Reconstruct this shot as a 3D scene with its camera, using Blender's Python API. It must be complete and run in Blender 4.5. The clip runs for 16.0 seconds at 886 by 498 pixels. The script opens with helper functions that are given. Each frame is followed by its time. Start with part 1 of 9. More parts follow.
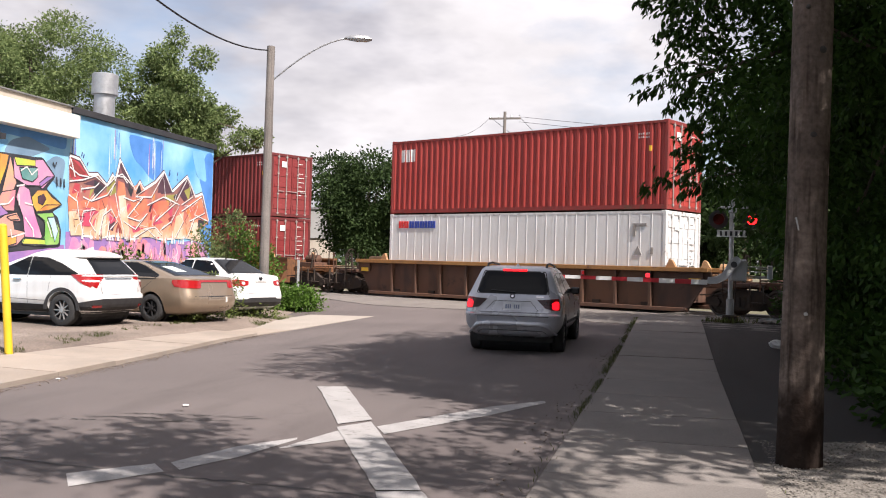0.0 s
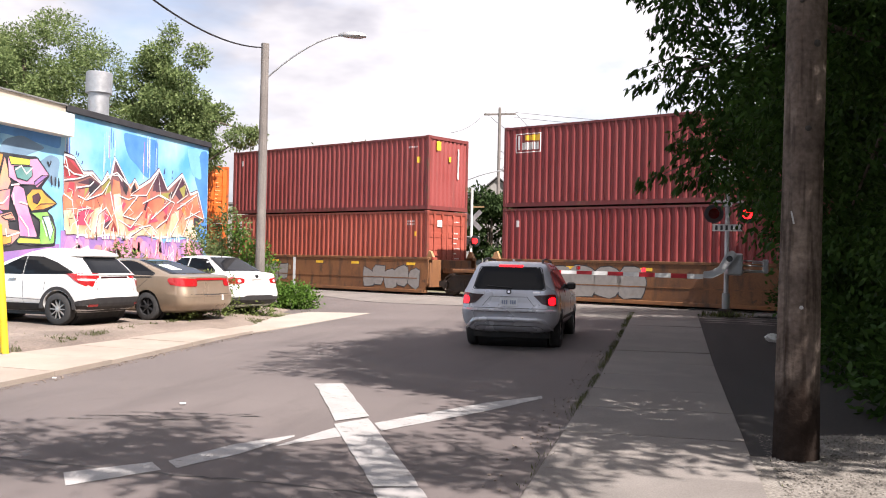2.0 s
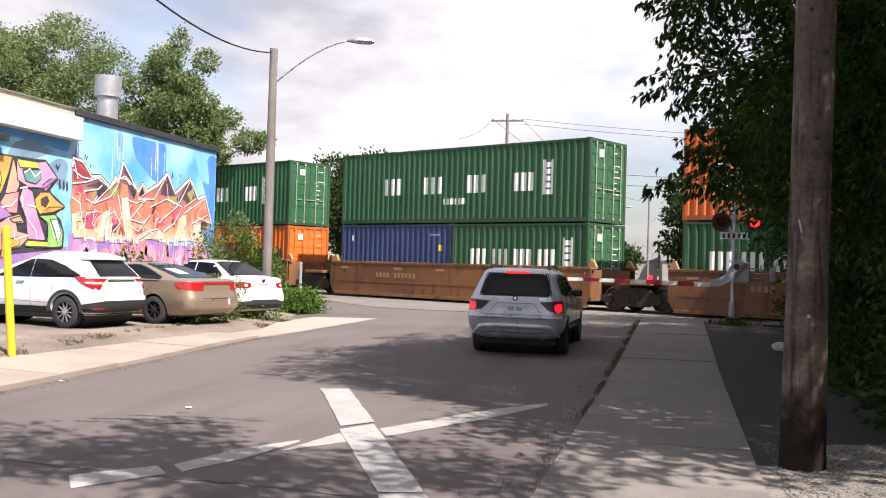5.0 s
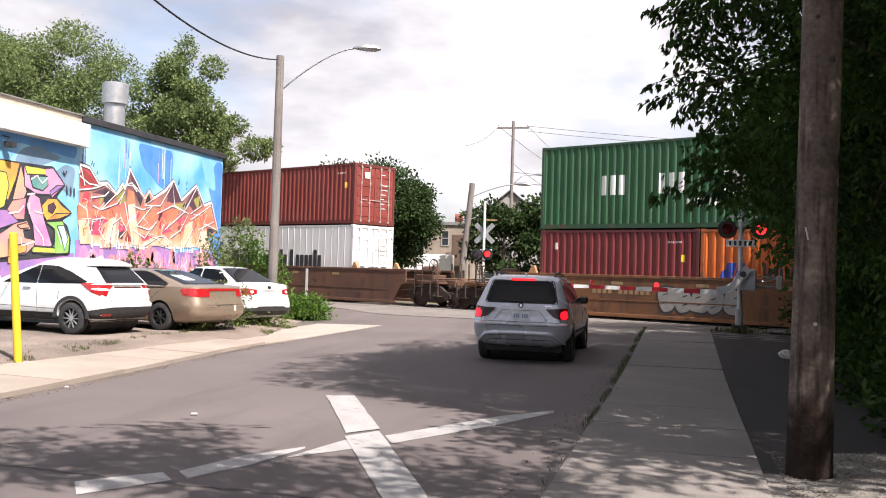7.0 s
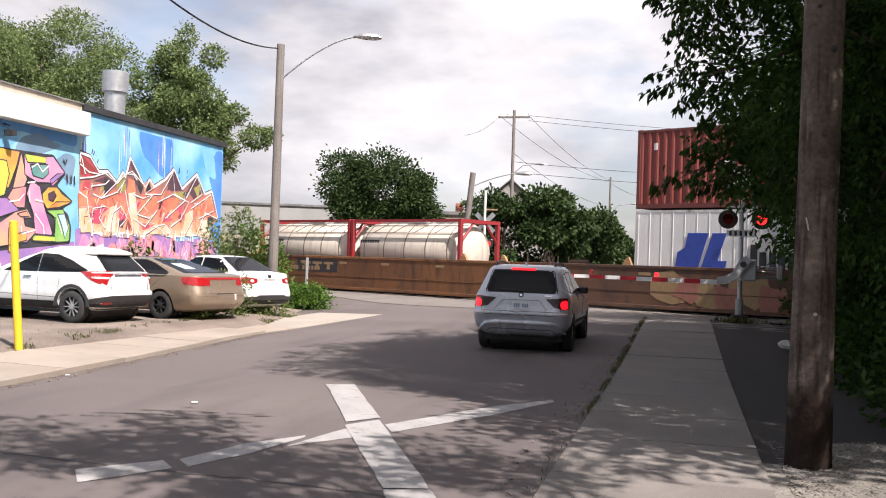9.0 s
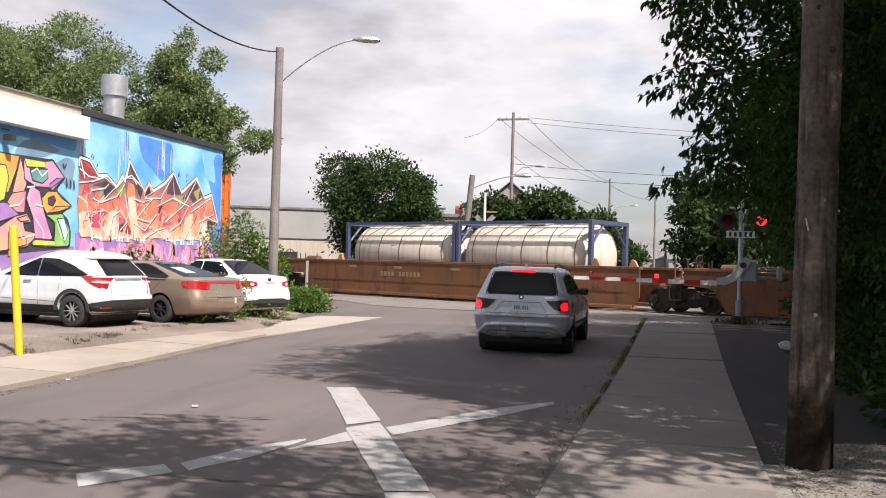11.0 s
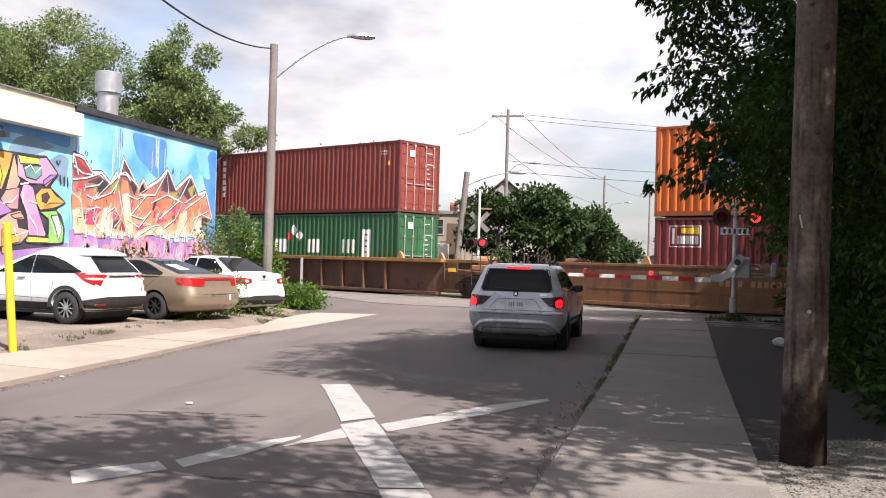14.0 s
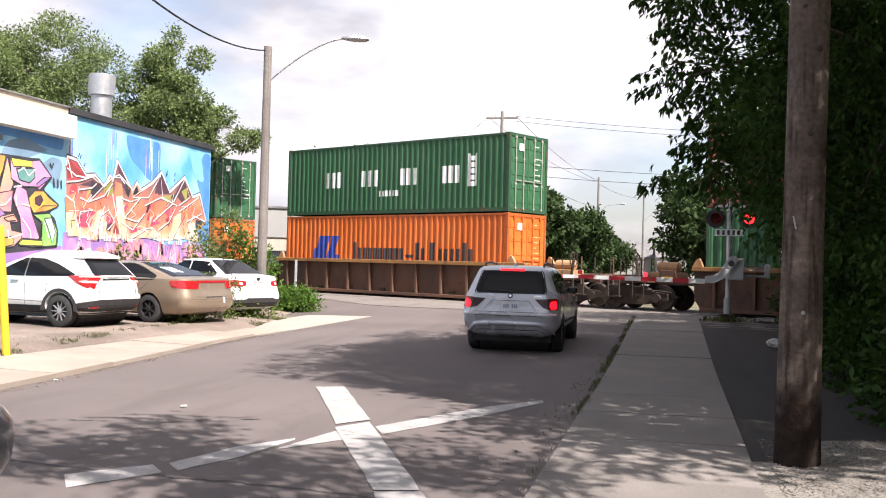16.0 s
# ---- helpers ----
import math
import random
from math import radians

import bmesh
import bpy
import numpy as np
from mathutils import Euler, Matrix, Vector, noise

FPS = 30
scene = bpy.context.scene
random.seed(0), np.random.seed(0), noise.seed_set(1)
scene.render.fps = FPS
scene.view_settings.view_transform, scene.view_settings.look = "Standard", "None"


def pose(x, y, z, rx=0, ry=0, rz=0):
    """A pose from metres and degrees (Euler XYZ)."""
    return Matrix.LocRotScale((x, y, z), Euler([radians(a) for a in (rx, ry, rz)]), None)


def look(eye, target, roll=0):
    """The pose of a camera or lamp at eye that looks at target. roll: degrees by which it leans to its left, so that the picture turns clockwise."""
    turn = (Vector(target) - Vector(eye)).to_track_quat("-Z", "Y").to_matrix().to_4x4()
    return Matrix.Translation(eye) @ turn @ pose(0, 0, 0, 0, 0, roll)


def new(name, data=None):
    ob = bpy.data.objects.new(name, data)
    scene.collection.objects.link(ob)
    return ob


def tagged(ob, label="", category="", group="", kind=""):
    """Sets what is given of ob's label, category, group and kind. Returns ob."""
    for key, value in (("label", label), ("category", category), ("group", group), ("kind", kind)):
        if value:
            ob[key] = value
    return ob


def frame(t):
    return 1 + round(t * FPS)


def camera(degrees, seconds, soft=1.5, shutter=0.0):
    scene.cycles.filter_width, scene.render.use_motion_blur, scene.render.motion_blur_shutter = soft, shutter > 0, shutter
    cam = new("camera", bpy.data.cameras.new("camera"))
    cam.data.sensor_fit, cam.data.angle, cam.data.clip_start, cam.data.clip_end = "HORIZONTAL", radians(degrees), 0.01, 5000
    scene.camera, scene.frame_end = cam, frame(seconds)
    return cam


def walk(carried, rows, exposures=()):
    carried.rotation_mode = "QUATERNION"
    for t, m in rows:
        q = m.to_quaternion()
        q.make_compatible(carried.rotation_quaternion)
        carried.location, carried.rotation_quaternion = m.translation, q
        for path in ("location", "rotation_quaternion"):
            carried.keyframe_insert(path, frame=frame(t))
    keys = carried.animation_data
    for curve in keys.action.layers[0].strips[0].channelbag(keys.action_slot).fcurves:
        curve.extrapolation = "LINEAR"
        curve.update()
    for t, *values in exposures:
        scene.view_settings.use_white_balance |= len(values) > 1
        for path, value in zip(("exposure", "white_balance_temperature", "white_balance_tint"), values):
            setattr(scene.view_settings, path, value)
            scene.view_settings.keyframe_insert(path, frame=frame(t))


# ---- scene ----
cam = camera(49.52, 16.0, soft=1.05)
# time, tilt up, roll, turn to the left, in degrees: a hand-held camera that stands in one place
HELD = [
    (0, 0.877, 1.617, 13.686),
    (0.5, 0.955, 1.402, 13.441),
    (1, 0.932, 1.389, 13.350),
    (1.5, 0.816, 1.281, 13.298),
    (2, 0.659, 1.199, 13.438),
    (2.5, 0.684, 1.403, 13.476),
    (3, 0.776, 1.517, 13.537),
    (3.5, 0.845, 1.442, 13.583),
    (4, 0.877, 1.442, 13.639),
    (6.5, 1.323, 1.820, 14.180),
    (7, 1.407, 1.734, 14.200),
    (7.5, 1.386, 1.845, 14.181),
    (8, 1.277, 1.851, 14.185),
    (8.5, 1.064, 1.944, 14.172),
    (9, 0.774, 1.885, 14.203),
    (11.5, 0.971, 1.552, 14.171),
    (12, 1.000, 1.560, 14.117),
    (12.5, 0.955, 1.567, 14.020),
    (13, 0.818, 1.532, 13.982),
    (13.5, 0.736, 1.637, 13.964),
    (14, 0.744, 1.589, 13.876),
    (14.5, 0.711, 1.573, 13.805),
    (15, 0.662, 1.469, 13.690),
    (15.5, 0.713, 1.433, 13.632),
    (16, 0.870, 1.447, 13.545),
]
EYE_HEIGHT = 1.7
walk(cam, [(t, pose(0, 0, EYE_HEIGHT, 90 + tilt, 0, turn) @ pose(0, 0, 0, 0, 0, roll)) for t, tilt, roll, turn in HELD], [(t, e, 6500, 17) for t, e in ((0.0, 0.95), (1.0, 1.10), (2.0, 1.32), (2.5, 1.30), (4.0, 1.18), (6.5, 1.22), (7.5, 1.14), (8.0, 1.06), (9.0, 1.04), (11.5, 0.90), (12.0, 0.88), (12.5, 0.92), (13.0, 0.97), (13.5, 1.18), (14.5, 1.22), (15.5, 1.40), (16.0, 1.38))])
SUN_AZIMUTH, SUN_HEIGHT = radians(127), radians(50)   # clockwise from +Y; over the horizon

sun_way = Vector((math.sin(SUN_AZIMUTH) * math.cos(SUN_HEIGHT), math.cos(SUN_AZIMUTH) * math.cos(SUN_HEIGHT), math.sin(SUN_HEIGHT)))
sun = new("sun", bpy.data.lights.new("sun", "SUN"))
sun.data.energy, sun.data.angle, sun.data.color = 5.0, radians(0.53), (1.0, 0.95, 0.87)
sun.matrix_world = look(sun_way * 60, (0, 0, 0))
scene.view_settings.exposure = 0.0


def make_world():
    """Clear sky with broken bright cloud."""
    world = bpy.data.worlds.new("sky")
    scene.world = world
    world.use_nodes = True
    nt = world.node_tree
    nt.nodes.clear()
    n, l = nt.nodes.new, nt.links.new
    out, bg = n("ShaderNodeOutputWorld"), n("ShaderNodeBackground")
    sky = n("ShaderNodeTexSky")
    sky.sky_type, sky.sun_disc = "NISHITA", False
    sky.sun_elevation, sky.sun_rotation = SUN_HEIGHT, SUN_AZIMUTH
    sky.air_density, sky.dust_density = 1.0, 2.5
    co, mp = n("ShaderNodeTexCoord"), n("ShaderNodeMapping")
    mp.inputs["Scale"].default_value = (1.0, 1.0, 2.3)
    l(co.outputs["Generated"], mp.inputs["Vector"])
    big, small, shade = n("ShaderNodeTexNoise"), n("ShaderNodeTexNoise"), n("ShaderNodeTexNoise")
    for node, scale, detail in ((big, 2.1, 7), (small, 6.5, 6), (shade, 3.2, 5)):
        node.inputs["Scale"].default_value, node.inputs["Detail"].default_value = scale, detail
        node.inputs["Roughness"].default_value = 0.55
    l(mp.outputs[0], big.inputs["Vector"])
    l(mp.outputs[0], small.inputs["Vector"])
    mp2 = n("ShaderNodeMapping")
    mp2.inputs["Location"].default_value, mp2.inputs["Scale"].default_value = (2.3, 0.7, 0.4), (1.0, 1.0, 2.6)
    l(co.outputs["Generated"], mp2.inputs["Vector"])
    l(mp2.outputs[0], shade.inputs["Vector"])
    cover = n("ShaderNodeMapRange")
    cover.inputs["From Min"].default_value, cover.inputs["From Max"].default_value = 0.355, 0.535
    l(big.outputs["Fac"], cover.inputs["Value"])
    grey = n("ShaderNodeValToRGB")
    grey.color_ramp.elements[0].position, grey.color_ramp.elements[0].color = 0.42, (7.6, 7.7, 8.3, 1)
    grey.color_ramp.elements[1].position, grey.color_ramp.elements[1].color = 0.63, (14.2, 14.1, 14.0, 1)
    l(shade.outputs["Fac"], grey.inputs["Fac"])
    wisp = n("ShaderNodeMix")
    wisp.data_type, wisp.blend_type = "RGBA", "MULTIPLY"
    wisp.inputs[0].default_value = 0.55
    l(grey.outputs["Color"], wisp.inputs[6])
    lift = n("ShaderNodeMapRange")
    lift.inputs["From Min"].default_value, lift.inputs["From Max"].default_value = 0.3, 0.65
    lift.inputs["To Min"].default_value, lift.inputs["To Max"].default_value = 0.75, 1.15
    l(small.outputs["Fac"], lift.inputs["Value"])
    l(lift.outputs[0], wisp.inputs[7])
    mix = n("ShaderNodeMix")
    mix.data_type = "RGBA"
    l(cover.outputs[0], mix.inputs[0])
    clear = n("ShaderNodeMix")
    clear.data_type, clear.blend_type = "RGBA", "MULTIPLY"
    clear.inputs[0].default_value, clear.inputs[7].default_value = 1.0, (2.7, 2.6, 2.5, 1)
    l(sky.outputs["Color"], clear.inputs[6])
    l(clear.outputs[2], mix.inputs[6])
    l(wisp.outputs[2], mix.inputs[7])
    l(mix.outputs[2], bg.inputs["Color"])
    bg.inputs["Strength"].default_value = 0.036
    l(bg.outputs[0], out.inputs["Surface"])


make_world()
def surf(name, c1, c2, scale=2.0, rough=0.7, metal=0.0, fine=45.0, grain=0.25, bump=0.15, streak=None, streak_amount=0.5,
         stretch=(5, 5, 0.35), coat=0.0, spec=0.5, vary=0.0, rust=None, rust_at=0.62):
    """A surface with large patches from c1 to c2, fine grain, relief, and streaks or rust where given."""
    m = bpy.data.materials.new(name)
    m.use_nodes = True
    nt = m.node_tree
    n, l = nt.nodes.new, nt.links.new
    b = nt.nodes["Principled BSDF"]
    b.inputs["Roughness"].default_value, b.inputs["Metallic"].default_value = rough, metal
    b.inputs["Coat Weight"].default_value, b.inputs["Specular IOR Level"].default_value = coat, spec
    co = n("ShaderNodeTexCoord")
    vec = co.outputs["Object"]
    if vary:
        info, add = n("ShaderNodeObjectInfo"), n("ShaderNodeVectorMath")
        add.operation = "MULTIPLY_ADD"
        add.inputs[1].default_value = (1, 1, 1)
        mul = n("ShaderNodeMath")
        mul.operation = "MULTIPLY"
        mul.inputs[1].default_value = 37.0
        l(info.outputs["Random"], mul.inputs[0])
        l(vec, add.inputs[0])
        l(mul.outputs[0], add.inputs[2])
        vec = add.outputs[0]
    big, small = n("ShaderNodeTexNoise"), n("ShaderNodeTexNoise")
    big.inputs["Scale"].default_value, big.inputs["Detail"].default_value = scale, 6
    small.inputs["Scale"].default_value, small.inputs["Detail"].default_value = fine, 3
    l(vec, big.inputs["Vector"])
    l(vec, small.inputs["Vector"])
    ramp = n("ShaderNodeValToRGB")
    ramp.color_ramp.elements[0].position, ramp.color_ramp.elements[0].color = 0.33, (*c1, 1)
    ramp.color_ramp.elements[1].position, ramp.color_ramp.elements[1].color = 0.67, (*c2, 1)
    l(big.outputs["Fac"], ramp.inputs["Fac"])
    colour = ramp.outputs["Color"]

    def over(fac, value, mode="MIX"):
        nonlocal colour
        mx = n("ShaderNodeMix")
        mx.data_type, mx.blend_type = "RGBA", mode
        if isinstance(fac, float):
            mx.inputs[0].default_value = fac
        else:
            l(fac, mx.inputs[0])
        l(colour, mx.inputs[6])
        if isinstance(value, tuple):
            mx.inputs[7].default_value = (*value, 1)
        else:
            l(value, mx.inputs[7])
        colour = mx.outputs[2]

    def span(src, lo, hi, a, c):
        r = n("ShaderNodeMapRange")
        r.inputs["From Min"].default_value, r.inputs["From Max"].default_value = lo, hi
        r.inputs["To Min"].default_value, r.inputs["To Max"].default_value = a, c
        l(src, r.inputs["Value"])
        return r.outputs[0]

    if streak:
        mp, st = n("ShaderNodeMapping"), n("ShaderNodeTexNoise")
        mp.inputs["Scale"].default_value = stretch
        st.inputs["Scale"].default_value, st.inputs["Detail"].default_value = 1.6, 5
        l(vec, mp.inputs["Vector"])
        l(mp.outputs[0], st.inputs["Vector"])
        over(span(st.outputs["Fac"], 0.5, 0.72, 0.0, streak_amount), streak)
    if rust:
        rs = n("ShaderNodeTexNoise")
        rs.inputs["Scale"].default_value, rs.inputs["Detail"].default_value, rs.inputs["Roughness"].default_value = scale * 2.7, 8, 0.7
        l(vec, rs.inputs["Vector"])
        over(span(rs.outputs["Fac"], rust_at, rust_at + 0.06, 0.0, 0.9), rust)
    over(1.0, span(small.outputs["Fac"], 0.3, 0.7, 1 - grain, 1 + grain), "MULTIPLY")
    if vary:
        over(1.0, span(info.outputs["Random"], 0, 1, 1 - vary, 1 + vary), "MULTIPLY")
    l(colour, b.inputs["Base Color"])
    if bump:
        bp = n("ShaderNodeBump")
        bp.inputs["Strength"].default_value, bp.inputs["Distance"].default_value = bump, 0.02
        l(small.outputs["Fac"], bp.inputs["Height"])
        l(bp.outputs[0], b.inputs["Normal"])
    l(span(big.outputs["Fac"], 0.3, 0.7, max(0.02, rough - 0.08), min(1, rough + 0.08)), b.inputs["Roughness"])
    return m


def glow(name, colour, strength, base=(0.3, 0.01, 0.01)):
    m = bpy.data.materials.new(name)
    m.use_nodes = True
    b = m.node_tree.nodes["Principled BSDF"]
    b.inputs["Base Color"].default_value = (*base, 1)
    b.inputs["Emission Color"].default_value, b.inputs["Emission Strength"].default_value = (*colour, 1), strength
    b.inputs["Roughness"].default_value = 0.25
    return m


def plain(name, colour, rough=0.5, metal=0.0, coat=0.0):
    """A small plain part: one colour with a little grain."""
    return surf(name, colour, tuple(c * 0.85 for c in colour), 6.0, rough, metal, 90.0, 0.08, 0.03, coat=coat)


def glass(name, tint=(0.02, 0.025, 0.03), rough=0.03):
    m = bpy.data.materials.new(name)
    m.use_nodes = True
    b = m.node_tree.nodes["Principled BSDF"]
    b.inputs["Base Color"].default_value = (*tint, 1)
    b.inputs["Roughness"].default_value, b.inputs["IOR"].default_value = rough, 1.4
    return m


def foliage(name, c1, c2, through_light=0.35):
    """Leaves: each leaf its own shade, light from behind shines through."""
    m = bpy.data.materials.new(name)
    m.use_nodes = True
    nt = m.node_tree
    n, l = nt.nodes.new, nt.links.new
    b, out = nt.nodes["Principled BSDF"], nt.nodes["Material Output"]
    geo, co, big = n("ShaderNodeNewGeometry"), n("ShaderNodeTexCoord"), n("ShaderNodeTexNoise")
    big.inputs["Scale"].default_value, big.inputs["Detail"].default_value = 0.7, 3
    l(co.outputs["Object"], big.inputs["Vector"])
    add = n("ShaderNodeMath")
    add.operation = "MULTIPLY_ADD"
    add.inputs[1].default_value, add.inputs[2].default_value = 0.6, 0.0
    l(geo.outputs["Random Per Island"], add.inputs[0])
    add2 = n("ShaderNodeMath")
    add2.operation = "MULTIPLY_ADD"
    add2.inputs[1].default_value = 0.4
    l(big.outputs["Fac"], add2.inputs[0])
    l(add.outputs[0], add2.inputs[2])
    ramp = n("ShaderNodeValToRGB")
    ramp.color_ramp.elements[0].position, ramp.color_ramp.elements[0].color = 0.1, (*c1, 1)
    ramp.color_ramp.elements[1].position, ramp.color_ramp.elements[1].color = 0.9, (*c2, 1)
    l(add2.outputs[0], ramp.inputs["Fac"])
    l(ramp.outputs["Color"], b.inputs["Base Color"])
    b.inputs["Roughness"].default_value = 0.6
    b.inputs["Specular IOR Level"].default_value = 0.12
    tr, mix = n("ShaderNodeBsdfTranslucent"), n("ShaderNodeMixShader")
    mix.inputs["Fac"].default_value = through_light
    l(ramp.outputs["Color"], tr.inputs["Color"])
    l(b.outputs[0], mix.inputs[1])
    l(tr.outputs[0], mix.inputs[2])
    l(mix.outputs[0], out.inputs["Surface"])
    return m


def asphalt_mat(name, c1, c2, crack=0.5):
    """Worn asphalt: patches, aggregate, thin tar-dark cracks."""
    m = surf(name, c1, c2, 0.35, 0.9, fine=120.0, grain=0.22, bump=0.35, streak=tuple(c * 0.72 for c in c1), streak_amount=0.55,
             stretch=(0.9, 0.12, 1), spec=0.25)
    nt = m.node_tree
    n, l = nt.nodes.new, nt.links.new
    b = nt.nodes["Principled BSDF"]
    src = b.inputs["Base Color"].links[0].from_socket
    co, v, wob, mixv = n("ShaderNodeTexCoord"), n("ShaderNodeTexVoronoi"), n("ShaderNodeTexNoise"), n("ShaderNodeVectorMath")
    wob.inputs["Scale"].default_value, wob.inputs["Detail"].default_value = 1.5, 5
    l(co.outputs["Object"], wob.inputs["Vector"])
    mixv.operation = "MULTIPLY_ADD"
    mixv.inputs[1].default_value = (0.9, 0.9, 0.9)
    l(wob.outputs["Color"], mixv.inputs[0])
    l(co.outputs["Object"], mixv.inputs[2])
    v.feature = "DISTANCE_TO_EDGE"
    v.inputs["Scale"].default_value = 0.22
    l(mixv.outputs[0], v.inputs["Vector"])
    r = n("ShaderNodeMapRange")
    r.inputs["From Min"].default_value, r.inputs["From Max"].default_value = 0.002, 0.006
    r.inputs["To Min"].default_value, r.inputs["To Max"].default_value = crack, 0.0
    l(v.outputs["Distance"], r.inputs["Value"])
    mx = n("ShaderNodeMix")
    mx.data_type = "RGBA"
    l(r.outputs[0], mx.inputs[0])
    l(src, mx.inputs[6])
    mx.inputs[7].default_value = (0.02, 0.019, 0.018, 1)
    l(mx.outputs[2], b.inputs["Base Color"])
    return m


ASPHALT = asphalt_mat("worn asphalt", (0.105, 0.0896, 0.0861), (0.133, 0.1141, 0.1092), 0.1)
ASPHALT_OLD = asphalt_mat("old grey asphalt", (0.14, 0.126, 0.1155), (0.182, 0.1645, 0.1491), 0.15)
# dark asphalt, lowered further so its colour carries the shade under the maples
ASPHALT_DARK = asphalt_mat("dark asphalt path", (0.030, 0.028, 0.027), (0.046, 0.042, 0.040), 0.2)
# right walk's concrete: tree shade is put into its darker base colour
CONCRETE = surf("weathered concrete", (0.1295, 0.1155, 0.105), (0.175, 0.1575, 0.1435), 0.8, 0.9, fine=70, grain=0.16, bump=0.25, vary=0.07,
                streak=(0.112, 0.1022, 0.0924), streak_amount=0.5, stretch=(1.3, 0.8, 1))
# paler copy of the concrete for the sunlit left walk
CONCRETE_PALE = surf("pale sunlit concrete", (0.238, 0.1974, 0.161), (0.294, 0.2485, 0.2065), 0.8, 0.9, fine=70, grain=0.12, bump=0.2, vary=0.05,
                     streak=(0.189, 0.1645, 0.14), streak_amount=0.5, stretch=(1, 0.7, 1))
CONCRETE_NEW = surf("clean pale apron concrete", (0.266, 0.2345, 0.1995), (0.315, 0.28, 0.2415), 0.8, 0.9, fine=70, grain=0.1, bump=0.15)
LOT_DIRT = surf("brown dusty lot dirt", (0.105, 0.0805, 0.0665), (0.217, 0.175, 0.1435), 0.55, 0.95, fine=30, grain=0.35, bump=0.6, streak=(0.091, 0.077, 0.063), streak_amount=0.5, stretch=(0.8, 0.5, 1))
GRAVEL = surf("gravel and dirt", (0.135, 0.121, 0.104), (0.213, 0.196, 0.174), 1.3, 0.95, fine=38, grain=0.45, bump=0.7)
STONES = surf("ballast stones", (0.1248, 0.117, 0.1092), (0.2652, 0.2496, 0.234), 9.0, 0.95, fine=60, grain=0.4, bump=0.6)
SOIL = surf("dry soil and grass", (0.07, 0.07, 0.035), (0.14, 0.126, 0.077), 0.5, 0.95, fine=25, grain=0.4, bump=0.6)
LINE = surf("worn white road paint", (0.252, 0.243, 0.236), (0.315, 0.305, 0.297), 2.5, 0.8, fine=90, grain=0.16, bump=0.1, rust=(0.154, 0.1435, 0.1365), rust_at=0.58)
WOOD_POLE = surf("brown creosoted pole wood", (0.040, 0.030, 0.024), (0.080, 0.061, 0.048), 1.3, 0.85, fine=30, grain=0.3, bump=0.5,
                 streak=(0.045, 0.03, 0.024), streak_amount=0.8, stretch=(16, 16, 0.5))
def old_pole_wood():
    """Old pole: grey-brown, paler patches above with sun dapple put into their colour, a dark tarred butt with an
    uneven edge.
    """
    m = surf("weathered brown pole wood", (0.062, 0.048, 0.041), (0.165, 0.132, 0.112), 2.6, 0.9, fine=22, grain=0.25, bump=0.55, spec=0.08,
             streak=(0.026, 0.018, 0.014), streak_amount=0.9, stretch=(9, 9, 0.8))
    nt = m.node_tree
    n, l = nt.nodes.new, nt.links.new
    b = nt.nodes["Principled BSDF"]
    src = b.inputs["Base Color"].links[0].from_socket
    co, sep, wob, add, edge, mx = n("ShaderNodeTexCoord"), n("ShaderNodeSeparateXYZ"), n("ShaderNodeTexNoise"), n("ShaderNodeMath"), n("ShaderNodeMapRange"), n("ShaderNodeMix")
    wob.inputs["Scale"].default_value, wob.inputs["Detail"].default_value = 4.0, 4
    add.operation = "MULTIPLY_ADD"
    add.inputs[1].default_value = 0.9
    edge.inputs["From Min"].default_value, edge.inputs["From Max"].default_value = 1.0, 1.3
    edge.inputs["To Min"].default_value, edge.inputs["To Max"].default_value = 0.88, 0.0
    l(co.outputs["Object"], sep.inputs[0])
    l(co.outputs["Object"], wob.inputs["Vector"])
    l(wob.outputs["Fac"], add.inputs[0])
    l(sep.outputs["Z"], add.inputs[2])
    l(add.outputs[0], edge.inputs["Value"])
    mx.data_type = "RGBA"
    mx.inputs[7].default_value = (0.014, 0.009, 0.007, 1)
    l(edge.outputs[0], mx.inputs[0])
    l(src, mx.inputs[6])
    l(mx.outputs[2], b.inputs["Base Color"])
    return m


POLE_OLD = old_pole_wood()
WOOD_GREY = surf("grey weathered pole wood", (0.1248, 0.1108, 0.09984), (0.1911, 0.1716, 0.156), 1.2, 0.85, fine=30, grain=0.2, bump=0.4,
                 streak=(0.0936, 0.0819, 0.0741), streak_amount=0.7, stretch=(16, 16, 0.4))
STEEL = surf("galvanised steel", (0.351, 0.3588, 0.3666), (0.4524, 0.4602, 0.468), 5, 0.4, 0.7, 60, 0.1, 0.05)
STEEL_PAINT = surf("silver signal paint", (0.39, 0.3978, 0.4056), (0.4836, 0.4914, 0.4992), 4, 0.45, 0.3, 60, 0.1, 0.05, streak=(0.234, 0.2184, 0.2028), streak_amount=0.4)
RAIL = surf("polished rail steel", (0.20, 0.17, 0.15), (0.35, 0.32, 0.30), 6, 0.4, 0.8, 60, 0.2, 0.1)
RUST_DARK = surf("dark rusty running gear", (0.022, 0.016, 0.013), (0.048, 0.032, 0.022), 5, 0.85, 0.2, 60, 0.3, 0.3)
WHEEL_STEEL = surf("worn wheel steel", (0.05, 0.038, 0.03), (0.10, 0.08, 0.068), 6, 0.5, 0.7, 60, 0.2, 0.1)
BLACK = plain("black rubber and plastic", (0.02, 0.02, 0.021), 0.6)
TYRE = surf("tyre rubber", (0.018, 0.018, 0.019), (0.03, 0.03, 0.03), 8, 0.8, fine=80, grain=0.2, bump=0.3)
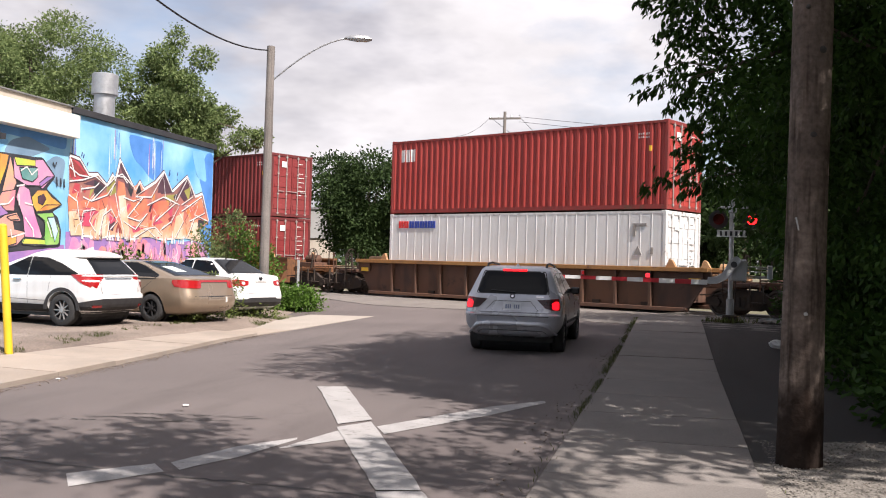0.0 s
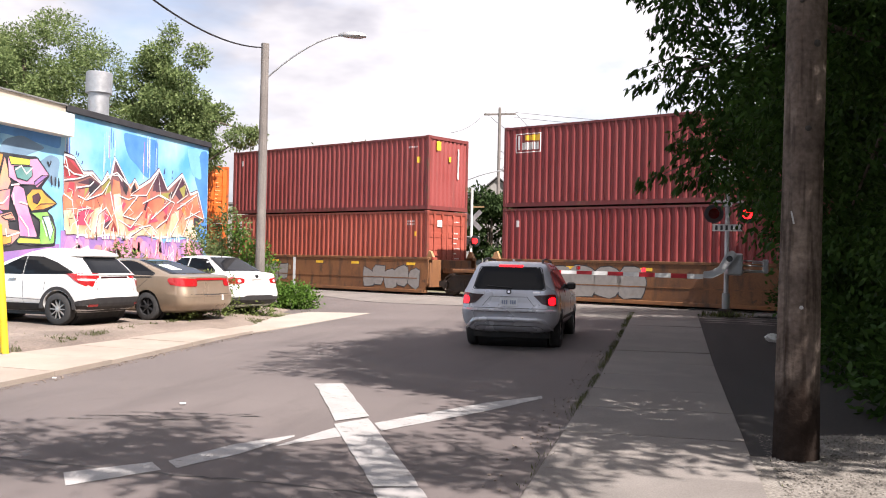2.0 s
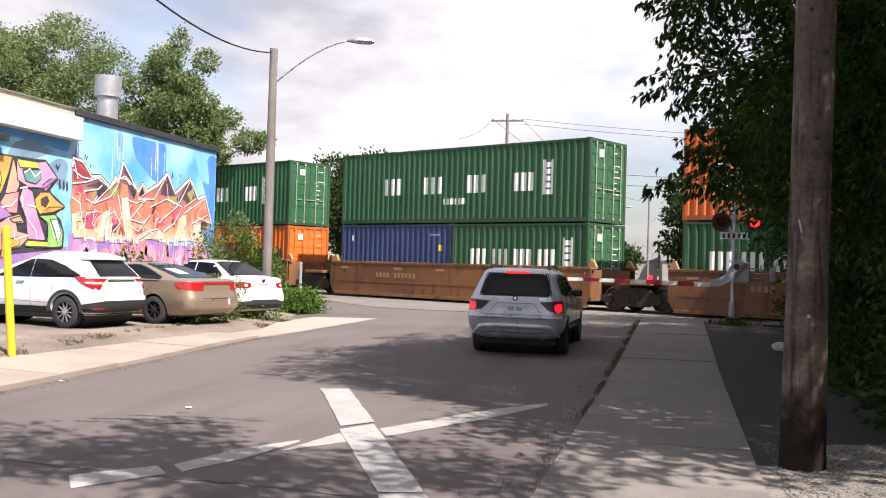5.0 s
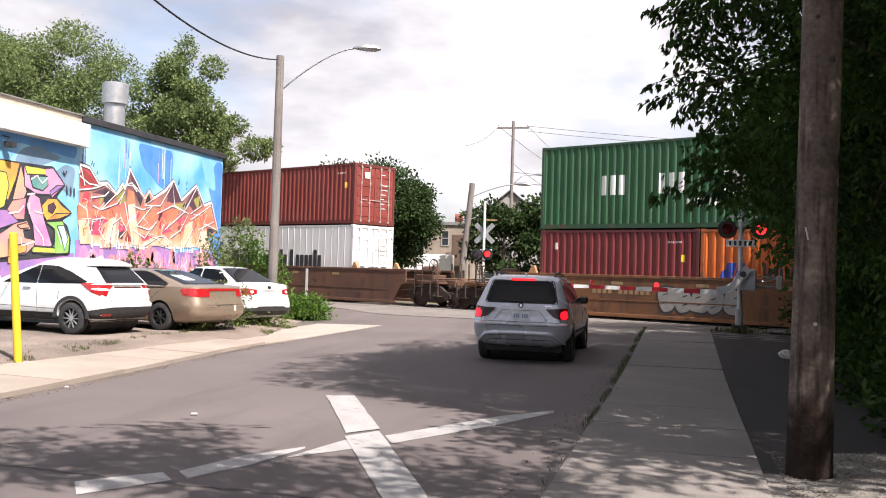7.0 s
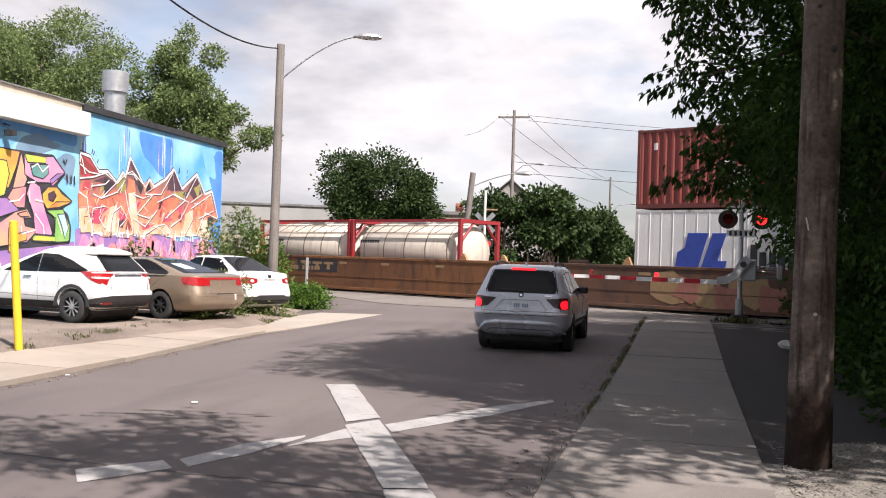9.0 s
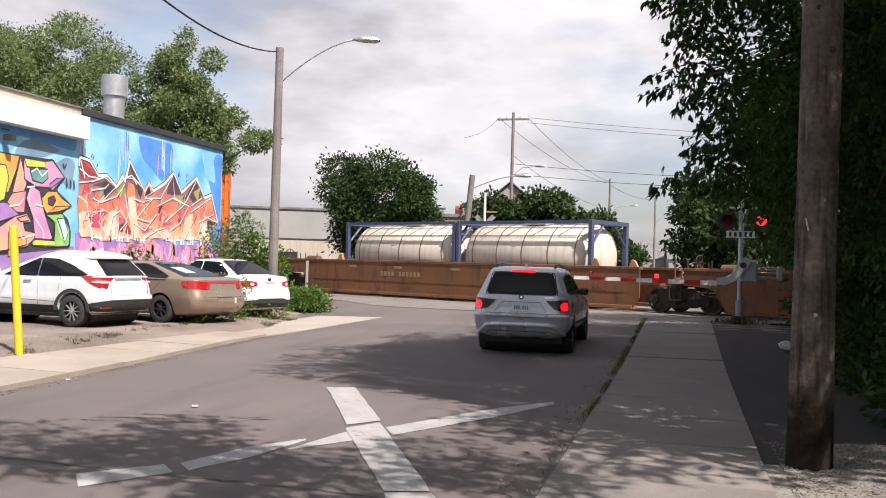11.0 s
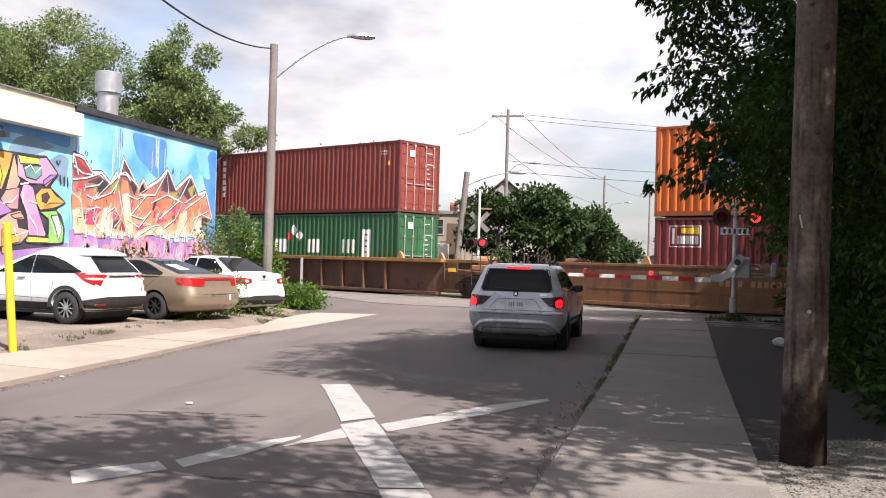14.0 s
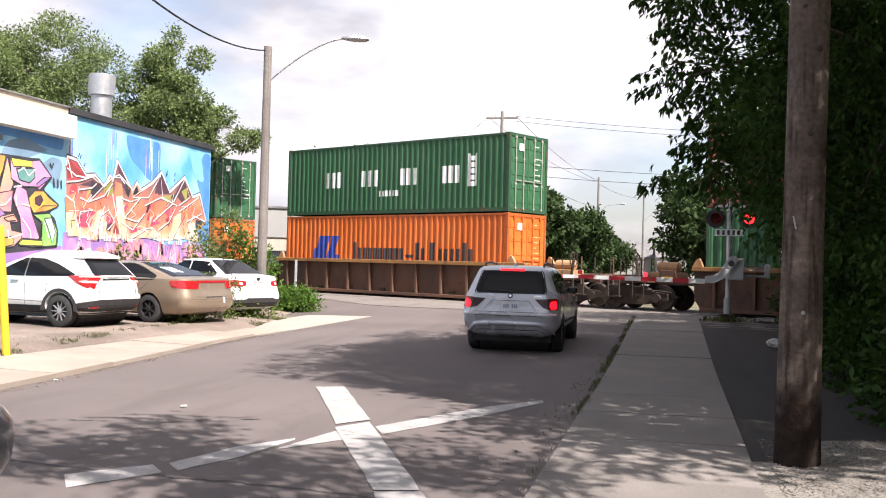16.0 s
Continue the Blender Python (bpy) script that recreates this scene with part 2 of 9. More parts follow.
WHITE_PAINT = plain("white sign paint", (0.6084, 0.6084, 0.5928), 0.5)
RED_PAINT = plain("red reflective stripe", (0.429, 0.0156, 0.0234), 0.4)
YELLOW = surf("yellow post paint", (0.585, 0.3666, 0.0156), (0.6396, 0.4212, 0.0234), 3, 0.5, fine=50, grain=0.08, bump=0.1, rust=(0.273, 0.1404, 0.0312), rust_at=0.68)
TAR = plain("dark tar", (0.035, 0.032, 0.03), 0.8)
CABLE = plain("black cable", (0.015, 0.015, 0.016), 0.6)
BARK = surf("tree bark", (0.07, 0.055, 0.042), (0.14, 0.11, 0.085), 3, 0.95, fine=30, grain=0.35, bump=0.7, streak=(0.03, 0.025, 0.02), streak_amount=0.7, stretch=(12, 12, 1))
LEAF_DARK = foliage("dark maple leaves", (0.012, 0.031, 0.006), (0.052, 0.106, 0.020), 0.40)
LEAF_MID = foliage("ash leaves", (0.050, 0.085, 0.028), (0.235, 0.295, 0.12), 0.42)
LEAF_FAR = foliage("distant leaves", (0.014, 0.030, 0.010), (0.056, 0.090, 0.030), 0.28)
LEAF_BUSH = foliage("bright shrub leaves", (0.048, 0.104, 0.016), (0.112, 0.2, 0.036), 0.35)
LEAF_WEED = foliage("weed leaves", (0.072, 0.112, 0.024), (0.16, 0.192, 0.064), 0.3)
GRASS = foliage("verge grass", (0.044, 0.06, 0.016), (0.104, 0.116, 0.04), 0.3)
from mathutils.bvhtree import BVHTree


def part(name, bm, material, parent=None, label="", smooth=False):
    """Links a bmesh as one mesh object under a thing or a part."""
    me = bpy.data.meshes.new(name)
    bm.normal_update()
    bm.to_mesh(me)
    bm.free()
    for m in (material if isinstance(material, (list, tuple)) else [material]):
        me.materials.append(m)
    if smooth:
        me.shade_smooth()
        me.set_sharp_from_angle(angle=radians(38))
    ob = new(name, me)
    if parent is not None:
        ob.parent = parent
    if label:
        ob["label"] = label
    return ob


def again(ob, m, parent=None):
    """The same mesh once more as an object of its own."""
    o = new(ob.name.split(".")[0], ob.data)
    o.parent = parent if parent is not None else ob.parent
    o.matrix_basis = m
    if "label" in ob:
        o["label"] = ob["label"]
    return o


def thing(name, label, category, group="", m=None, kind=""):
    ob = new(name)
    ob.empty_display_size = 0.2
    if m is not None:
        ob.matrix_basis = m
    return tagged(ob, label, category, group, kind)


def box(bm, x0, x1, y0, y1, z0, z1, bevel=0.0, m=None):
    got = bmesh.ops.create_cube(bm, size=1.0)["verts"]
    for v in got:
        v.co = Vector(((x0 + x1) / 2 + v.co.x * (x1 - x0), (y0 + y1) / 2 + v.co.y * (y1 - y0), (z0 + z1) / 2 + v.co.z * (z1 - z0)))
    if bevel:
        edges = list({e for v in got for e in v.link_edges})
        res = bmesh.ops.bevel(bm, geom=edges, offset=bevel, segments=1, affect="EDGES")
        got = [v for v in res["verts"]]
    if m is not None:
        for v in {v for v in got}:
            v.co = m @ v.co
    return got


def tube(bm, pts, r, seg=8, caps=True):
    """A round bar along points; r is a number or a list of radii."""
    pts = [Vector(p) for p in pts]
    rs = r if isinstance(r, (list, tuple)) else [r] * len(pts)
    rings = []
    for i, p in enumerate(pts):
        d = (pts[min(i + 1, len(pts) - 1)] - pts[max(i - 1, 0)]).normalized()
        side = d.cross(Vector((0, 0, 1)) if abs(d.z) < 0.95 else Vector((1, 0, 0))).normalized()
        up = side.cross(d)
        rings.append([bm.verts.new(p + (side * math.cos(a) + up * math.sin(a)) * rs[i]) for a in (2 * math.pi * k / seg for k in range(seg))])
    for a, b in zip(rings, rings[1:]):
        for k in range(seg):
            bm.faces.new((a[k], b[k], b[(k + 1) % seg], a[(k + 1) % seg]))
    if caps:
        bm.faces.new(rings[0])
        bm.faces.new(list(reversed(rings[-1])))
    return rings


def lathe(bm, profile, seg=24, axis="y", centre=(0, 0, 0), caps=True):
    """Turns (radius, along) points round an axis."""
    rings = []
    for r, h in profile:
        ring = []
        for k in range(seg):
            a = 2 * math.pi * k / seg
            c, s = r * math.cos(a), r * math.sin(a)
            p = {"y": (c, h, s), "z": (c, s, h), "x": (h, c, s)}[axis]
            ring.append(bm.verts.new(Vector(p) + Vector(centre)))
        rings.append(ring)
    for a, b in zip(rings, rings[1:]):
        for k in range(seg):
            bm.faces.new((a[k], a[(k + 1) % seg], b[(k + 1) % seg], b[k]))
    if caps:
        bm.faces.new(rings[0])
        bm.faces.new(list(reversed(rings[-1])))
    bmesh.ops.recalc_face_normals(bm, faces=bm.faces)


def prism(bm, outline, lo, hi, axis="y"):
    """A flat outline given thickness along an axis. Outline in the two other axes."""
    def at(p, h):
        return {"y": (p[0], h, p[1]), "x": (h, p[0], p[1]), "z": (p[0], p[1], h)}[axis]
    a = [bm.verts.new(at(p, lo)) for p in outline]
    b = [bm.verts.new(at(p, hi)) for p in outline]
    faces = [bm.faces.new(a), bm.faces.new(list(reversed(b)))]
    for i in range(len(a)):
        j = (i + 1) % len(a)
        faces.append(bm.faces.new((a[j], a[i], b[i], b[j])))
    bmesh.ops.recalc_face_normals(bm, faces=faces)
    return faces


def rounded(pts, r, n=4):
    """Rounds the corners of an outline."""
    out = []
    for i, p in enumerate(pts):
        a, b, c = Vector(pts[i - 1]), Vector(p), Vector(pts[(i + 1) % len(pts)])
        u, v = (a - b), (c - b)
        d = min(r, u.length * 0.45, v.length * 0.45)
        p0, p1 = b + u.normalized() * d, b + v.normalized() * d
        for k in range(n + 1):
            t = k / n
            out.append(tuple((p0 * (1 - t) + b * t) * (1 - t) + (b * (1 - t) + p1 * t) * t))
    return out


def sheet(bm, xs, ys, height):
    grid = [[bm.verts.new((x, y, height(x, y))) for y in ys] for x in xs]
    for i in range(len(xs) - 1):
        for j in range(len(ys) - 1):
            bm.faces.new((grid[i][j], grid[i + 1][j], grid[i + 1][j + 1], grid[i][j + 1]))
    return grid


def soft_step(a):
    a = min(1.0, max(0.0, a))
    return a * a * (3 - 2 * a)


# ---- plan: the track runs across the street at an angle ----
TRACK_AT = Vector((-4.759, 35.019, 0))
TRACK_TURN = -26.986
ALONG = Vector((math.cos(radians(TRACK_TURN)), math.sin(radians(TRACK_TURN)), 0))
ACROSS = Vector((-ALONG.y, ALONG.x, 0))
RAIL_TOP = 0.34


def beyond(x, y):
    """Distance beyond the track's middle line."""
    return (Vector((x, y, 0)) - TRACK_AT).dot(ACROSS)


def rise(x, y):
    """The street climbs a little to the crossing and falls again beyond it."""
    b = beyond(x, y)
    return 0.30 * soft_step((b + 16.2) / 13.0) * (1 - 0.6 * soft_step((b - 3) / 30))


def lot_edge(y):
    """Where the parking lot ends towards the street."""
    return -9.6 - 0.25 * max(0.0, y - 21.5)


def ground_z(x, y):
    lot = 0.20 * soft_step((lot_edge(y) - x) / 1.0) * (1 - soft_step((y - 25) / 3))
    verge = 0.06 * soft_step((x - 1.0) / 1.0) * (1 - soft_step((y - 26) / 3))
    return rise(x, y) + lot + verge


def track(u, v=0.0, z=0.0):
    p = TRACK_AT + ALONG * u + ACROSS * v
    return Vector((p.x, p.y, z))
def axis_steps(lo, hi, step, far):
    out = list(np.arange(lo, hi + 1e-6, step))
    grow, v = step, hi
    while v < far:
        grow *= 1.6
        v += grow
        out.append(min(v, far))
    grow, v = step, lo
    while v > -far:
        grow *= 1.6
        v -= grow
        out.insert(0, max(v, -far))
    return out


def make_ground():
    bm = bmesh.new()
    sheet(bm, axis_steps(-40, 25, 1.0, 2500), axis_steps(-15, 75, 1.0, 2500), lambda x, y: ground_z(x, y) - 0.05)
    tagged(part("ground", bm, SOIL), "dry soil with patchy grass around the crossing", "ground", kind="structure")


def kerb_x(y):
    """The street's edge on the side of the parked cars."""
    pts = [(-90, -8.0), (10, -8.05), (13, -8.3), (19, -8.95), (22, -8.75), (26.2, -8.25), (28, -9.5), (31, -14), (36, -19)]
    for (y0, x0), (y1, x1) in zip(pts, pts[1:]):
        if y <= y1:
            return x0 + (x1 - x0) * (y - y0) / (y1 - y0)
    return pts[-1][1]


def ribbon(left, right, y0, y1, step, lift, across=6):
    bm = bmesh.new()
    rows, y = [], y0
    while y <= y1 + 1e-6:
        a, b = left(y), right(y)
        rows.append([bm.verts.new((x, y, rise(x, y) + lift)) for x in (a + (b - a) * k / across for k in range(across + 1))])
        y += step
    for r, s in zip(rows, rows[1:]):
        for k in range(across):
            bm.faces.new((r[k], r[k + 1], s[k + 1], s[k]))
    return bm


def make_street():
    road = part("road", ribbon(lambda y: kerb_x(y) - 3.2 * soft_step((y - 17) / 3), lambda y: -1.04, -90, 33.5, 0.5, 0.0, 12), ASPHALT)
    tagged(road, "worn grey asphalt street with cracks and tree shade", "road", kind="structure")
    beyond_road = part("road", ribbon(lambda y: -8.6, lambda y: -1.2, 33.5, 400, 2.0, 0.0, 6), ASPHALT_OLD)
    tagged(beyond_road, "grey asphalt street going on beyond the railway", "road", kind="structure")
    # paler old asphalt in front of the rails
    bm = bmesh.new()
    us = list(np.arange(-22, 14.1, 0.5))
    rows = []
    for u in us:
        near = -5.6 + 0.5 * math.sin(u * 0.7) - 0.06 * (u + 5)
        rows.append([bm.verts.new((*track(u, v).xy, rise(*track(u, v).xy) + 0.012)) for v in np.linspace(near, -1.75, 7)])
    for r, s in zip(rows, rows[1:]):
        for k in range(6):
            bm.faces.new((r[k], s[k], s[k + 1], r[k + 1]))
    tagged(part("pavement", bm, ASPHALT_OLD), "pale worn asphalt apron in front of the rails", "pavement", kind="structure")
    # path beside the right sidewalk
    # widened below the thicket, where its dark colour stands in for shade
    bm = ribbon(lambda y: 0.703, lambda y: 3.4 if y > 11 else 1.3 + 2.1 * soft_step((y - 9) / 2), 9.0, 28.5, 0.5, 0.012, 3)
    tagged(part("path", bm, ASPHALT_DARK), "dark asphalt strip beside the concrete sidewalk, tree shade in its colour", "path", kind="structure")
    # gravel patch round the pole
    bm = bmesh.new()
    sheet(bm, np.linspace(0.703, 4.5, 10), np.linspace(-4, 10.2, 20), lambda x, y: ground_z(x, y) + 0.004 + 0.015 * noise.noise((x * 2, y * 2, 0)))
    tagged(part("gravel_patch", bm, GRAVEL), "pale gravel and dirt round the foot of the wooden pole", "gravel", kind="structure")
    # parking lot
    bm = bmesh.new()
    rows = []
    for y in np.linspace(-12, 27.5, 60):
        rows.append([bm.verts.new((x, y, ground_z(x, y) + (0.0 if x > lot_edge(y) - 0.2 else 0.01 + 0.02 * noise.noise((x, y, 3))))) for x in np.linspace(-30, lot_edge(y) - 0.12, 42)])
    for r, q in zip(rows, rows[1:]):
        for k in range(41):
            bm.faces.new((r[k], r[k + 1], q[k + 1], q[k]))
    tagged(part("parking_lot", bm, LOT_DIRT), "dusty brown gravel parking lot with worn patches", "parking lot", kind="structure")


def make_markings():
    """The railway cross painted on the street."""
    def stripe(strokes, lift):
        bm = bmesh.new()
        for left0, right0, left1, right1 in strokes:
            rows, steps = [], 10
            for k in range(steps + 1):
                f = k / steps
                p = Vector(left0).lerp(Vector(left1), f)
                q = Vector(right0).lerp(Vector(right1), f)
                side = (q - p).normalized() if (q - p).length > 0.001 else Vector((1, 0))
                p += side * 0.016 * noise.noise((p.x * 9, p.y * 9, 1))
                q += side * 0.016 * noise.noise((q.x * 9, q.y * 9, 5))
                rows.append([bm.verts.new((c.x, c.y, lift + rise(c.x, c.y))) for c in (p, q)])
            for (i, j), (k, l) in zip(rows, rows[1:]):
                bm.faces.new((i, j, l, k))
        tagged(part("road_marking", bm, LINE), "worn white painted stripe of the railway cross on the asphalt", "road marking", "railway cross stripes", "structure")
    # the broad stroke, broken where the asphalt has shifted
    stripe([((-4.63, 12.15), (-4.28, 12.32), (-3.37, 9.47), (-3.13, 9.86)),
            ((-3.32, 9.28), (-3.10, 9.74), (-2.13, 6.84), (-1.80, 6.95)),
            ((-2.12, 6.80), (-1.79, 6.92), (-1.76, 6.0), (-1.42, 6.1))], 0.010)
    # the worn stroke across it, in offset lengths that taper
    stripe([((-4.53, 6.54), (-4.26, 6.18), (-4.10, 7.10), (-3.88, 6.86)),
            ((-4.00, 7.18), (-3.80, 6.96), (-3.80, 8.02), (-3.58, 7.62)),
            ((-3.80, 8.02), (-3.58, 7.62), (-3.47, 8.60), (-3.44, 8.52)),
            ((-3.43, 8.07), (-3.41, 8.05), (-3.25, 9.12), (-2.99, 8.74)),
            ((-2.96, 9.50), (-2.76, 9.10), (-2.13, 11.35), (-2.03, 10.66)),
            ((-2.13, 11.35), (-2.03, 10.66), (-1.58, 12.15), (-1.54, 11.95))], 0.005)
    # short tar smears on the asphalt
    rr = random.Random(44)
    for k in range(9):
        x, y = -5.25 + 0.12 * k + rr.uniform(-0.05, 0.05), 8.75 + 0.10 * k + rr.uniform(-0.12, 0.12)
        n, w = rr.uniform(0.06, 0.16), rr.uniform(0.012, 0.022)
        bm = bmesh.new()
        bm.faces.new([bm.verts.new((x + a * n, y + b * w + a * 0.05, 0.006 + rise(x, y))) for a, b in ((-1, 0), (-0.4, -1), (0.5, -0.7), (1, 0.1), (0.4, 0.9), (-0.5, 0.8))])
        tagged(part("tar_smear", bm, TAR), "short dark tar smear on the asphalt", "tar smear", "tar smears on the street", "structure")


def make_cracks():
    """Long dark cracks and scuffs in the street."""
    def line(pts, w, seed):
        rr = random.Random(seed)
        bm = bmesh.new()
        prev = None
        for (x0, y0), (x1, y1) in zip(pts, pts[1:]):
            n = 14
            for k in range(n + (1 if (x1, y1) == pts[-1] else 0)):
                t = k / n
                x, y = x0 + (x1 - x0) * t + rr.uniform(-0.012, 0.012), y0 + (y1 - y0) * t + rr.uniform(-0.03, 0.03)
                q = w * rr.uniform(0.4, 1.3)
                row = (bm.verts.new((x, y - q, 0.004 + rise(x, y))), bm.verts.new((x, y + q, 0.004 + rise(x, y))))
                if prev:
                    bm.faces.new((prev[0], row[0], row[1], prev[1]))
                prev = row
        tagged(part("road_crack", bm, TAR), "dark tarry crack across the asphalt", "road crack", "cracks in the street", "structure")
    line([(-6.6, 6.9), (-5.4, 6.85), (-4.1, 6.75), (-3.0, 6.75), (-1.3, 6.55)], 0.018, 1)
    line([(-8.0, 8.1), (-6.4, 7.7), (-5.6, 7.45)], 0.008, 2)
    line([(-5.9, 8.9), (-5.4, 9.1), (-4.9, 9.05)], 0.012, 3)
    line([(-5.7, 9.25), (-5.2, 9.4), (-4.8, 9.42)], 0.010, 4)
    line([(-6.0, 8.7), (-5.75, 8.75)], 0.02, 5)


def slab_mesh(w, d, seed):
    bm = bmesh.new()
    box(bm, 0, w, 0, d, -0.16, 0, 0.006)
    rng = random.Random(seed)
    for v in bm.verts:
        v.co.z += rng.uniform(-0.004, 0.004)
    return bm


def make_sidewalks():
    right = tagged(new("sidewalk_right"), "grey concrete sidewalk slabs, shaded by trees", "sidewalk", kind="structure")
    y, k = -6.1, 0
    proto = []
    while y < 28.4:
        d = 1.74
        if len(proto) < 4:
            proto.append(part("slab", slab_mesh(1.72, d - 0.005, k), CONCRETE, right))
            ob = proto[-1]
        else:
            ob = again(proto[k % 4], Matrix(), right)
        slope = math.atan((rise(0, y + d) - rise(0, y)) / d)
        ob.matrix_basis = Matrix.Translation((-1.02, y, rise(0, y) + 0.035 + 0.003 * math.sin(k * 2.3))) @ Matrix.Rotation(slope, 4, "X") @ Matrix.Rotation(radians(0.2 * math.sin(k * 1.7)), 4, "Y")
        y, k = y + d, k + 1
    left = tagged(new("sidewalk_left"), "pale concrete sidewalk along the parking lot", "sidewalk", kind="structure")
    y, k = -6.0, 0
    while y < 26.0:
        d = 1.6
        x0, x1 = kerb_x(y) - 0.02, kerb_x(y + d) - 0.02
        top = 0.05 * (1 - soft_step((y - 17.5) / 3)) + 0.012
        w = max(1.75 + 0.15 * soft_step((y - 16) / 6), kerb_x(y) - lot_edge(y) + 0.05)
        bm = bmesh.new()
        prism(bm, [(x0 - w, y), (x0, y), (x1, y + d - 0.012), (x1 - w, y + d - 0.012)], -0.15, 0, "z")
        for v in bm.verts:
            v.co.z += rise(v.co.x, v.co.y) + top + 0.006 * math.sin(k * 1.9) + (0.04 * (1 - soft_step((y - 19) / 4)) if v.co.x < x0 - 0.8 else 0)
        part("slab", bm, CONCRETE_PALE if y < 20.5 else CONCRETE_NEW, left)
        y, k = y + d, k + 1


def make_track():
    bed = bmesh.new()
    us = np.arange(-90, 60.1, 1.0)
    rows = [[bed.verts.new((*track(u, v).xy, z)) for v, z in ((-3.2, 0.02), (-2.0, 0.24), (2.0, 0.24), (3.2, 0.02))] for u in us]
    for r, s in zip(rows, rows[1:]):
        for k in range(3):
            bed.faces.new((r[k], s[k], s[k + 1], r[k + 1]))
    tagged(part("track_bed", bed, STONES), "grey crushed stone ballast under the rails", "track bed", kind="structure")
    prof = [(-0.07, 0), (0.07, 0), (0.07, 0.015), (0.012, 0.04), (0.012, 0.12), (0.036, 0.13), (0.036, 0.165), (-0.036, 0.165), (-0.036, 0.13), (-0.012, 0.12), (-0.012, 0.04), (-0.07, 0.015)]
    for v in (-0.75, 0.75):
        bm = bmesh.new()
        prism(bm, prof, -90, 60, "x")
        ob = tagged(part("rail", bm, RAIL), "steel rail with polished top and rusty web", "rail", "rails of the crossing", "structure")
        ob.matrix_basis = Matrix.Translation(track(0, v, RAIL_TOP - 0.165)) @ pose(0, 0, 0, 0, 0, TRACK_TURN)
    bm = bmesh.new()
    for k in range(-140, 92):
        if -13 < k * 0.6 < 8:
            continue
        box(bm, k * 0.6 - 0.11, k * 0.6 + 0.11, -1.3, 1.3, 0.1, 0.262)
    ob = tagged(part("sleepers", bm, WOOD_POLE), "dark creosoted timber sleepers in ballast", "sleepers", kind="stuff")
    ob.matrix_basis = Matrix.Translation(track(0, 0, 0)) @ pose(0, 0, 0, 0, 0, TRACK_TURN)
    # crossing panels between and beside the rails
    group = tagged(new("crossing_surface"), "concrete crossing panels between the rails", "crossing surface", kind="structure")
    for k in range(9):
        for v0, v1 in ((-1.85, -0.83), (-0.66, 0.66), (0.83, 1.85)):
            bm = bmesh.new()
            box(bm, 0, 2.38, v0, v1, 0.1, RAIL_TOP - 0.012, 0.02)
            ob = part("panel", bm, ASPHALT_OLD, group)
            ob.matrix_basis = Matrix.Translation(track(-13 + 2.4 * k)) @ pose(0, 0, 0, 0, 0, TRACK_TURN)


make_ground()
make_street()
make_markings()
make_cracks()
make_track()
make_sidewalks()
SPEED = 12.78            # metres a second along the track
MOVING = []              # things of the train: object, place along the track at the start, height
WHEELSETS = []           # (leading, trailing) wheelsets of every bogie


def painted_steel(name, colour, dirt=(0.10, 0.06, 0.045), amount=0.45, rust=0.66):
    pale = tuple(min(1, c * 1.12 + 0.008) for c in colour)
    return surf(name, colour, pale, 0.7, 0.55, 0.0, 50, 0.08, 0.06, streak=tuple(0.45 * c + 0.3 * d for c, d in zip(colour, dirt)),
                streak_amount=amount, stretch=(3.5, 3.5, 0.25), rust=(0.10, 0.045, 0.025), rust_at=rust, vary=0.06)


PAINT = {
    "red": painted_steel("faded red container paint", (0.2964, 0.0273, 0.0195)),
    "maroon": painted_steel("maroon container paint", (0.1716, 0.02028, 0.02028)),
    "dull_red": painted_steel("dull red container paint", (0.2028, 0.0351, 0.0312)),
    "brick": painted_steel("brick red container paint", (0.273, 0.0546, 0.03276)),
    "brown": painted_steel("brown red container paint", (0.1716, 0.02808, 0.02028)),
    "dark_maroon": painted_steel("dark maroon container paint", (0.1326, 0.01248, 0.01404)),
    "orange": painted_steel("orange container paint", (0.50, 0.105, 0.009), amount=0.3, rust=0.70),
    "green": painted_steel("green container paint", (0.0132, 0.0792, 0.02772), amount=0.3, rust=0.72),
    "blue": painted_steel("navy blue container paint", (0.0156, 0.0351, 0.1092)),
    "white": painted_steel("white refrigerated container paint", (0.5544, 0.5544, 0.546), (0.3, 0.25, 0.2), 0.3, 0.71),
}
FRAME_PAINT = {n: painted_steel("grimy " + n.replace("_", " ") + " frame paint", tuple(c * f for c in col), (0.05, 0.04, 0.035), 0.7, 0.58)
               for n, col, f in ((k, tuple(PAINT[k].node_tree.nodes["Color Ramp"].color_ramp.elements[0].color)[:3], 0.62 if k != "white" else 0.9) for k in PAINT)}
CAR_ORANGE = surf("rusty orange-brown freight car paint", (0.117, 0.04836, 0.01872), (0.195, 0.0819, 0.02808), 0.5, 0.75, fine=40, grain=0.22, bump=0.2,
                  streak=(0.039, 0.02184, 0.01404), streak_amount=0.85, stretch=(2.2, 3, 0.5), rust=(0.0546, 0.0273, 0.0156), rust_at=0.60, vary=0.15)
CAR_BROWN = surf("dirty brown freight car paint", (0.0663, 0.03276, 0.02184), (0.117, 0.05616, 0.0312), 0.6, 0.8, fine=40, grain=0.22, bump=0.2,
                 streak=(0.0312, 0.0195, 0.0156), streak_amount=0.7, stretch=(1.5, 3, 0.5), rust=(0.039, 0.02184, 0.0156), rust_at=0.60, vary=0.15)
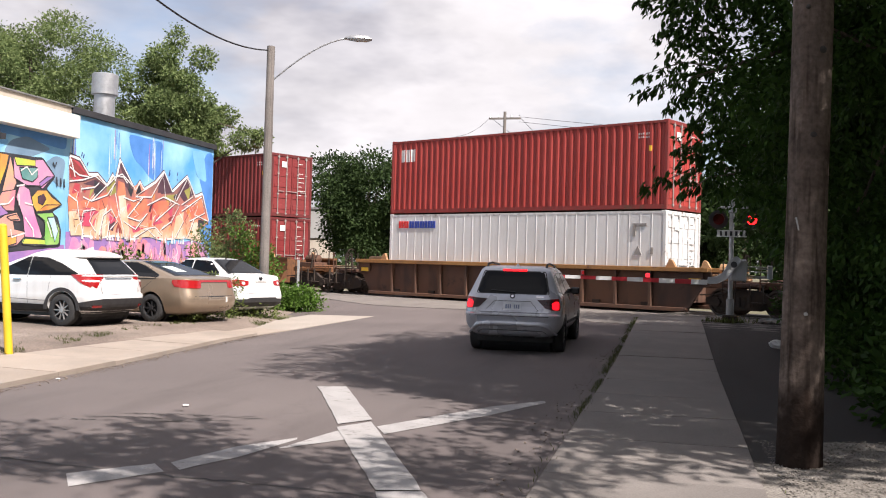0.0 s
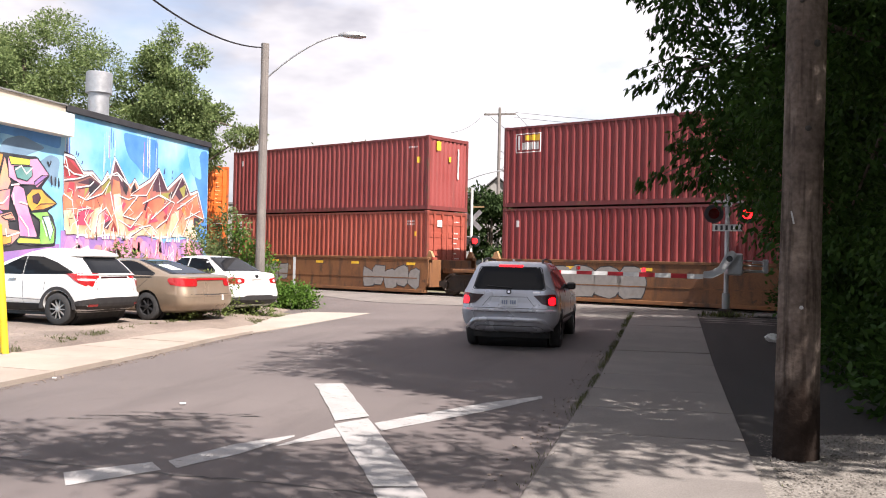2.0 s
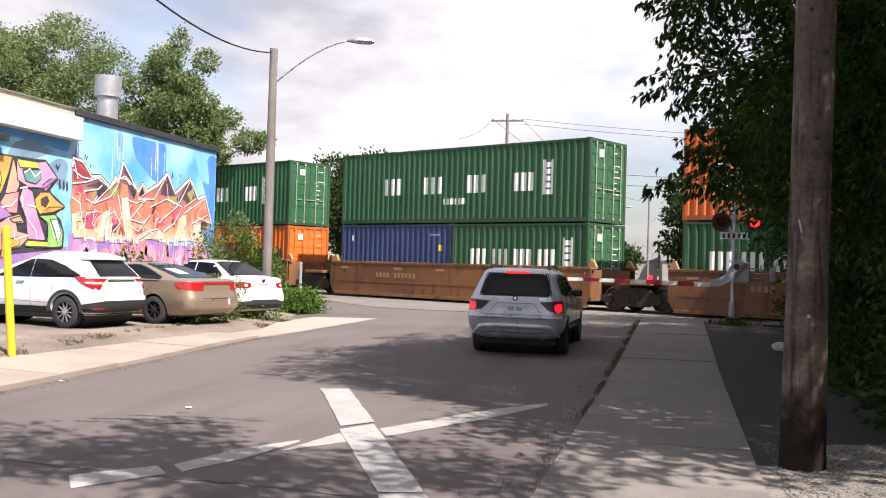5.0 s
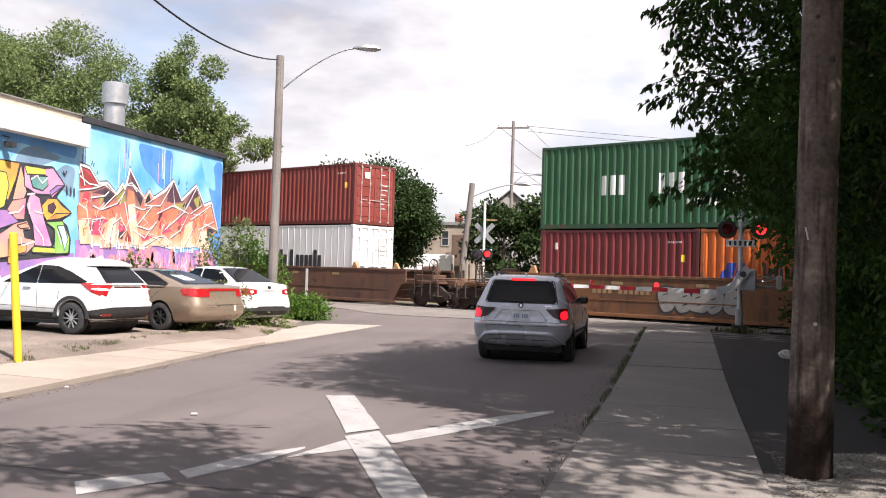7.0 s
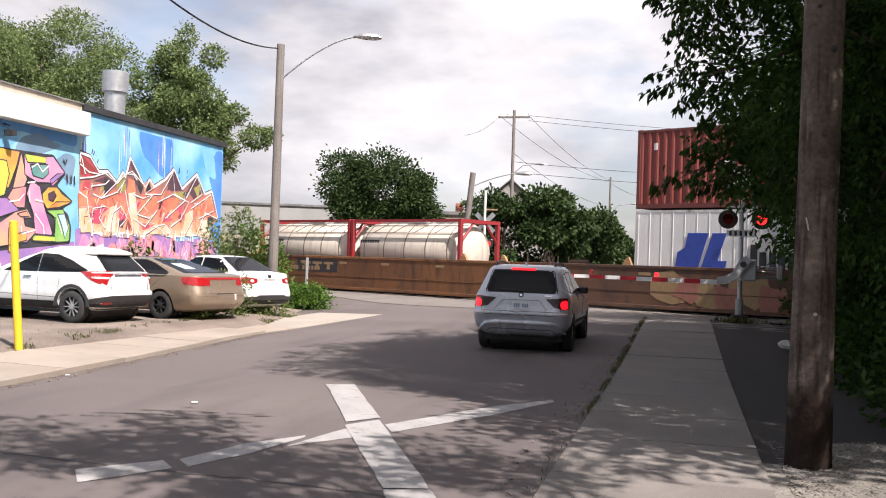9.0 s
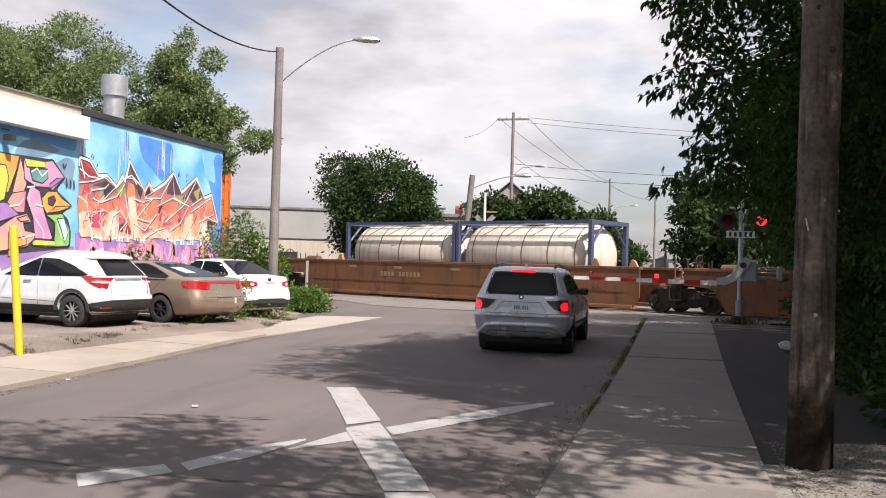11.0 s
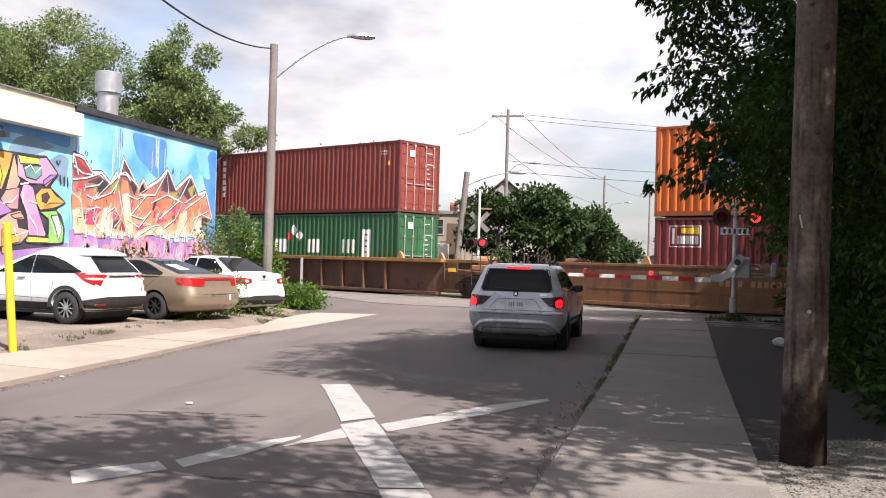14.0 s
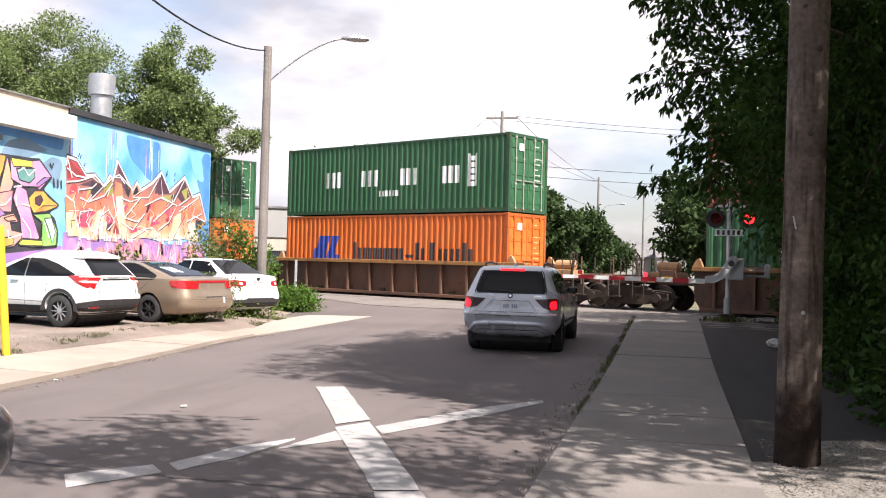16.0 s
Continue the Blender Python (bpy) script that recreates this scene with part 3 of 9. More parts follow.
CHORD = surf("worn yellow-orange chord paint", (0.234, 0.1092, 0.03276), (0.312, 0.156, 0.0468), 0.8, 0.7, fine=40, grain=0.2, bump=0.15,
             streak=(0.1248, 0.0624, 0.0273), streak_amount=0.7, stretch=(0.8, 3, 3), rust=(0.0936, 0.039, 0.0234), rust_at=0.6)
TAN_GEAR = surf("tan brake gear paint", (0.2808, 0.1482, 0.0663), (0.3744, 0.2184, 0.1092), 3, 0.7, fine=40, grain=0.2, bump=0.1, rust=(0.0936, 0.0468, 0.0273), rust_at=0.6)
GREY_BAR = plain("galvanised locking bar", (0.40, 0.385, 0.36), 0.5, 0.4)
MARK_WHITE = plain("white stencil paint", (0.78, 0.78, 0.75), 0.6)
MARK_DARK = plain("near-black stencil paint", (0.025, 0.025, 0.03), 0.6)
MARK_BLUE = plain("blue emblem paint", (0.02, 0.05, 0.30), 0.6)
MARK_YELLOW = plain("yellow reflective tape", (0.80, 0.48, 0.03), 0.5)
MARK_RED = plain("red label paint", (0.6, 0.03, 0.03), 0.6)
MARK_GREY = plain("grey spray paint", (0.2574, 0.2418, 0.2262), 0.7)
MARK_TAN = plain("beige spray paint", (0.2652, 0.1716, 0.0858), 0.7)
MARK_ORANGE = plain("pale orange stencil paint", (0.72, 0.45, 0.22), 0.6)
MARK_PINK = plain("dusty pink spray paint", (0.27, 0.11, 0.08), 0.7)


RIDGE = (0.050, 0.25, 0.25)   # depth, share of the outer face, share of a slope


def ridged(bm, x0, x1, z0, z1, y, out, pitch, depth, flat=0.26, slope=0.245):
    """A pressed steel wall: upright trapezoid ridges. out: +1 or -1, the side that faces out."""
    n = max(1, round((x1 - x0) / pitch))
    p = (x1 - x0) / n
    prof = []
    for k in range(n):
        s = x0 + k * p
        prof += [(s, 0), (s + flat * p, 0), (s + (flat + slope) * p, depth), (s + (1 - slope) * p, depth)]
    prof.append((x1, 0))
    lo = [bm.verts.new((x, y - out * d, z0)) for x, d in prof]
    hi = [bm.verts.new((x, y - out * d, z1)) for x, d in prof]
    for i in range(len(prof) - 1):
        q = (lo[i], lo[i + 1], hi[i + 1], hi[i])
        bm.faces.new(q if out < 0 else tuple(reversed(q)))


def turned(bm, angle):
    """Turns a mesh built along x to face along x instead of y."""
    bmesh.ops.rotate(bm, verts=bm.verts, cent=(0, 0, 0), matrix=Matrix.Rotation(radians(angle), 3, "Z"))


WAVES = {}               # containers with pressed walls: start, pitch of the ridges along the wall


def ridge_depth(s, pitch, depth, flat, slope):
    """How far the pressed wall lies behind its outermost face, s along it."""
    q = (s / pitch) % 1.0
    if q < flat:
        return 0.0
    if q < flat + slope:
        return depth * (q - flat) / slope
    return depth if q < 1 - slope else depth * (1 - q) / slope


def marks(parent, name, rects, material, label, y=-1.226, thick=0.008):
    """Painted shapes on a container's near side, each a part: outlines in x and z. Paint follows the pressed ridges."""
    wave = WAVES.get(parent.name)
    for r in rects:
        bm = bmesh.new()
        outline = r if isinstance(r[0], tuple) else [(r[0], r[2]), (r[1], r[2]), (r[1], r[3]), (r[0], r[3])]
        if not wave:
            prism(bm, outline, y - thick, y + 0.02, "y")
            part(name, bm, material, parent, label)
            continue
        x0, p = wave
        bm.faces.new([bm.verts.new((a, 0, b)) for a, b in outline])
        lo, hi = min(a for a, b in outline), max(a for a, b in outline)
        for k in range(int((lo - x0) / p) - 1, int((hi - x0) / p) + 2):
            for q in (0, RIDGE[1], RIDGE[1] + RIDGE[2], 1 - RIDGE[2]):
                x = x0 + (k + q) * p
                if lo < x < hi:
                    bmesh.ops.bisect_plane(bm, geom=bm.verts[:] + bm.edges[:] + bm.faces[:], plane_co=(x, 0, 0), plane_no=(1, 0, 0))
        for v in bm.verts:
            v.co.y = -1.207 + ridge_depth(v.co.x - x0, p, *RIDGE) - 0.004
        bmesh.ops.recalc_face_normals(bm, faces=bm.faces)
        part(name, bm, material, parent, label)


def end_marks(parent, rects, material, x, label):
    for a, b, c, d in rects:
        bm = bmesh.new()
        box(bm, x - 0.006, x + 0.008, a, b, c, d)
        part("stencil", bm, material, parent, label)


def container(u_right, base, length, height, colour, label, doors=True, reefer=False, emblem=None, colour_label=""):
    """A shipping container with its right end at u_right. Local x runs along the train, the near side is y = -1.22."""
    m = PAINT[colour]
    top = thing("shipping_container", label, "container", "containers on the train")
    h2, w = length / 2, 1.219
    bm = bmesh.new()
    for sx in (-1, 1):
        for sy in (-1, 1):
            x, y = sx * (h2 - 0.06), sy * (w - 0.06)
            box(bm, x - 0.06, x + 0.06, y - 0.06, y + 0.06, 0.1, height - 0.1, 0.012)
    for sy in (-1, 1):
        y = sy * (w - 0.035)
        box(bm, -h2 + 0.12, h2 - 0.12, y - 0.03, y + 0.03, height - 0.10, height - 0.02)
        box(bm, -h2 + 0.12, h2 - 0.12, y - 0.03, y + 0.03, 0.02, 0.17)
    for sx in (-1, 1):
        x = sx * (h2 - 0.05)
        box(bm, x - 0.05, x + 0.05, -w + 0.12, w - 0.12, height - 0.13, height - 0.01)
        box(bm, x - 0.05, x + 0.05, -w + 0.12, w - 0.12, 0.02, 0.17)
    part("frame", bm, FRAME_PAINT[colour], top)
    bm = bmesh.new()
    box(bm, -0.091, 0.091, -0.083, 0.083, 0, 0.118, 0.015)
    cast = part("corner_casting", bm, FRAME_PAINT[colour], top)
    first = True
    for sx in (-1, 1):
        for sy in (-1, 1):
            for z in (0, height - 0.118):
                at = Matrix.Translation((sx * (h2 - 0.089), sy * (w - 0.081), z))
                if first:
                    cast.matrix_basis, first = at, False
                else:
                    again(cast, at, top)
    bm = bmesh.new()
    box(bm, -h2 + 0.1, h2 - 0.1, -w + 0.06, w - 0.06, 0.08, 0.16)
    part("floor", bm, RUST_DARK, top)
    bm = bmesh.new()
    box(bm, -h2 + 0.1, h2 - 0.1, -w + 0.06, w - 0.06, height - 0.06, height - 0.035)
    part("roof", bm, m, top)
    for sy in (-1, 1):
        bm = bmesh.new()
        if reefer:
            ridged(bm, -h2 + 0.11, h2 - 0.11, 0.15, height - 0.09, sy * (w - 0.004), sy, 0.42, 0.009, 0.05, 0.02)
        else:
            ridged(bm, -h2 + 0.11, h2 - 0.11, 0.15, height - 0.09, sy * (w - 0.012), sy, 0.278, *RIDGE)
            n = max(1, round((2 * h2 - 0.22) / 0.278))
            WAVES[top.name] = (-h2 + 0.11, (2 * h2 - 0.22) / n)
        part("side_wall", bm, m, top)
    ends = [1, -1] if doors else [-1, 1]
    for which, sx in zip(("doors", "front"), ends):
        if which == "front":
            bm = bmesh.new()
            ridged(bm, -w + 0.1, w - 0.1, 0.15, height - 0.11, 0, -1, 0.25, 0.04)
            turned(bm, 90 if sx > 0 else -90)
            bmesh.ops.translate(bm, verts=bm.verts, vec=(sx * (h2 - 0.02), 0, 0))
            part("end_wall", bm, m, top)
            continue
        for sy in (-1, 1):
            bm = bmesh.new()
            y0, y1 = sorted((sy * 0.012, sy * (w - 0.11)))
            box(bm, *sorted((sx * (h2 - 0.07), sx * (h2 - 0.03))), y0, y1, 0.15, height - 0.11, 0.01)
            for z in np.linspace(0.35, height - 0.55, 5):
                box(bm, *sorted((sx * (h2 - 0.03), sx * (h2 - 0.012))), y0 + 0.08, y1 - 0.08, z, z + 0.22, 0.012)
            leaf = part("door", bm, m, top)
            for f in (0.30, 0.74):
                bm = bmesh.new()
                y = sy * (w - 0.11) * f
                tube(bm, [(sx * (h2 + 0.012), y, 0.10), (sx * (h2 + 0.012), y, height - 0.08)], 0.02, 6)
                for z in (0.16, height * 0.36, height * 0.68, height - 0.16):
                    box(bm, *sorted((sx * (h2 - 0.03), sx * (h2 + 0.03))), y - 0.05, y + 0.05, z - 0.03, z + 0.03)
                box(bm, *sorted((sx * (h2 + 0.005), sx * (h2 + 0.03))), *sorted((y, y - sy * 0.34)), height * 0.40, height * 0.40 + 0.03)
                part("locking_bar", bm, GREY_BAR if colour in ("maroon", "brown", "green", "dark_maroon", "red") else m, leaf)
    # rows of stencilled data at the right end
    if doors:
        rr = random.Random(int(u_right * 10) + 7)
        rects = []
        for k in range(7):
            z = height - 0.42 - 0.2 * k - (0.25 if k > 0 else 0)
            a = 0.30 + rr.uniform(0, 0.15)
            rects += [(a + 0.085 * j, a + 0.055 + 0.085 * j, z, z + 0.034) for j in range(rr.choice((2, 3, 4, 5)))]
        end_marks(top, rects, MARK_WHITE if colour not in ("white", "orange") else MARK_GREY if colour == "white" else MARK_ORANGE, h2 - 0.006, "rows of small stencilled data")
        end_marks(top, [(-0.62, -0.34, height - 0.62, height - 0.36)], MARK_WHITE, h2 - 0.004, "pale label")
    else:
        end_marks(top, [(0.55, 0.62, height - 1.6, height - 0.4)], MARK_WHITE, h2 - 0.004, "upright row of stencilled characters")
        end_marks(top, [(-0.75, -0.5, height - 0.55, height - 0.2), (0.0, 0.12, height - 0.95, height - 0.75)], MARK_YELLOW, h2 - 0.004, "yellow warning labels")
    if emblem:
        emblem(top, h2, height)
    MOVING.append((top, u_right - h2, base))
    return top


def letter_bars(x0, x1, z, h, kinds, stroke=0.42):
    """A name as plain upright bars, two a letter, some taller or hanging."""
    step = (x1 - x0) / len(kinds)
    out = []
    for k, kind in enumerate(kinds):
        x, w = x0 + k * step, step * 0.84
        t = w * stroke
        if kind == "-":
            out.append((x + 0.1 * w, x + 0.9 * w, z + h * 0.38, z + h * 0.58))
            continue
        if kind == "l":
            out.append((x + 0.3 * w, x + 0.3 * w + t * 1.1, z, z + h * 1.38))
            continue
        lo = z - 0.30 * h if kind == "p" else z
        hi = z + 1.38 * h if kind == "h" else z + h
        out += [(x, x + t, z, hi), (x + w - t, x + w, lo, z + h)]
    return out


def emblem_two_words(e0, e1, t0, t1, z, h):
    """Blue slanted emblem and a dark name in bars. e0 to e1 and t0 to t1 from the left end."""
    def draw(top, h2, height):
        x, s = -h2 + e0, (e1 - e0) / 1.3
        zz = max(0.2, z - 0.15 * s)
        marks(top, "emblem", [[(x, zz), (x + 0.55 * s, zz), (x + 0.85 * s, zz + 1.0 * s), (x + 0.35 * s, zz + 1.0 * s), (x + 0.28 * s, zz + 0.66 * s), (x + 0.1 * s, zz + 0.56 * s)],
                              [(x + 0.62 * s, zz), (x + 1.22 * s, zz), (x + 1.3 * s, zz + 0.38 * s), (x + 1.08 * s, zz + 0.38 * s), (x + 1.28 * s, zz + 1.0 * s), (x + 0.95 * s, zz + 1.0 * s)]], MARK_BLUE, "blue slanted emblem")
        marks(top, "lettering", letter_bars(-h2 + t0, -h2 + t1, z, h, "hapap-hlaph"), MARK_DARK, "dark bars of a name")
    return draw


def emblem_four_letters(z0, h, x0=2.46, step=2.17, w=0.88, panel_x=10.24, small=True):
    """Four wide white letter shapes as bars, a white upright panel, a small line below."""
    def draw(top, h2, height):
        t = w * 0.24
        for k in range(4):
            a, b = -h2 + x0 + k * step, -h2 + x0 + k * step + w
            marks(top, "lettering", [(a, a + t, z0, z0 + h), ((a + b - t) / 2, (a + b + t) / 2, z0, z0 + h), (b - t, b, z0, z0 + h)], MARK_WHITE, "wide white bars of a name")
        marks(top, "panel", [(-h2 + panel_x, -h2 + panel_x + 0.12, z0 - 0.15, z0 + h + 0.42), (-h2 + panel_x + 0.33, -h2 + panel_x + 0.45, z0 - 0.15, z0 + h + 0.42)] +
              [(-h2 + panel_x + 0.12, -h2 + panel_x + 0.33, z0 - 0.15 + 0.24 * k, z0 + 0.02 + 0.24 * k) for k in range(5)], MARK_WHITE, "upright white panel")
        if small:
            marks(top, "lettering", [(-h2 + 5.6 + 0.19 * k, -h2 + 5.73 + 0.19 * k, z0 - 0.42, z0 - 0.19) for k in range(6)], MARK_WHITE, "small white bars")
    return draw


def emblem_corner(white=True, yellow=False, tall=False, wide=0.85):
    """A small name in the upper left corner of the wall, with data at the right."""
    def draw(top, h2, height):
        x, z = -h2 + 0.5, height - 0.85
        if tall:
            marks(top, "lettering", [(x, x + 0.24, height - 0.55 - 0.3 * k, height - 0.33 - 0.3 * k) for k in range(6)], MARK_WHITE, "upright row of white letters")
        else:
            marks(top, "lettering", letter_bars(x + (0.28 if yellow else 0), x + wide - (0.06 if yellow else 0), z, 0.26 if yellow else 0.48, "aaaaa" if yellow else "aaa"), MARK_WHITE, "white lettering in the upper corner")
        if yellow:
            marks(top, "emblem", [(x + 0.09, x + 0.2, z, z + 0.5), (x, x + wide, z - 0.10, z - 0.075), (x, x + wide, z + 0.555, z + 0.58), (x, x + 0.025, z - 0.075, z + 0.555), (x + wide - 0.025, x + wide, z - 0.075, z + 0.555)], MARK_WHITE, "thin white frame round the lettering")
            marks(top, "label", [[(x + 0.42, z + 0.34), (x + wide - 0.05, z + 0.30), (x + wide - 0.05, z + 0.53), (x + 0.42, z + 0.50)]], MARK_YELLOW, "yellow stripe over the lettering")
        marks(top, "stencil", [(h2 - 1.1 + 0.09 * k, h2 - 1.05 + 0.09 * k, z1, z1 + 0.06) for z1 in (height - 0.45, height - 0.56) for k in range(5)], MARK_WHITE, "small stencilled data")
        marks(top, "label", [(h2 - 0.70, h2 - 0.58, height - 1.0, height - 0.82)], MARK_YELLOW, "yellow label")
    return draw


def emblem_reefer_small(top, h2, height):
    marks(top, "lettering", letter_bars(-h2 + 0.5, -h2 + 1.05, height - 0.55, 0.27, "aa"), MARK_RED, "small red lettering")
    marks(top, "lettering", letter_bars(-h2 + 1.07, -h2 + 2.45, height - 0.55, 0.27, "aaaaa"), MARK_BLUE, "small blue lettering")
    marks(top, "stencil", [(h2 - 1.2, h2 - 0.7, height - 0.5, height - 0.42), (h2 - 1.2, h2 - 1.1, height - 0.85, height - 0.5), [(h2 - 1.15, height - 1.45), (h2 - 0.85, height - 1.45), (h2 - 1.0, height - 1.15)], (h2 - 0.55, h2 - 0.45, height - 1.42, height - 1.2)], MARK_GREY, "grey warning triangle and data")


def emblem_square(top, h2, height):
    marks(top, "label", [(-h2 + 0.58, -h2 + 0.74, height - 0.68, height - 0.45)], MARK_WHITE, "small square label")
    marks(top, "stencil", [(h2 - 1.1 + 0.09 * k, h2 - 1.05 + 0.09 * k, height - 0.45, height - 0.39) for k in range(6)], MARK_WHITE, "small stencilled data")
    marks(top, "label", [(h2 - 0.62, h2 - 0.50, height - 1.05, height - 0.82)], MARK_YELLOW, "yellow label")


def emblem_warning(top, h2, height):
    emblem_four_letters(1.22, 0.58, 2.36, 2.18, 0.78, 10.15, False)(top, h2, height)
    x = -h2 + 5.55
    marks(top, "label", [[(x, height - 0.7), (x + 0.25, height - 0.45), (x + 0.5, height - 0.7), (x + 0.25, height - 0.95)], [(x + 0.4, height - 0.95), (x + 0.65, height - 0.7), (x + 0.9, height - 0.95), (x + 0.65, height - 1.2)]], MARK_WHITE, "white diamond placards")
    marks(top, "label", [(x - 0.1, x + 0.12, height - 1.15, height - 0.8)], MARK_RED, "red placard")


def tank_container(u_right, base, frame_mat, label, mark):
    """A twenty-foot tank in an open frame."""
    top = thing("tank_container", label, "tank container", "tank containers on the train")
    L, h, w = 6.058, 2.59, 1.219
    h2 = L / 2
    bm = bmesh.new()
    for sx in (-1, 1):
        x = sx * (h2 - 0.08)
        for sy in (-1, 1):
            box(bm, x - 0.08, x + 0.08, sy * (w - 0.08) - 0.08, sy * (w - 0.08) + 0.08, 0, h, 0.015)
            tube(bm, [(x, sy * (w - 0.1), 0.9), (x, sy * 0.35, 0.12)], 0.05, 6)
            tube(bm, [(x, sy * (w - 0.1), h - 0.9), (x, sy * 0.35, h - 0.1)], 0.05, 6)
        box(bm, x - 0.07, x + 0.07, -w + 0.16, w - 0.16, 0, 0.15)
        box(bm, x - 0.07, x + 0.07, -w + 0.16, w - 0.16, h - 0.14, h)
    for sy in (-1, 1):
        box(bm, -h2 + 0.16, h2 - 0.16, sy * (w - 0.07) - 0.05, sy * (w - 0.07) + 0.05, 0.02, 0.14)
        box(bm, -h2 + 0.16, h2 - 0.16, sy * (w - 0.07) - 0.04, sy * (w - 0.07) + 0.04, h - 0.12, h - 0.01)
    part("frame", bm, frame_mat, top)
    bm = bmesh.new()
    r = 1.13
    lathe(bm, [(0.05, -h2 + 0.12), (0.6, -h2 + 0.17), (0.98, -h2 + 0.32), (r, -h2 + 0.55), (r, h2 - 0.55), (0.98, h2 - 0.32), (0.6, h2 - 0.17), (0.05, h2 - 0.12)], 32, "x", (0, 0, 1.33))
    part("tank", bm, TANK_WHITE, top, "white insulated tank barrel", True)
    for k in range(5):
        x = -h2 + 0.75 + k * (L - 1.5) / 4
        bm = bmesh.new()
        lathe(bm, [(r + 0.002, x - 0.018), (r + 0.012, x - 0.018), (r + 0.012, x + 0.018), (r + 0.002, x + 0.018)], 32, "x", (0, 0, 1.33), False)
        part("band", bm, TANK_BAND, top, "brown jacket band")
    for a in (38, 62):
        y, z = -(r + 0.03) * math.cos(math.radians(a)), 1.33 + (r + 0.03) * math.sin(math.radians(a))
        bm = bmesh.new()
        tube(bm, [(-h2 + 0.2, y, z), (h2 - 0.2, y, z)], 0.014, 6)
        part("jacket_rail", bm, TANK_BAND, top, "thin brown rail along the jacket")
    for k in range(4):
        x = -h2 + 1.3 + k * (L - 1.5) / 4
        bm = bmesh.new()
        tube(bm, [(x - 0.25, -(r + 0.03) * math.cos(math.radians(38)), 1.33 + (r + 0.03) * math.sin(math.radians(38))), (x + 0.1, -(r + 0.03) * math.cos(math.radians(62)), 1.33 + (r + 0.03) * math.sin(math.radians(62))), (x + 0.2, -0.3, h - 0.08)], 0.012, 5)
        part("stay", bm, TANK_BAND, top)
    bm = bmesh.new()
    box(bm, -h2 + 0.3, h2 - 0.3, 0.25, 0.85, h - 0.10, h - 0.06)
    box(bm, -0.5, 0.5, -0.35, 0.2, h - 0.14, h - 0.02, 0.02)
    part("walkway", bm, STEEL, top, "grated top walkway")
    bm = bmesh.new()
    y = -math.sqrt(r * r - 0.35 ** 2) - 0.012
    mark(bm, y)
    part("lettering", bm, MARK_DARK, top, "dark lettering and data on the tank")
    MOVING.append((top, u_right - h2, base))


TANK_WHITE = painted_steel("dirty cream tank jacket paint", (0.47, 0.425, 0.36), (0.22, 0.16, 0.10), 0.55, 0.70)
TANK_BAND = plain("brown jacket strapping", (0.085, 0.062, 0.045), 0.7)
TANK_RED = plain("red tank frame paint", (0.24, 0.018, 0.022), 0.5)
TANK_BLUE = plain("grey-blue tank frame paint", (0.05, 0.065, 0.13), 0.5)


def tank_mark_lines(bm, y):
    for k in range(8):
        box(bm, -2.55 + 0.14 * k, -2.45 + 0.14 * k, y, y + 0.05, 1.60, 1.74)
    box(bm, -2.55, -1.9, y, y + 0.05, 1.36, 1.41)
    box(bm, -2.55, -1.6, y, y + 0.05, 1.18, 1.22)
    for k in range(3):
        box(bm, 1.55, 2.2, y, y + 0.05, 1.55 - 0.16 * k, 1.62 - 0.16 * k)


def tank_mark_diamonds(bm, y):
    for x in (-1.3, -1.05):
        prism(bm, [(x - 0.11, 1.52), (x, 1.41), (x + 0.11, 1.52), (x, 1.63)], y, y + 0.05)
    for k in range(5):
        box(bm, -1.06 + 0.095 * k, -0.99 + 0.095 * k, y + 0.03, y + 0.08, 1.68, 1.74)
    box(bm, -0.48, -0.26, y, y + 0.05, 1.44, 1.64)
    for k in range(4):
        box(bm, 0.5, 0.72 + 0.05 * (k % 2), y, y + 0.05, 1.58 - 0.09 * k, 1.61 - 0.09 * k)


WHEEL_R = 0.42


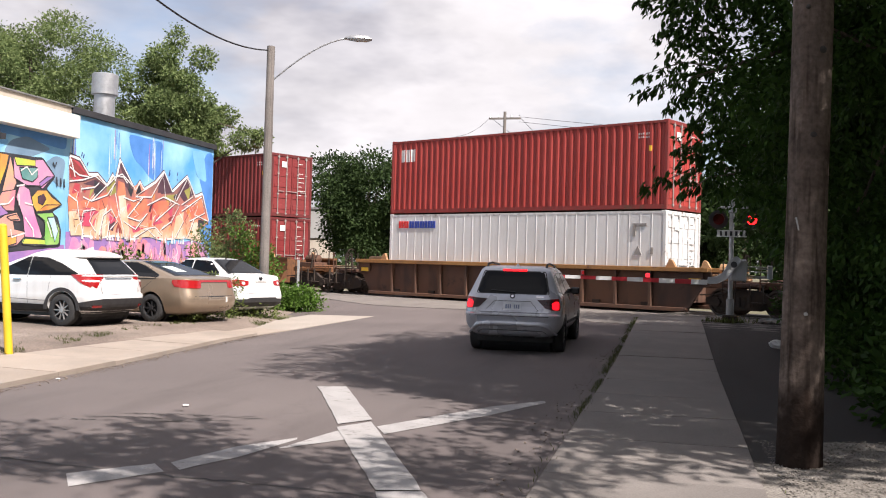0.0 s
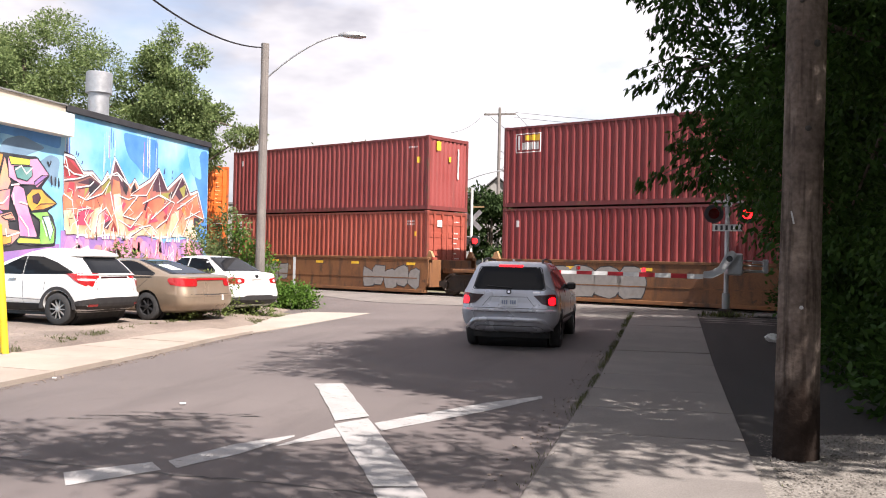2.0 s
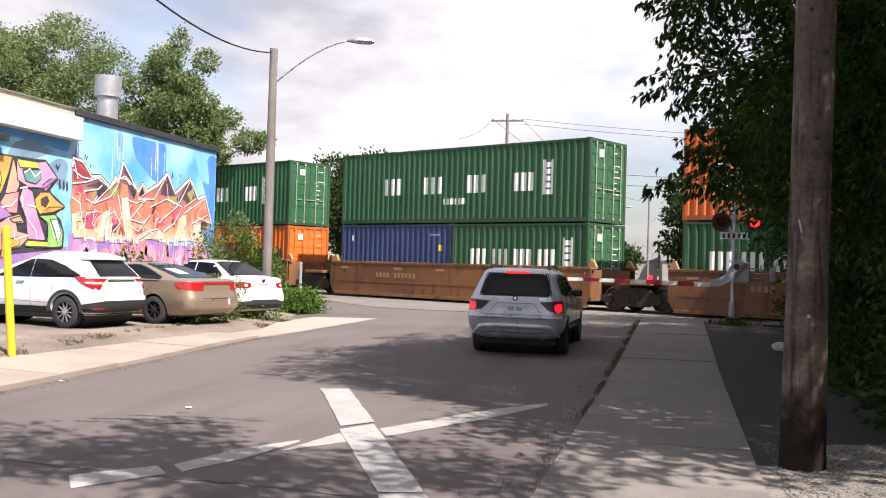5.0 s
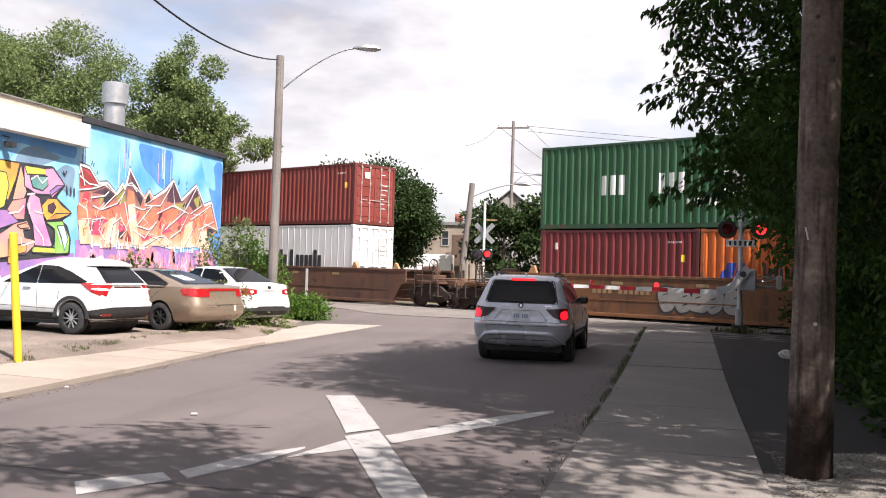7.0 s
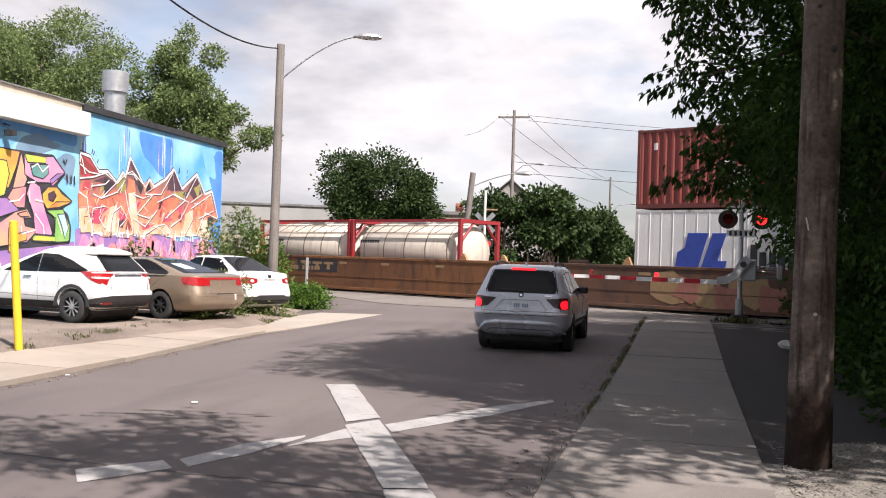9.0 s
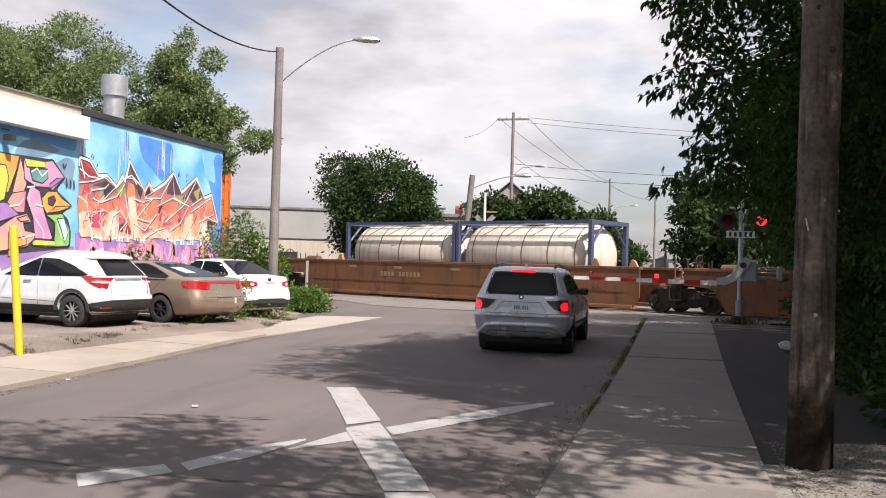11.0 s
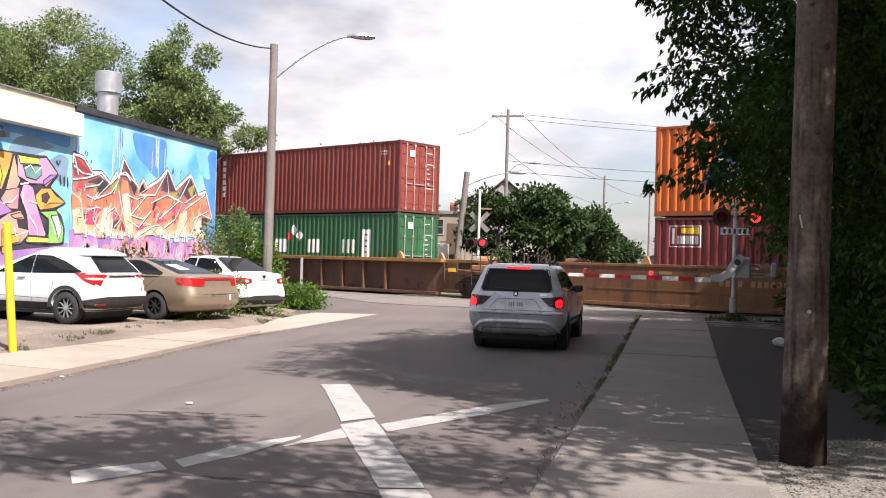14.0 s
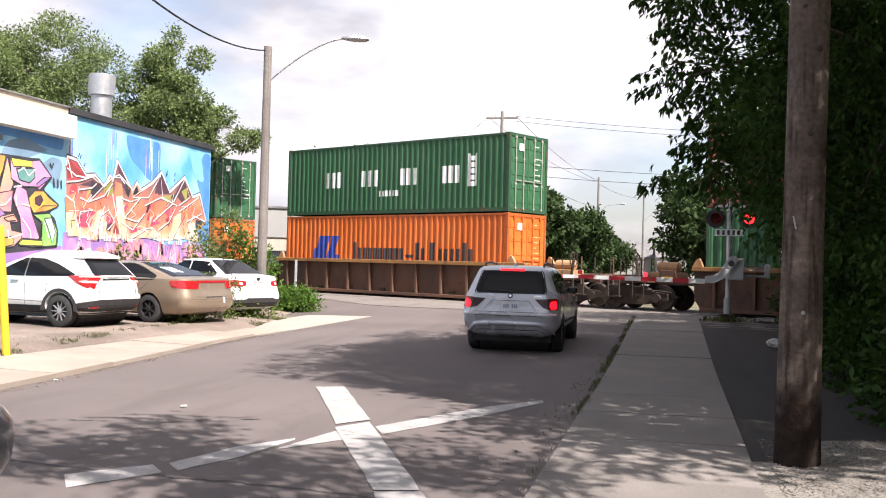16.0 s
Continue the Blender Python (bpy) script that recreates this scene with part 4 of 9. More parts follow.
def bogie(car, x):
    """A two-axle bogie under a freight car."""
    bm = bmesh.new()
    for sy in (-1, 1):
        prism(bm, [(-1.25, 0.34), (-1.25, 0.56), (-0.75, 0.62), (-0.45, 0.82), (0.45, 0.82), (0.75, 0.62), (1.25, 0.56), (1.25, 0.34), (0.95, 0.34), (0.5, 0.2), (-0.5, 0.2), (-0.95, 0.34)], sy * 1.03 - 0.07, sy * 1.03 + 0.07)
        for ax in (-0.9, 0.9):
            lathe(bm, [(0.05, sy * 1.10), (0.15, sy * 1.10), (0.15, sy * 1.19), (0.05, sy * 1.19)], 12, "y", (ax, 0, WHEEL_R))
        for sx in (-0.18, 0.0, 0.18):
            lathe(bm, [(0.07, 0.3), (0.07, 0.6)], 8, "z", (sx, sy * 1.06, 0))
    box(bm, -0.2, 0.2, -1.0, 1.0, 0.42, 0.72, 0.03)
    frame_part = part("bogie", bm, RUST_DARK, car, "dark rusty two-axle bogie")
    frame_part.matrix_basis = Matrix.Translation((x, 0, 0))
    pair = []
    for ax in (0.9, -0.9):
        bm = bmesh.new()
        for sy in (-1, 1):
            prof = [(0.09, 0.67), (0.14, 0.62), (0.33, 0.66), (0.345, 0.655), (WHEEL_R + 0.025, 0.655), (WHEEL_R + 0.025, 0.69), (WHEEL_R, 0.70), (WHEEL_R - 0.005, 0.785), (0.35, 0.785), (0.33, 0.73), (0.15, 0.75), (0.09, 0.76)]
            lathe(bm, [(r, sy * h) for r, h in prof], 28, "y", (0, 0, 0))
        tube(bm, [(0, -1.1, 0), (0, 1.1, 0)], 0.08, 10)
        for a in range(4):
            c, s = math.cos(a * math.pi / 2), math.sin(a * math.pi / 2)
            for sy in (-1, 1):
                box(bm, c * 0.24 - 0.03, c * 0.24 + 0.03, sy * 0.755 - 0.01, sy * 0.755 + 0.01, s * 0.24 - 0.03, s * 0.24 + 0.03)
        ws = part("wheelset", bm, WHEEL_STEEL, frame_part, "worn steel wheelset", True)
        ws.matrix_basis = Matrix.Translation((ax, 0, WHEEL_R))
        pair.append(ws)
    WHEELSETS.append(tuple(pair))
    return frame_part


def well_car(u_right, u_left, front, back, style, paint, label, sprays=0, top_z=1.46):
    """A container well car under a load that reaches from u_left to u_right. front and back: how far its side walls, its bogie's middle
    (None: the next car's bogie carries it) and its coupler lie past the load."""
    car = thing("well_car", label, "freight car", "well cars of the train")
    mid = (u_right + u_left) / 2
    load = (u_right - u_left) / 2
    w, tz, lo = 1.48, top_z, 0.10

    def end_outline(sign, ext, bog):
        """Corner points of a side wall at one end, from the bottom up."""
        x = load + ext
        if bog is None or x < load + bog - 1.35:
            return [(sign * (x - 0.25), lo), (sign * x, lo + 0.35), (sign * x, tz - 0.04)]
        return [(sign * (load + bog - 1.75), lo), (sign * (load + bog - 1.25), 0.84), (sign * max(x, load + bog - 1.0), 0.92), (sign * max(x, load + bog - 1.0), tz - 0.04)]
    right, left = end_outline(1, front[0], front[1]), end_outline(-1, back[0], back[1])
    for sy in (-1, 1):
        bm = bmesh.new()
        outline = right + left[::-1]
        inset = (0.0, 0.05) if style == "flat" else (0.14, 0.20)
        prism(bm, outline, *sorted((sy * (w - inset[1]), sy * (w - inset[0]))))
        part("side_wall", bm, paint, car)
        bm = bmesh.new()
        y0, y1 = sorted((sy * (w - 0.24), sy * (w + (0.02 if style == "flat" else 0.06))))
        box(bm, left[-1][0], right[-1][0], y0, y1, tz - (0.10 if style == "flat" else 0.14), tz, 0.012)
        part("top_chord", bm, CHORD if style != "flat" else paint, car, "worn orange top chord" if style != "flat" else "")
        bm = bmesh.new()
        y0, y1 = sorted((sy * (w - 0.30), sy * (w + 0.02)))
        box(bm, left[0][0], right[0][0], y0, y1, lo - 0.02, lo + 0.10, 0.012)
        part("bottom_chord", bm, paint, car)
        if style == "ribbed":
            bm = bmesh.new()
            y0, y1 = sorted((sy * (w - 0.14), sy * (w + 0.01)))
            prism(bm, [(y0, lo + 0.1), (y1, lo + 0.1), (y1, tz - 0.14), (y0, tz - 0.14)], -0.045, 0.045, "x")
            rib = part("rib", bm, paint, car)
            for k in range(10):
                at = Matrix.Translation((-load + 0.4 + k * (2 * load - 0.8) / 9, 0, 0))
                if k == 0:
                    rib.matrix_basis = at
                else:
                    again(rib, at)
        else:
            bm = bmesh.new()
            box(bm, left[0][0] + 0.3, right[0][0] - 0.3, *sorted((sy * (w - 0.01), sy * (w + 0.012))), 0.62, 0.655)
            part("side_seam", bm, paint, car)
    bm = bmesh.new()
    box(bm, -0.15, 0.15, -w + 0.1, w - 0.1, lo + 0.05, lo + 0.22)
    bearer = part("cross_bearer", bm, RUST_DARK, car)
    for k in range(7):
        at = Matrix.Translation((-load + 0.6 + k * (2 * load - 1.2) / 6, 0, 0))
        if k == 0:
            bearer.matrix_basis = at
        else:
            again(bearer, at, car)
    for sx, (ext, bog, reach) in ((1, front), (-1, back)):
        wall, tip = load + max(0.1, min(ext, 1.0)), load + reach
        bm = bmesh.new()
        box(bm, *sorted((sx * wall, sx * (tip - 0.25))), -0.62, 0.62, 0.84, 1.06, 0.02)
        box(bm, *sorted((sx * (load + 0.12), sx * (load + 0.22))), -w + 0.2, w - 0.2, lo + 0.2, tz - 0.1, 0.01)
        if bog is not None:
            box(bm, *sorted((sx * (load + bog - 0.7), sx * (load + bog + 0.45))), -w + 0.2, w - 0.2, 0.90, 1.02, 0.02)
        part("end_platform", bm, paint, car)
        for sy in (-1, 1):
            bm = bmesh.new()
            prism(bm, [(sx * (load + 0.05), tz), (sx * (load + 0.4), tz), (sx * (load + 0.27), tz + 0.22), (sx * (load + 0.17), tz + 0.26)], sy * 1.24 - 0.06, sy * 1.24 + 0.06)
            part("container_guide", bm, TAN_GEAR, car, "tan container guide")
        if reach > 3.0:
            bm = bmesh.new()
            hub = (sx * (tip - 1.2), -0.85, 1.62)
            tube(bm, [(hub[0], hub[1] + 0.25 * math.cos(a), hub[2] + 0.25 * math.sin(a)) for a in np.linspace(0, 2 * math.pi, 17)], 0.02, 6)
            for a in (0.4, 1.45, 2.5):
                c, q = 0.25 * math.cos(a), 0.25 * math.sin(a)
                tube(bm, [(hub[0], hub[1] - c, hub[2] - q), (hub[0], hub[1] + c, hub[2] + q)], 0.013, 5)
            tube(bm, [(sx * (tip - 1.3), -0.85, 1.0), (sx * (tip - 1.2), -0.85, 1.62)], 0.05, 6)
            part("brake_wheel", bm, RUST_DARK, car, "rusty hand brake wheel")
            bm = bmesh.new()
            lathe(bm, [(0.04, -0.42), (0.18, -0.36), (0.18, 0.36), (0.04, 0.42)], 12, "x", (sx * (tip - 2.0), -0.1, 1.42))
            box(bm, *sorted((sx * (tip - 2.5), sx * (tip - 1.5))), -0.5, 0.3, 1.06, 1.26, 0.02)
            part("air_reservoir", bm, CAR_BROWN if style == "flat" else TAN_GEAR, car, "rusty air reservoir")
            for y in (-1.3, -0.45, 0.6, 1.3):
                bm = bmesh.new()
                tube(bm, [(sx * (tip - 0.6), y, 0.8), (sx * (tip - 0.6), y, 1.72)], 0.024, 6)
                part("stanchion", bm, RUST_DARK if y > -1 else CAR_BROWN, car)
            bm = bmesh.new()
            for x in (tip - 1.75, tip - 1.35):
                tube(bm, [(sx * x, -1.34, 0.42), (sx * x, -1.34, 1.66)], 0.018, 6)
            for z in (0.5, 0.78, 1.06, 1.34, 1.62):
                tube(bm, [(sx * (tip - 1.75), -1.34, z), (sx * (tip - 1.35), -1.34, z)], 0.014, 6)
            part("ladder", bm, RUST_DARK, car, "rusty steel end ladder")
            bm = bmesh.new()
            tube(bm, [(sx * (tip - 0.7), -0.5, 0.78), (sx * (tip - 0.35), -0.5, 0.52), (sx * (tip - 0.02), -0.45, 0.46), (sx * tip, -0.3, 0.62)], 0.03, 6)
            part("air_hose", bm, BLACK, car, "black air hose")
            bm = bmesh.new()
            box(bm, *sorted((sx * (tip - 2.9), sx * (tip - 2.35))), -1.44, -1.40, 0.95, 1.32, 0.01)
            part("placard_board", bm, CAR_BROWN, car)
            bm = bmesh.new()
            box(bm, *sorted((sx * (tip - 2.82), sx * (tip - 2.43))), -1.452, -1.441, 0.98, 1.12)
            part("placard", bm, MARK_YELLOW, car, "yellow worn placard")
            bm = bmesh.new()
            tube(bm, [(sx * (tip - 2.6), -1.1, 0.62), (sx * (tip - 1.5), -1.1, 0.70), (sx * (tip - 0.5), -0.9, 0.66)], 0.025, 6)
            part("brake_rod", bm, RUST_DARK, car)
            bm = bmesh.new()
            tube(bm, [(sx * (tip - 0.6), -1.3, 1.12), (sx * (tip - 0.6), 1.3, 1.12)], 0.03, 6)
            part("cross_rail", bm, paint, car)
            bm = bmesh.new()
            box(bm, *sorted((sx * (tip - 0.9), sx * (tip - 0.45))), -1.42, -0.95, 0.42, 0.46)
            box(bm, *sorted((sx * (tip - 0.9), sx * (tip - 0.86))), -1.42, -1.36, 0.44, 0.98)
            box(bm, *sorted((sx * (tip - 0.49), sx * (tip - 0.45))), -1.42, -1.36, 0.44, 0.98)
            part("step", bm, RUST_DARK, car)
        bm = bmesh.new()
        box(bm, *sorted((sx * (tip - 0.3), sx * (tip + 0.02))), -0.14, 0.14, 0.62, 0.92, 0.03)
        part("coupler", bm, RUST_DARK, car)
        if bog is not None:
            bogie(car, sx * (load + bog))
    if sprays:
        spray_paint(car, load + 0.25, tz, w, sprays)
    rr = random.Random(int(u_right * 3))
    if style == "flat":
        for k in range(5):
            x = -load + 0.8 + k * (2 * load - 1.6) / 4 + rr.uniform(-0.3, 0.3)
            bm = bmesh.new()
            box(bm, x - 0.22, x + 0.22, -w - 0.006, -w + 0.04, tz - 0.32, tz - 0.22)
            part("reflector", bm, MARK_YELLOW if sprays in (1, 2) else MARK_TAN, car, "worn reflector strip")
        for k in range(11):
            if k == 4:
                continue
            x = -load + 2.4 + 0.2 * k
            bm = bmesh.new()
            box(bm, x, x + 0.13, -w - 0.006, -w + 0.03, tz - 0.62, tz - 0.44)
            part("stencil", bm, MARK_TAN, car, "stencilled character as a plain bar")
    MOVING.append((car, mid, RAIL_TOP))
    return car


def spray_paint(car, h2, tz, w, style):
    """Rounded or jagged spray-painted shapes on the near side."""
    rr = random.Random(style * 13)
    y = -w

    def blob(cx, cz, rx, rz, n=11, jag=0.1):
        pts = []
        for k in range(n):
            a = 2 * math.pi * k / n
            q = 1 + rr.uniform(-jag, jag)
            pts.append((cx + rx * q * abs(math.cos(a)) ** 0.7 * math.copysign(1, math.cos(a)), max(0.2, min(tz - 0.12, cz + rz * q * abs(math.sin(a)) ** 0.7 * math.copysign(1, math.sin(a))))))
        return pts
    if style == 1:
        for layer, (mat, grow) in enumerate(((MARK_DARK, 1.0), (MARK_GREY, 0.94))):
            rr.seed(5)
            for k in range(5):
                bm = bmesh.new()
                prism(bm, blob(-h2 + 2.0 + k * 0.92, 0.75, 0.55 * grow, 0.56 * grow, 13, 0.08), y - 0.004 - 0.004 * layer, y + 0.02)
                part("graffiti", bm, mat, car, "rounded grey spray-painted shape")
    elif style == 2:
        for x0, n in ((-h2 + 1.2, 6), (3.2, 5)):
            for layer, (mat, grow) in enumerate(((MARK_DARK, 0.98), (MARK_GREY, 0.9))):
                rr.seed(int(x0 * 7))
                for k in range(n):
                    bm = bmesh.new()
                    prism(bm, blob(x0 + k * 0.62, 0.62 + 0.12 * (k % 2), 0.36 * grow, 0.42 * grow, 9, 0.2), y - 0.004 - 0.004 * layer, y + 0.02)
                    part("graffiti", bm, mat, car, "grey spray-painted shape")
    elif style in (3, 4):
        x = -h2 + (5.0 if style == 3 else 5.4)
        for k in range(5):
            rr.seed(40 + style * 7 + k)
            outer = rounded(blob(x + k * 0.55, 0.70 + 0.06 * (k % 2), 0.36, 0.45, 7, 0.22), 0.16, 3)
            for layer, (mat, grow) in enumerate(((MARK_DARK, 1.0), (MARK_GREY, 0.86))):
                cx, cz = sum(p[0] for p in outer) / len(outer), sum(p[1] for p in outer) / len(outer)
                bm = bmesh.new()
                prism(bm, [(cx + (px - cx) * grow, cz + (pz - cz) * grow) for px, pz in outer], y - 0.004 - 0.003 * layer - 0.0007 * k, y + 0.02)
                part("graffiti", bm, mat, car, "rounded grey spray-painted shape")
            for q in range(2):
                bm = bmesh.new()
                a, c = x + k * 0.55 + rr.uniform(-0.12, 0.12), 0.55 + 0.25 * q + rr.uniform(-0.05, 0.05)
                prism(bm, [(a - 0.09, c), (a + 0.07, c + 0.05), (a + 0.08, c + 0.09), (a - 0.08, c + 0.035)], y - 0.012, y + 0.01)
                part("graffiti", bm, MARK_DARK, car, "dark sprayed line")
    elif style == 5:
        for mat, spots in ((MARK_TAN, ((1.6, 0.8, 0.6), (2.9, 0.55, 0.5), (4.3, 0.8, 0.55), (7.6, 0.9, 0.35))), (MARK_PINK, ((2.3, 0.75, 0.45), (3.6, 0.5, 0.42), (5.0, 0.62, 0.45)))):
            for dx, cz, r in spots:
                bm = bmesh.new()
                prism(bm, blob(-h2 + dx, cz, r, r * 0.85, 9, 0.3), y - (0.005 if mat is MARK_TAN else 0.009), y + 0.02)
                part("graffiti", bm, mat, car, "beige or pink spray-painted shape")
    elif style == 6:
        bm = bmesh.new()
        box(bm, -h2 + 3.3, -h2 + 5.9, y - 0.004, y + 0.02, 0.78, 1.3)
        part("plaque", bm, MARK_DARK, car, "dark plaque with pale block lettering")
        bm = bmesh.new()
        for k in range(3):
            x = -h2 + 3.6 + k * 0.72
            box(bm, x, x + 0.58, y - 0.009, y + 0.01, 1.1, 1.2)
            box(bm, x + 0.2, x + 0.38, y - 0.009, y + 0.01, 0.88, 1.1)
        part("lettering", bm, MARK_TAN, car)
    elif style == 7:
        bm = bmesh.new()
        x = -h2 + 5.0
        prism(bm, [(x, 1.16), (x + 2.4, 1.16), (x + 1.9, 0.98), (x + 1.65, 1.06), (x + 1.4, 0.92), (x + 1.1, 1.06), (x + 0.2, 0.98)], y - 0.004, y + 0.02)
        part("graffiti", bm, MARK_GREY, car, "pale jagged paint smear")


HC, STD, FORTY, TWENTY = 2.896, 2.591, 12.192, 6.058
LOW = 0.72


def make_train():
    rust_car = "rusty orange-brown well car carrying stacked containers"
    rib_car = "brown ribbed well car with a worn orange top chord"
    # container stacks, from the head of the visible train to its tail
    def stack(u, low, high, low_h=HC, high_h=HC):
        for spec in low:
            container(u - spec[0], LOW, *spec[1:])
        if high:
            container(u, LOW + low_h + 0.025, *high)
    f, t = FORTY, TWENTY
    stack(5.57, [(0, f, HC, "white", "white refrigerated container in the well under a red one", True, True, emblem_reefer_small)],
          (f, HC, "red", "faded red ridged steel container on top of a white one", True, False, emblem_corner(wide=0.8)))
    stack(-14.14, [(0, f, HC, "maroon", "maroon ridged steel container in the well car", True, False, emblem_square)],
          (f, HC, "maroon", "maroon ridged steel container with yellow-white corner mark", True, False, emblem_corner(yellow=True, wide=1.1)))
    stack(-29.95, [(0, f, HC, "brick", "brick red container with an upright white name", True, False, emblem_corner(tall=True))],
          (f, HC, "dull_red", "dull red container showing its plain ridged end", False, False, emblem_square))
    stack(-45.69, [(0, t, STD, "orange", "orange twenty-foot container with blue emblem, in the well", True, False, emblem_two_words(0.63, 1.46, 2.0, 5.75, 1.0, 0.4)),
                   (6.1, t, STD, "green", "green twenty-foot container with white letters, in the well", True, False, emblem_four_letters(1.0, 0.66, 0.9, 1.02, 0.72, 5.0, False))],
          (f, HC, "orange", "orange container with blue emblem and small dark name", True, False, emblem_two_words(2.09, 3.06, 3.65, 7.4, 1.36, 0.36)), STD)
    stack(-61.33, [(0, t, STD, "green", "green twenty-foot container with white letters, in the well", True, False, emblem_four_letters(1.0, 0.66, 0.9, 1.02, 0.72, 5.0, False)),
                   (6.1, t, STD, "blue", "navy blue twenty-foot container in the well", True, False, emblem_square)],
          (f, HC, "green", "green container with four wide white letters", True, False, emblem_four_letters(1.13, 0.66)), STD)
    stack(-76.95, [(0, t, STD, "orange", "orange twenty-foot container with blue emblem, in the well", True, False, emblem_two_words(0.63, 1.46, 2.0, 5.75, 1.0, 0.4)),
                   (6.1, t, STD, "dark_maroon", "dark maroon twenty-foot container in the well", True, False, emblem_square)],
          (f, HC, "green", "green container with four wide white letters", True, False, emblem_four_letters(1.13, 0.66)), STD)
    stack(-98.71, [(0, f, HC, "white", "white refrigerated container with a blue emblem and dark name", True, True, emblem_two_words(1.42, 3.2, 3.95, 10.31, 0.98, 0.6))],
          (f, STD, "brown", "brown-red ridged steel container on a white one", True, False, emblem_square))
    for k, (u, m, label, mk) in enumerate(((-118.37, TANK_RED, "white tank in a red steel frame", tank_mark_lines), (-124.48, TANK_RED, "white tank in a red steel frame", tank_mark_lines),
                                           (-138.10, TANK_BLUE, "white banded tank in a grey-blue steel frame", tank_mark_diamonds), (-144.21, TANK_BLUE, "white banded tank in a grey-blue steel frame", tank_mark_diamonds))):
        tank_container(u, LOW + 0.06, m, label, mk)
    stack(-161.72, [(0, t, STD, "dark_maroon", "dark maroon twenty-foot container in the well", True, False, emblem_square),
                    (6.1, t, STD, "dark_maroon", "dark maroon twenty-foot container with a white corner name", True, False, emblem_corner(yellow=True, wide=1.1))],
          (f, HC, "orange", "bright orange container with blue emblem and large dark name", True, False, emblem_two_words(1.71, 3.42, 4.15, 10.54, 1.05, 0.56)), STD)
    stack(-185.27, [(0, f, HC, "green", "green container with white letters and diamond placards", True, False, emblem_warning)],
          (f, HC, "brown", "brown container with an upright white name", True, False, emblem_corner(tall=True)))
    stack(-205.09, [(0, f, HC, "orange", "orange container with blue emblem, half down in the well", True, False, emblem_two_words(1.71, 3.37, 4.19, 10.63, 0.95, 0.6))],
          (f, HC, "green", "green container with four wide white letters", True, False, emblem_four_letters(1.13, 0.66)))
    stack(-222.6, [(0, f, HC, "orange", "orange container low in the well car", True, False, None)],
          (f, HC, "green", "green container with four wide white letters", True, False, emblem_four_letters(1.13, 0.66)))
    # cars under them
    std, short = (1.3, 2.6, 3.75), (0.3, 2.6, 3.8)
    well_car(5.57, -6.62, std, std, "ribbed", CAR_BROWN, rib_car)
    ends = [(-14.14, -26.33), (-29.95, -42.14), (-45.69, -57.88), (-61.33, -73.52), (-76.95, -89.14)]
    for k, (a, b) in enumerate(ends):
        front = (1.6, 2.6, 3.75) if k == 0 else (0.3, None, (ends[k - 1][1] - a) / 2)
        back = (1.3, 2.9, 4.1) if k == 4 else (0.3, (b - ends[k + 1][0]) / 2, (b - ends[k + 1][0]) / 2)
        well_car(a, b, front, back, "flat", CAR_ORANGE, "rusty orange-brown articulated well car with spray paint", (1, 2, 3, 0, 4)[k])
    well_car(-98.71, -110.90, (3.25, 4.35, 5.45), (3.95, 4.05, 4.85), "flat", CAR_BROWN, "dark brown well car with beige spray paint", 5)
    well_car(-118.37, -130.54, (2.4, None, 2.6), (4.0, 4.3, 5.0), "flat", CAR_ORANGE, "orange-brown well car carrying two tanks", 6)
    well_car(-138.10, -150.27, (2.0, None, 2.55), (4.2, 3.6, 5.25), "flat", CAR_ORANGE, "orange-brown well car carrying two tanks", 0)
    well_car(-161.72, -173.91, (2.3, 4.7, 6.2), (3.6, 4.2, 5.65), "flat", CAR_ORANGE, rust_car, 7)
    well_car(-185.27, -197.46, (2.6, 4.2, 5.7), short, "ribbed", CAR_BROWN, rib_car)
    well_car(-205.09, -217.28, (1.0, 2.6, 3.8), (0.3, 2.0, 2.6), "ribbed", CAR_BROWN, rib_car)
    well_car(-222.6, -234.79, (0.3, None, 2.7), short, "ribbed", CAR_BROWN, rib_car)

make_train()
def car_paint(name, colour, metal=0.0, rough=0.3, dirt=(0.2, 0.17, 0.14)):
    m = surf(name, colour, tuple(c * 0.96 for c in colour), 1.2, rough, metal, 200, 0.04, 0.0, coat=0.6, streak=tuple(0.6 * c + 0.25 * d for c, d in zip(colour, dirt)), streak_amount=0.25)
    m.node_tree.nodes["Principled BSDF"].inputs["Coat Roughness"].default_value = 0.05
    return m


PAINT_WHITE = car_paint("white car paint", (0.629, 0.629, 0.6205))
PAINT_TAN = car_paint("metallic champagne car paint", (0.312, 0.2418, 0.1755), 0.55, 0.32)
PAINT_DARK = car_paint("dark grey car paint", (0.03, 0.03, 0.035), 0.3, 0.3)
PAINT_SILVER = car_paint("metallic silver-grey car paint", (0.50, 0.51, 0.55), 0.35, 0.30)
CAR_GLASS = glass("dark tinted car glass", (0.008, 0.009, 0.011))
CAR_GLASS.node_tree.nodes["Principled BSDF"].inputs["IOR"].default_value = 1.24
LAMP_RED = plain("red tail lamp plastic", (0.32, 0.012, 0.014), 0.15, coat=0.8)
LAMP_CLEAR = plain("clear lamp plastic", (0.6, 0.58, 0.56), 0.12, coat=0.8)
LAMP_DARK = plain("dark smoked lamp plastic", (0.03, 0.005, 0.007), 0.3, coat=0.2)
BRAKE_ON = glow("lit brake lamp", (1.0, 0.006, 0.010), 1.7)
TRIM_GREY = plain("dark grey bumper plastic", (0.026, 0.025, 0.026), 0.75)
BROWN_TRIM = plain("shadowed tan panel gap", (0.14, 0.10, 0.07), 0.6)
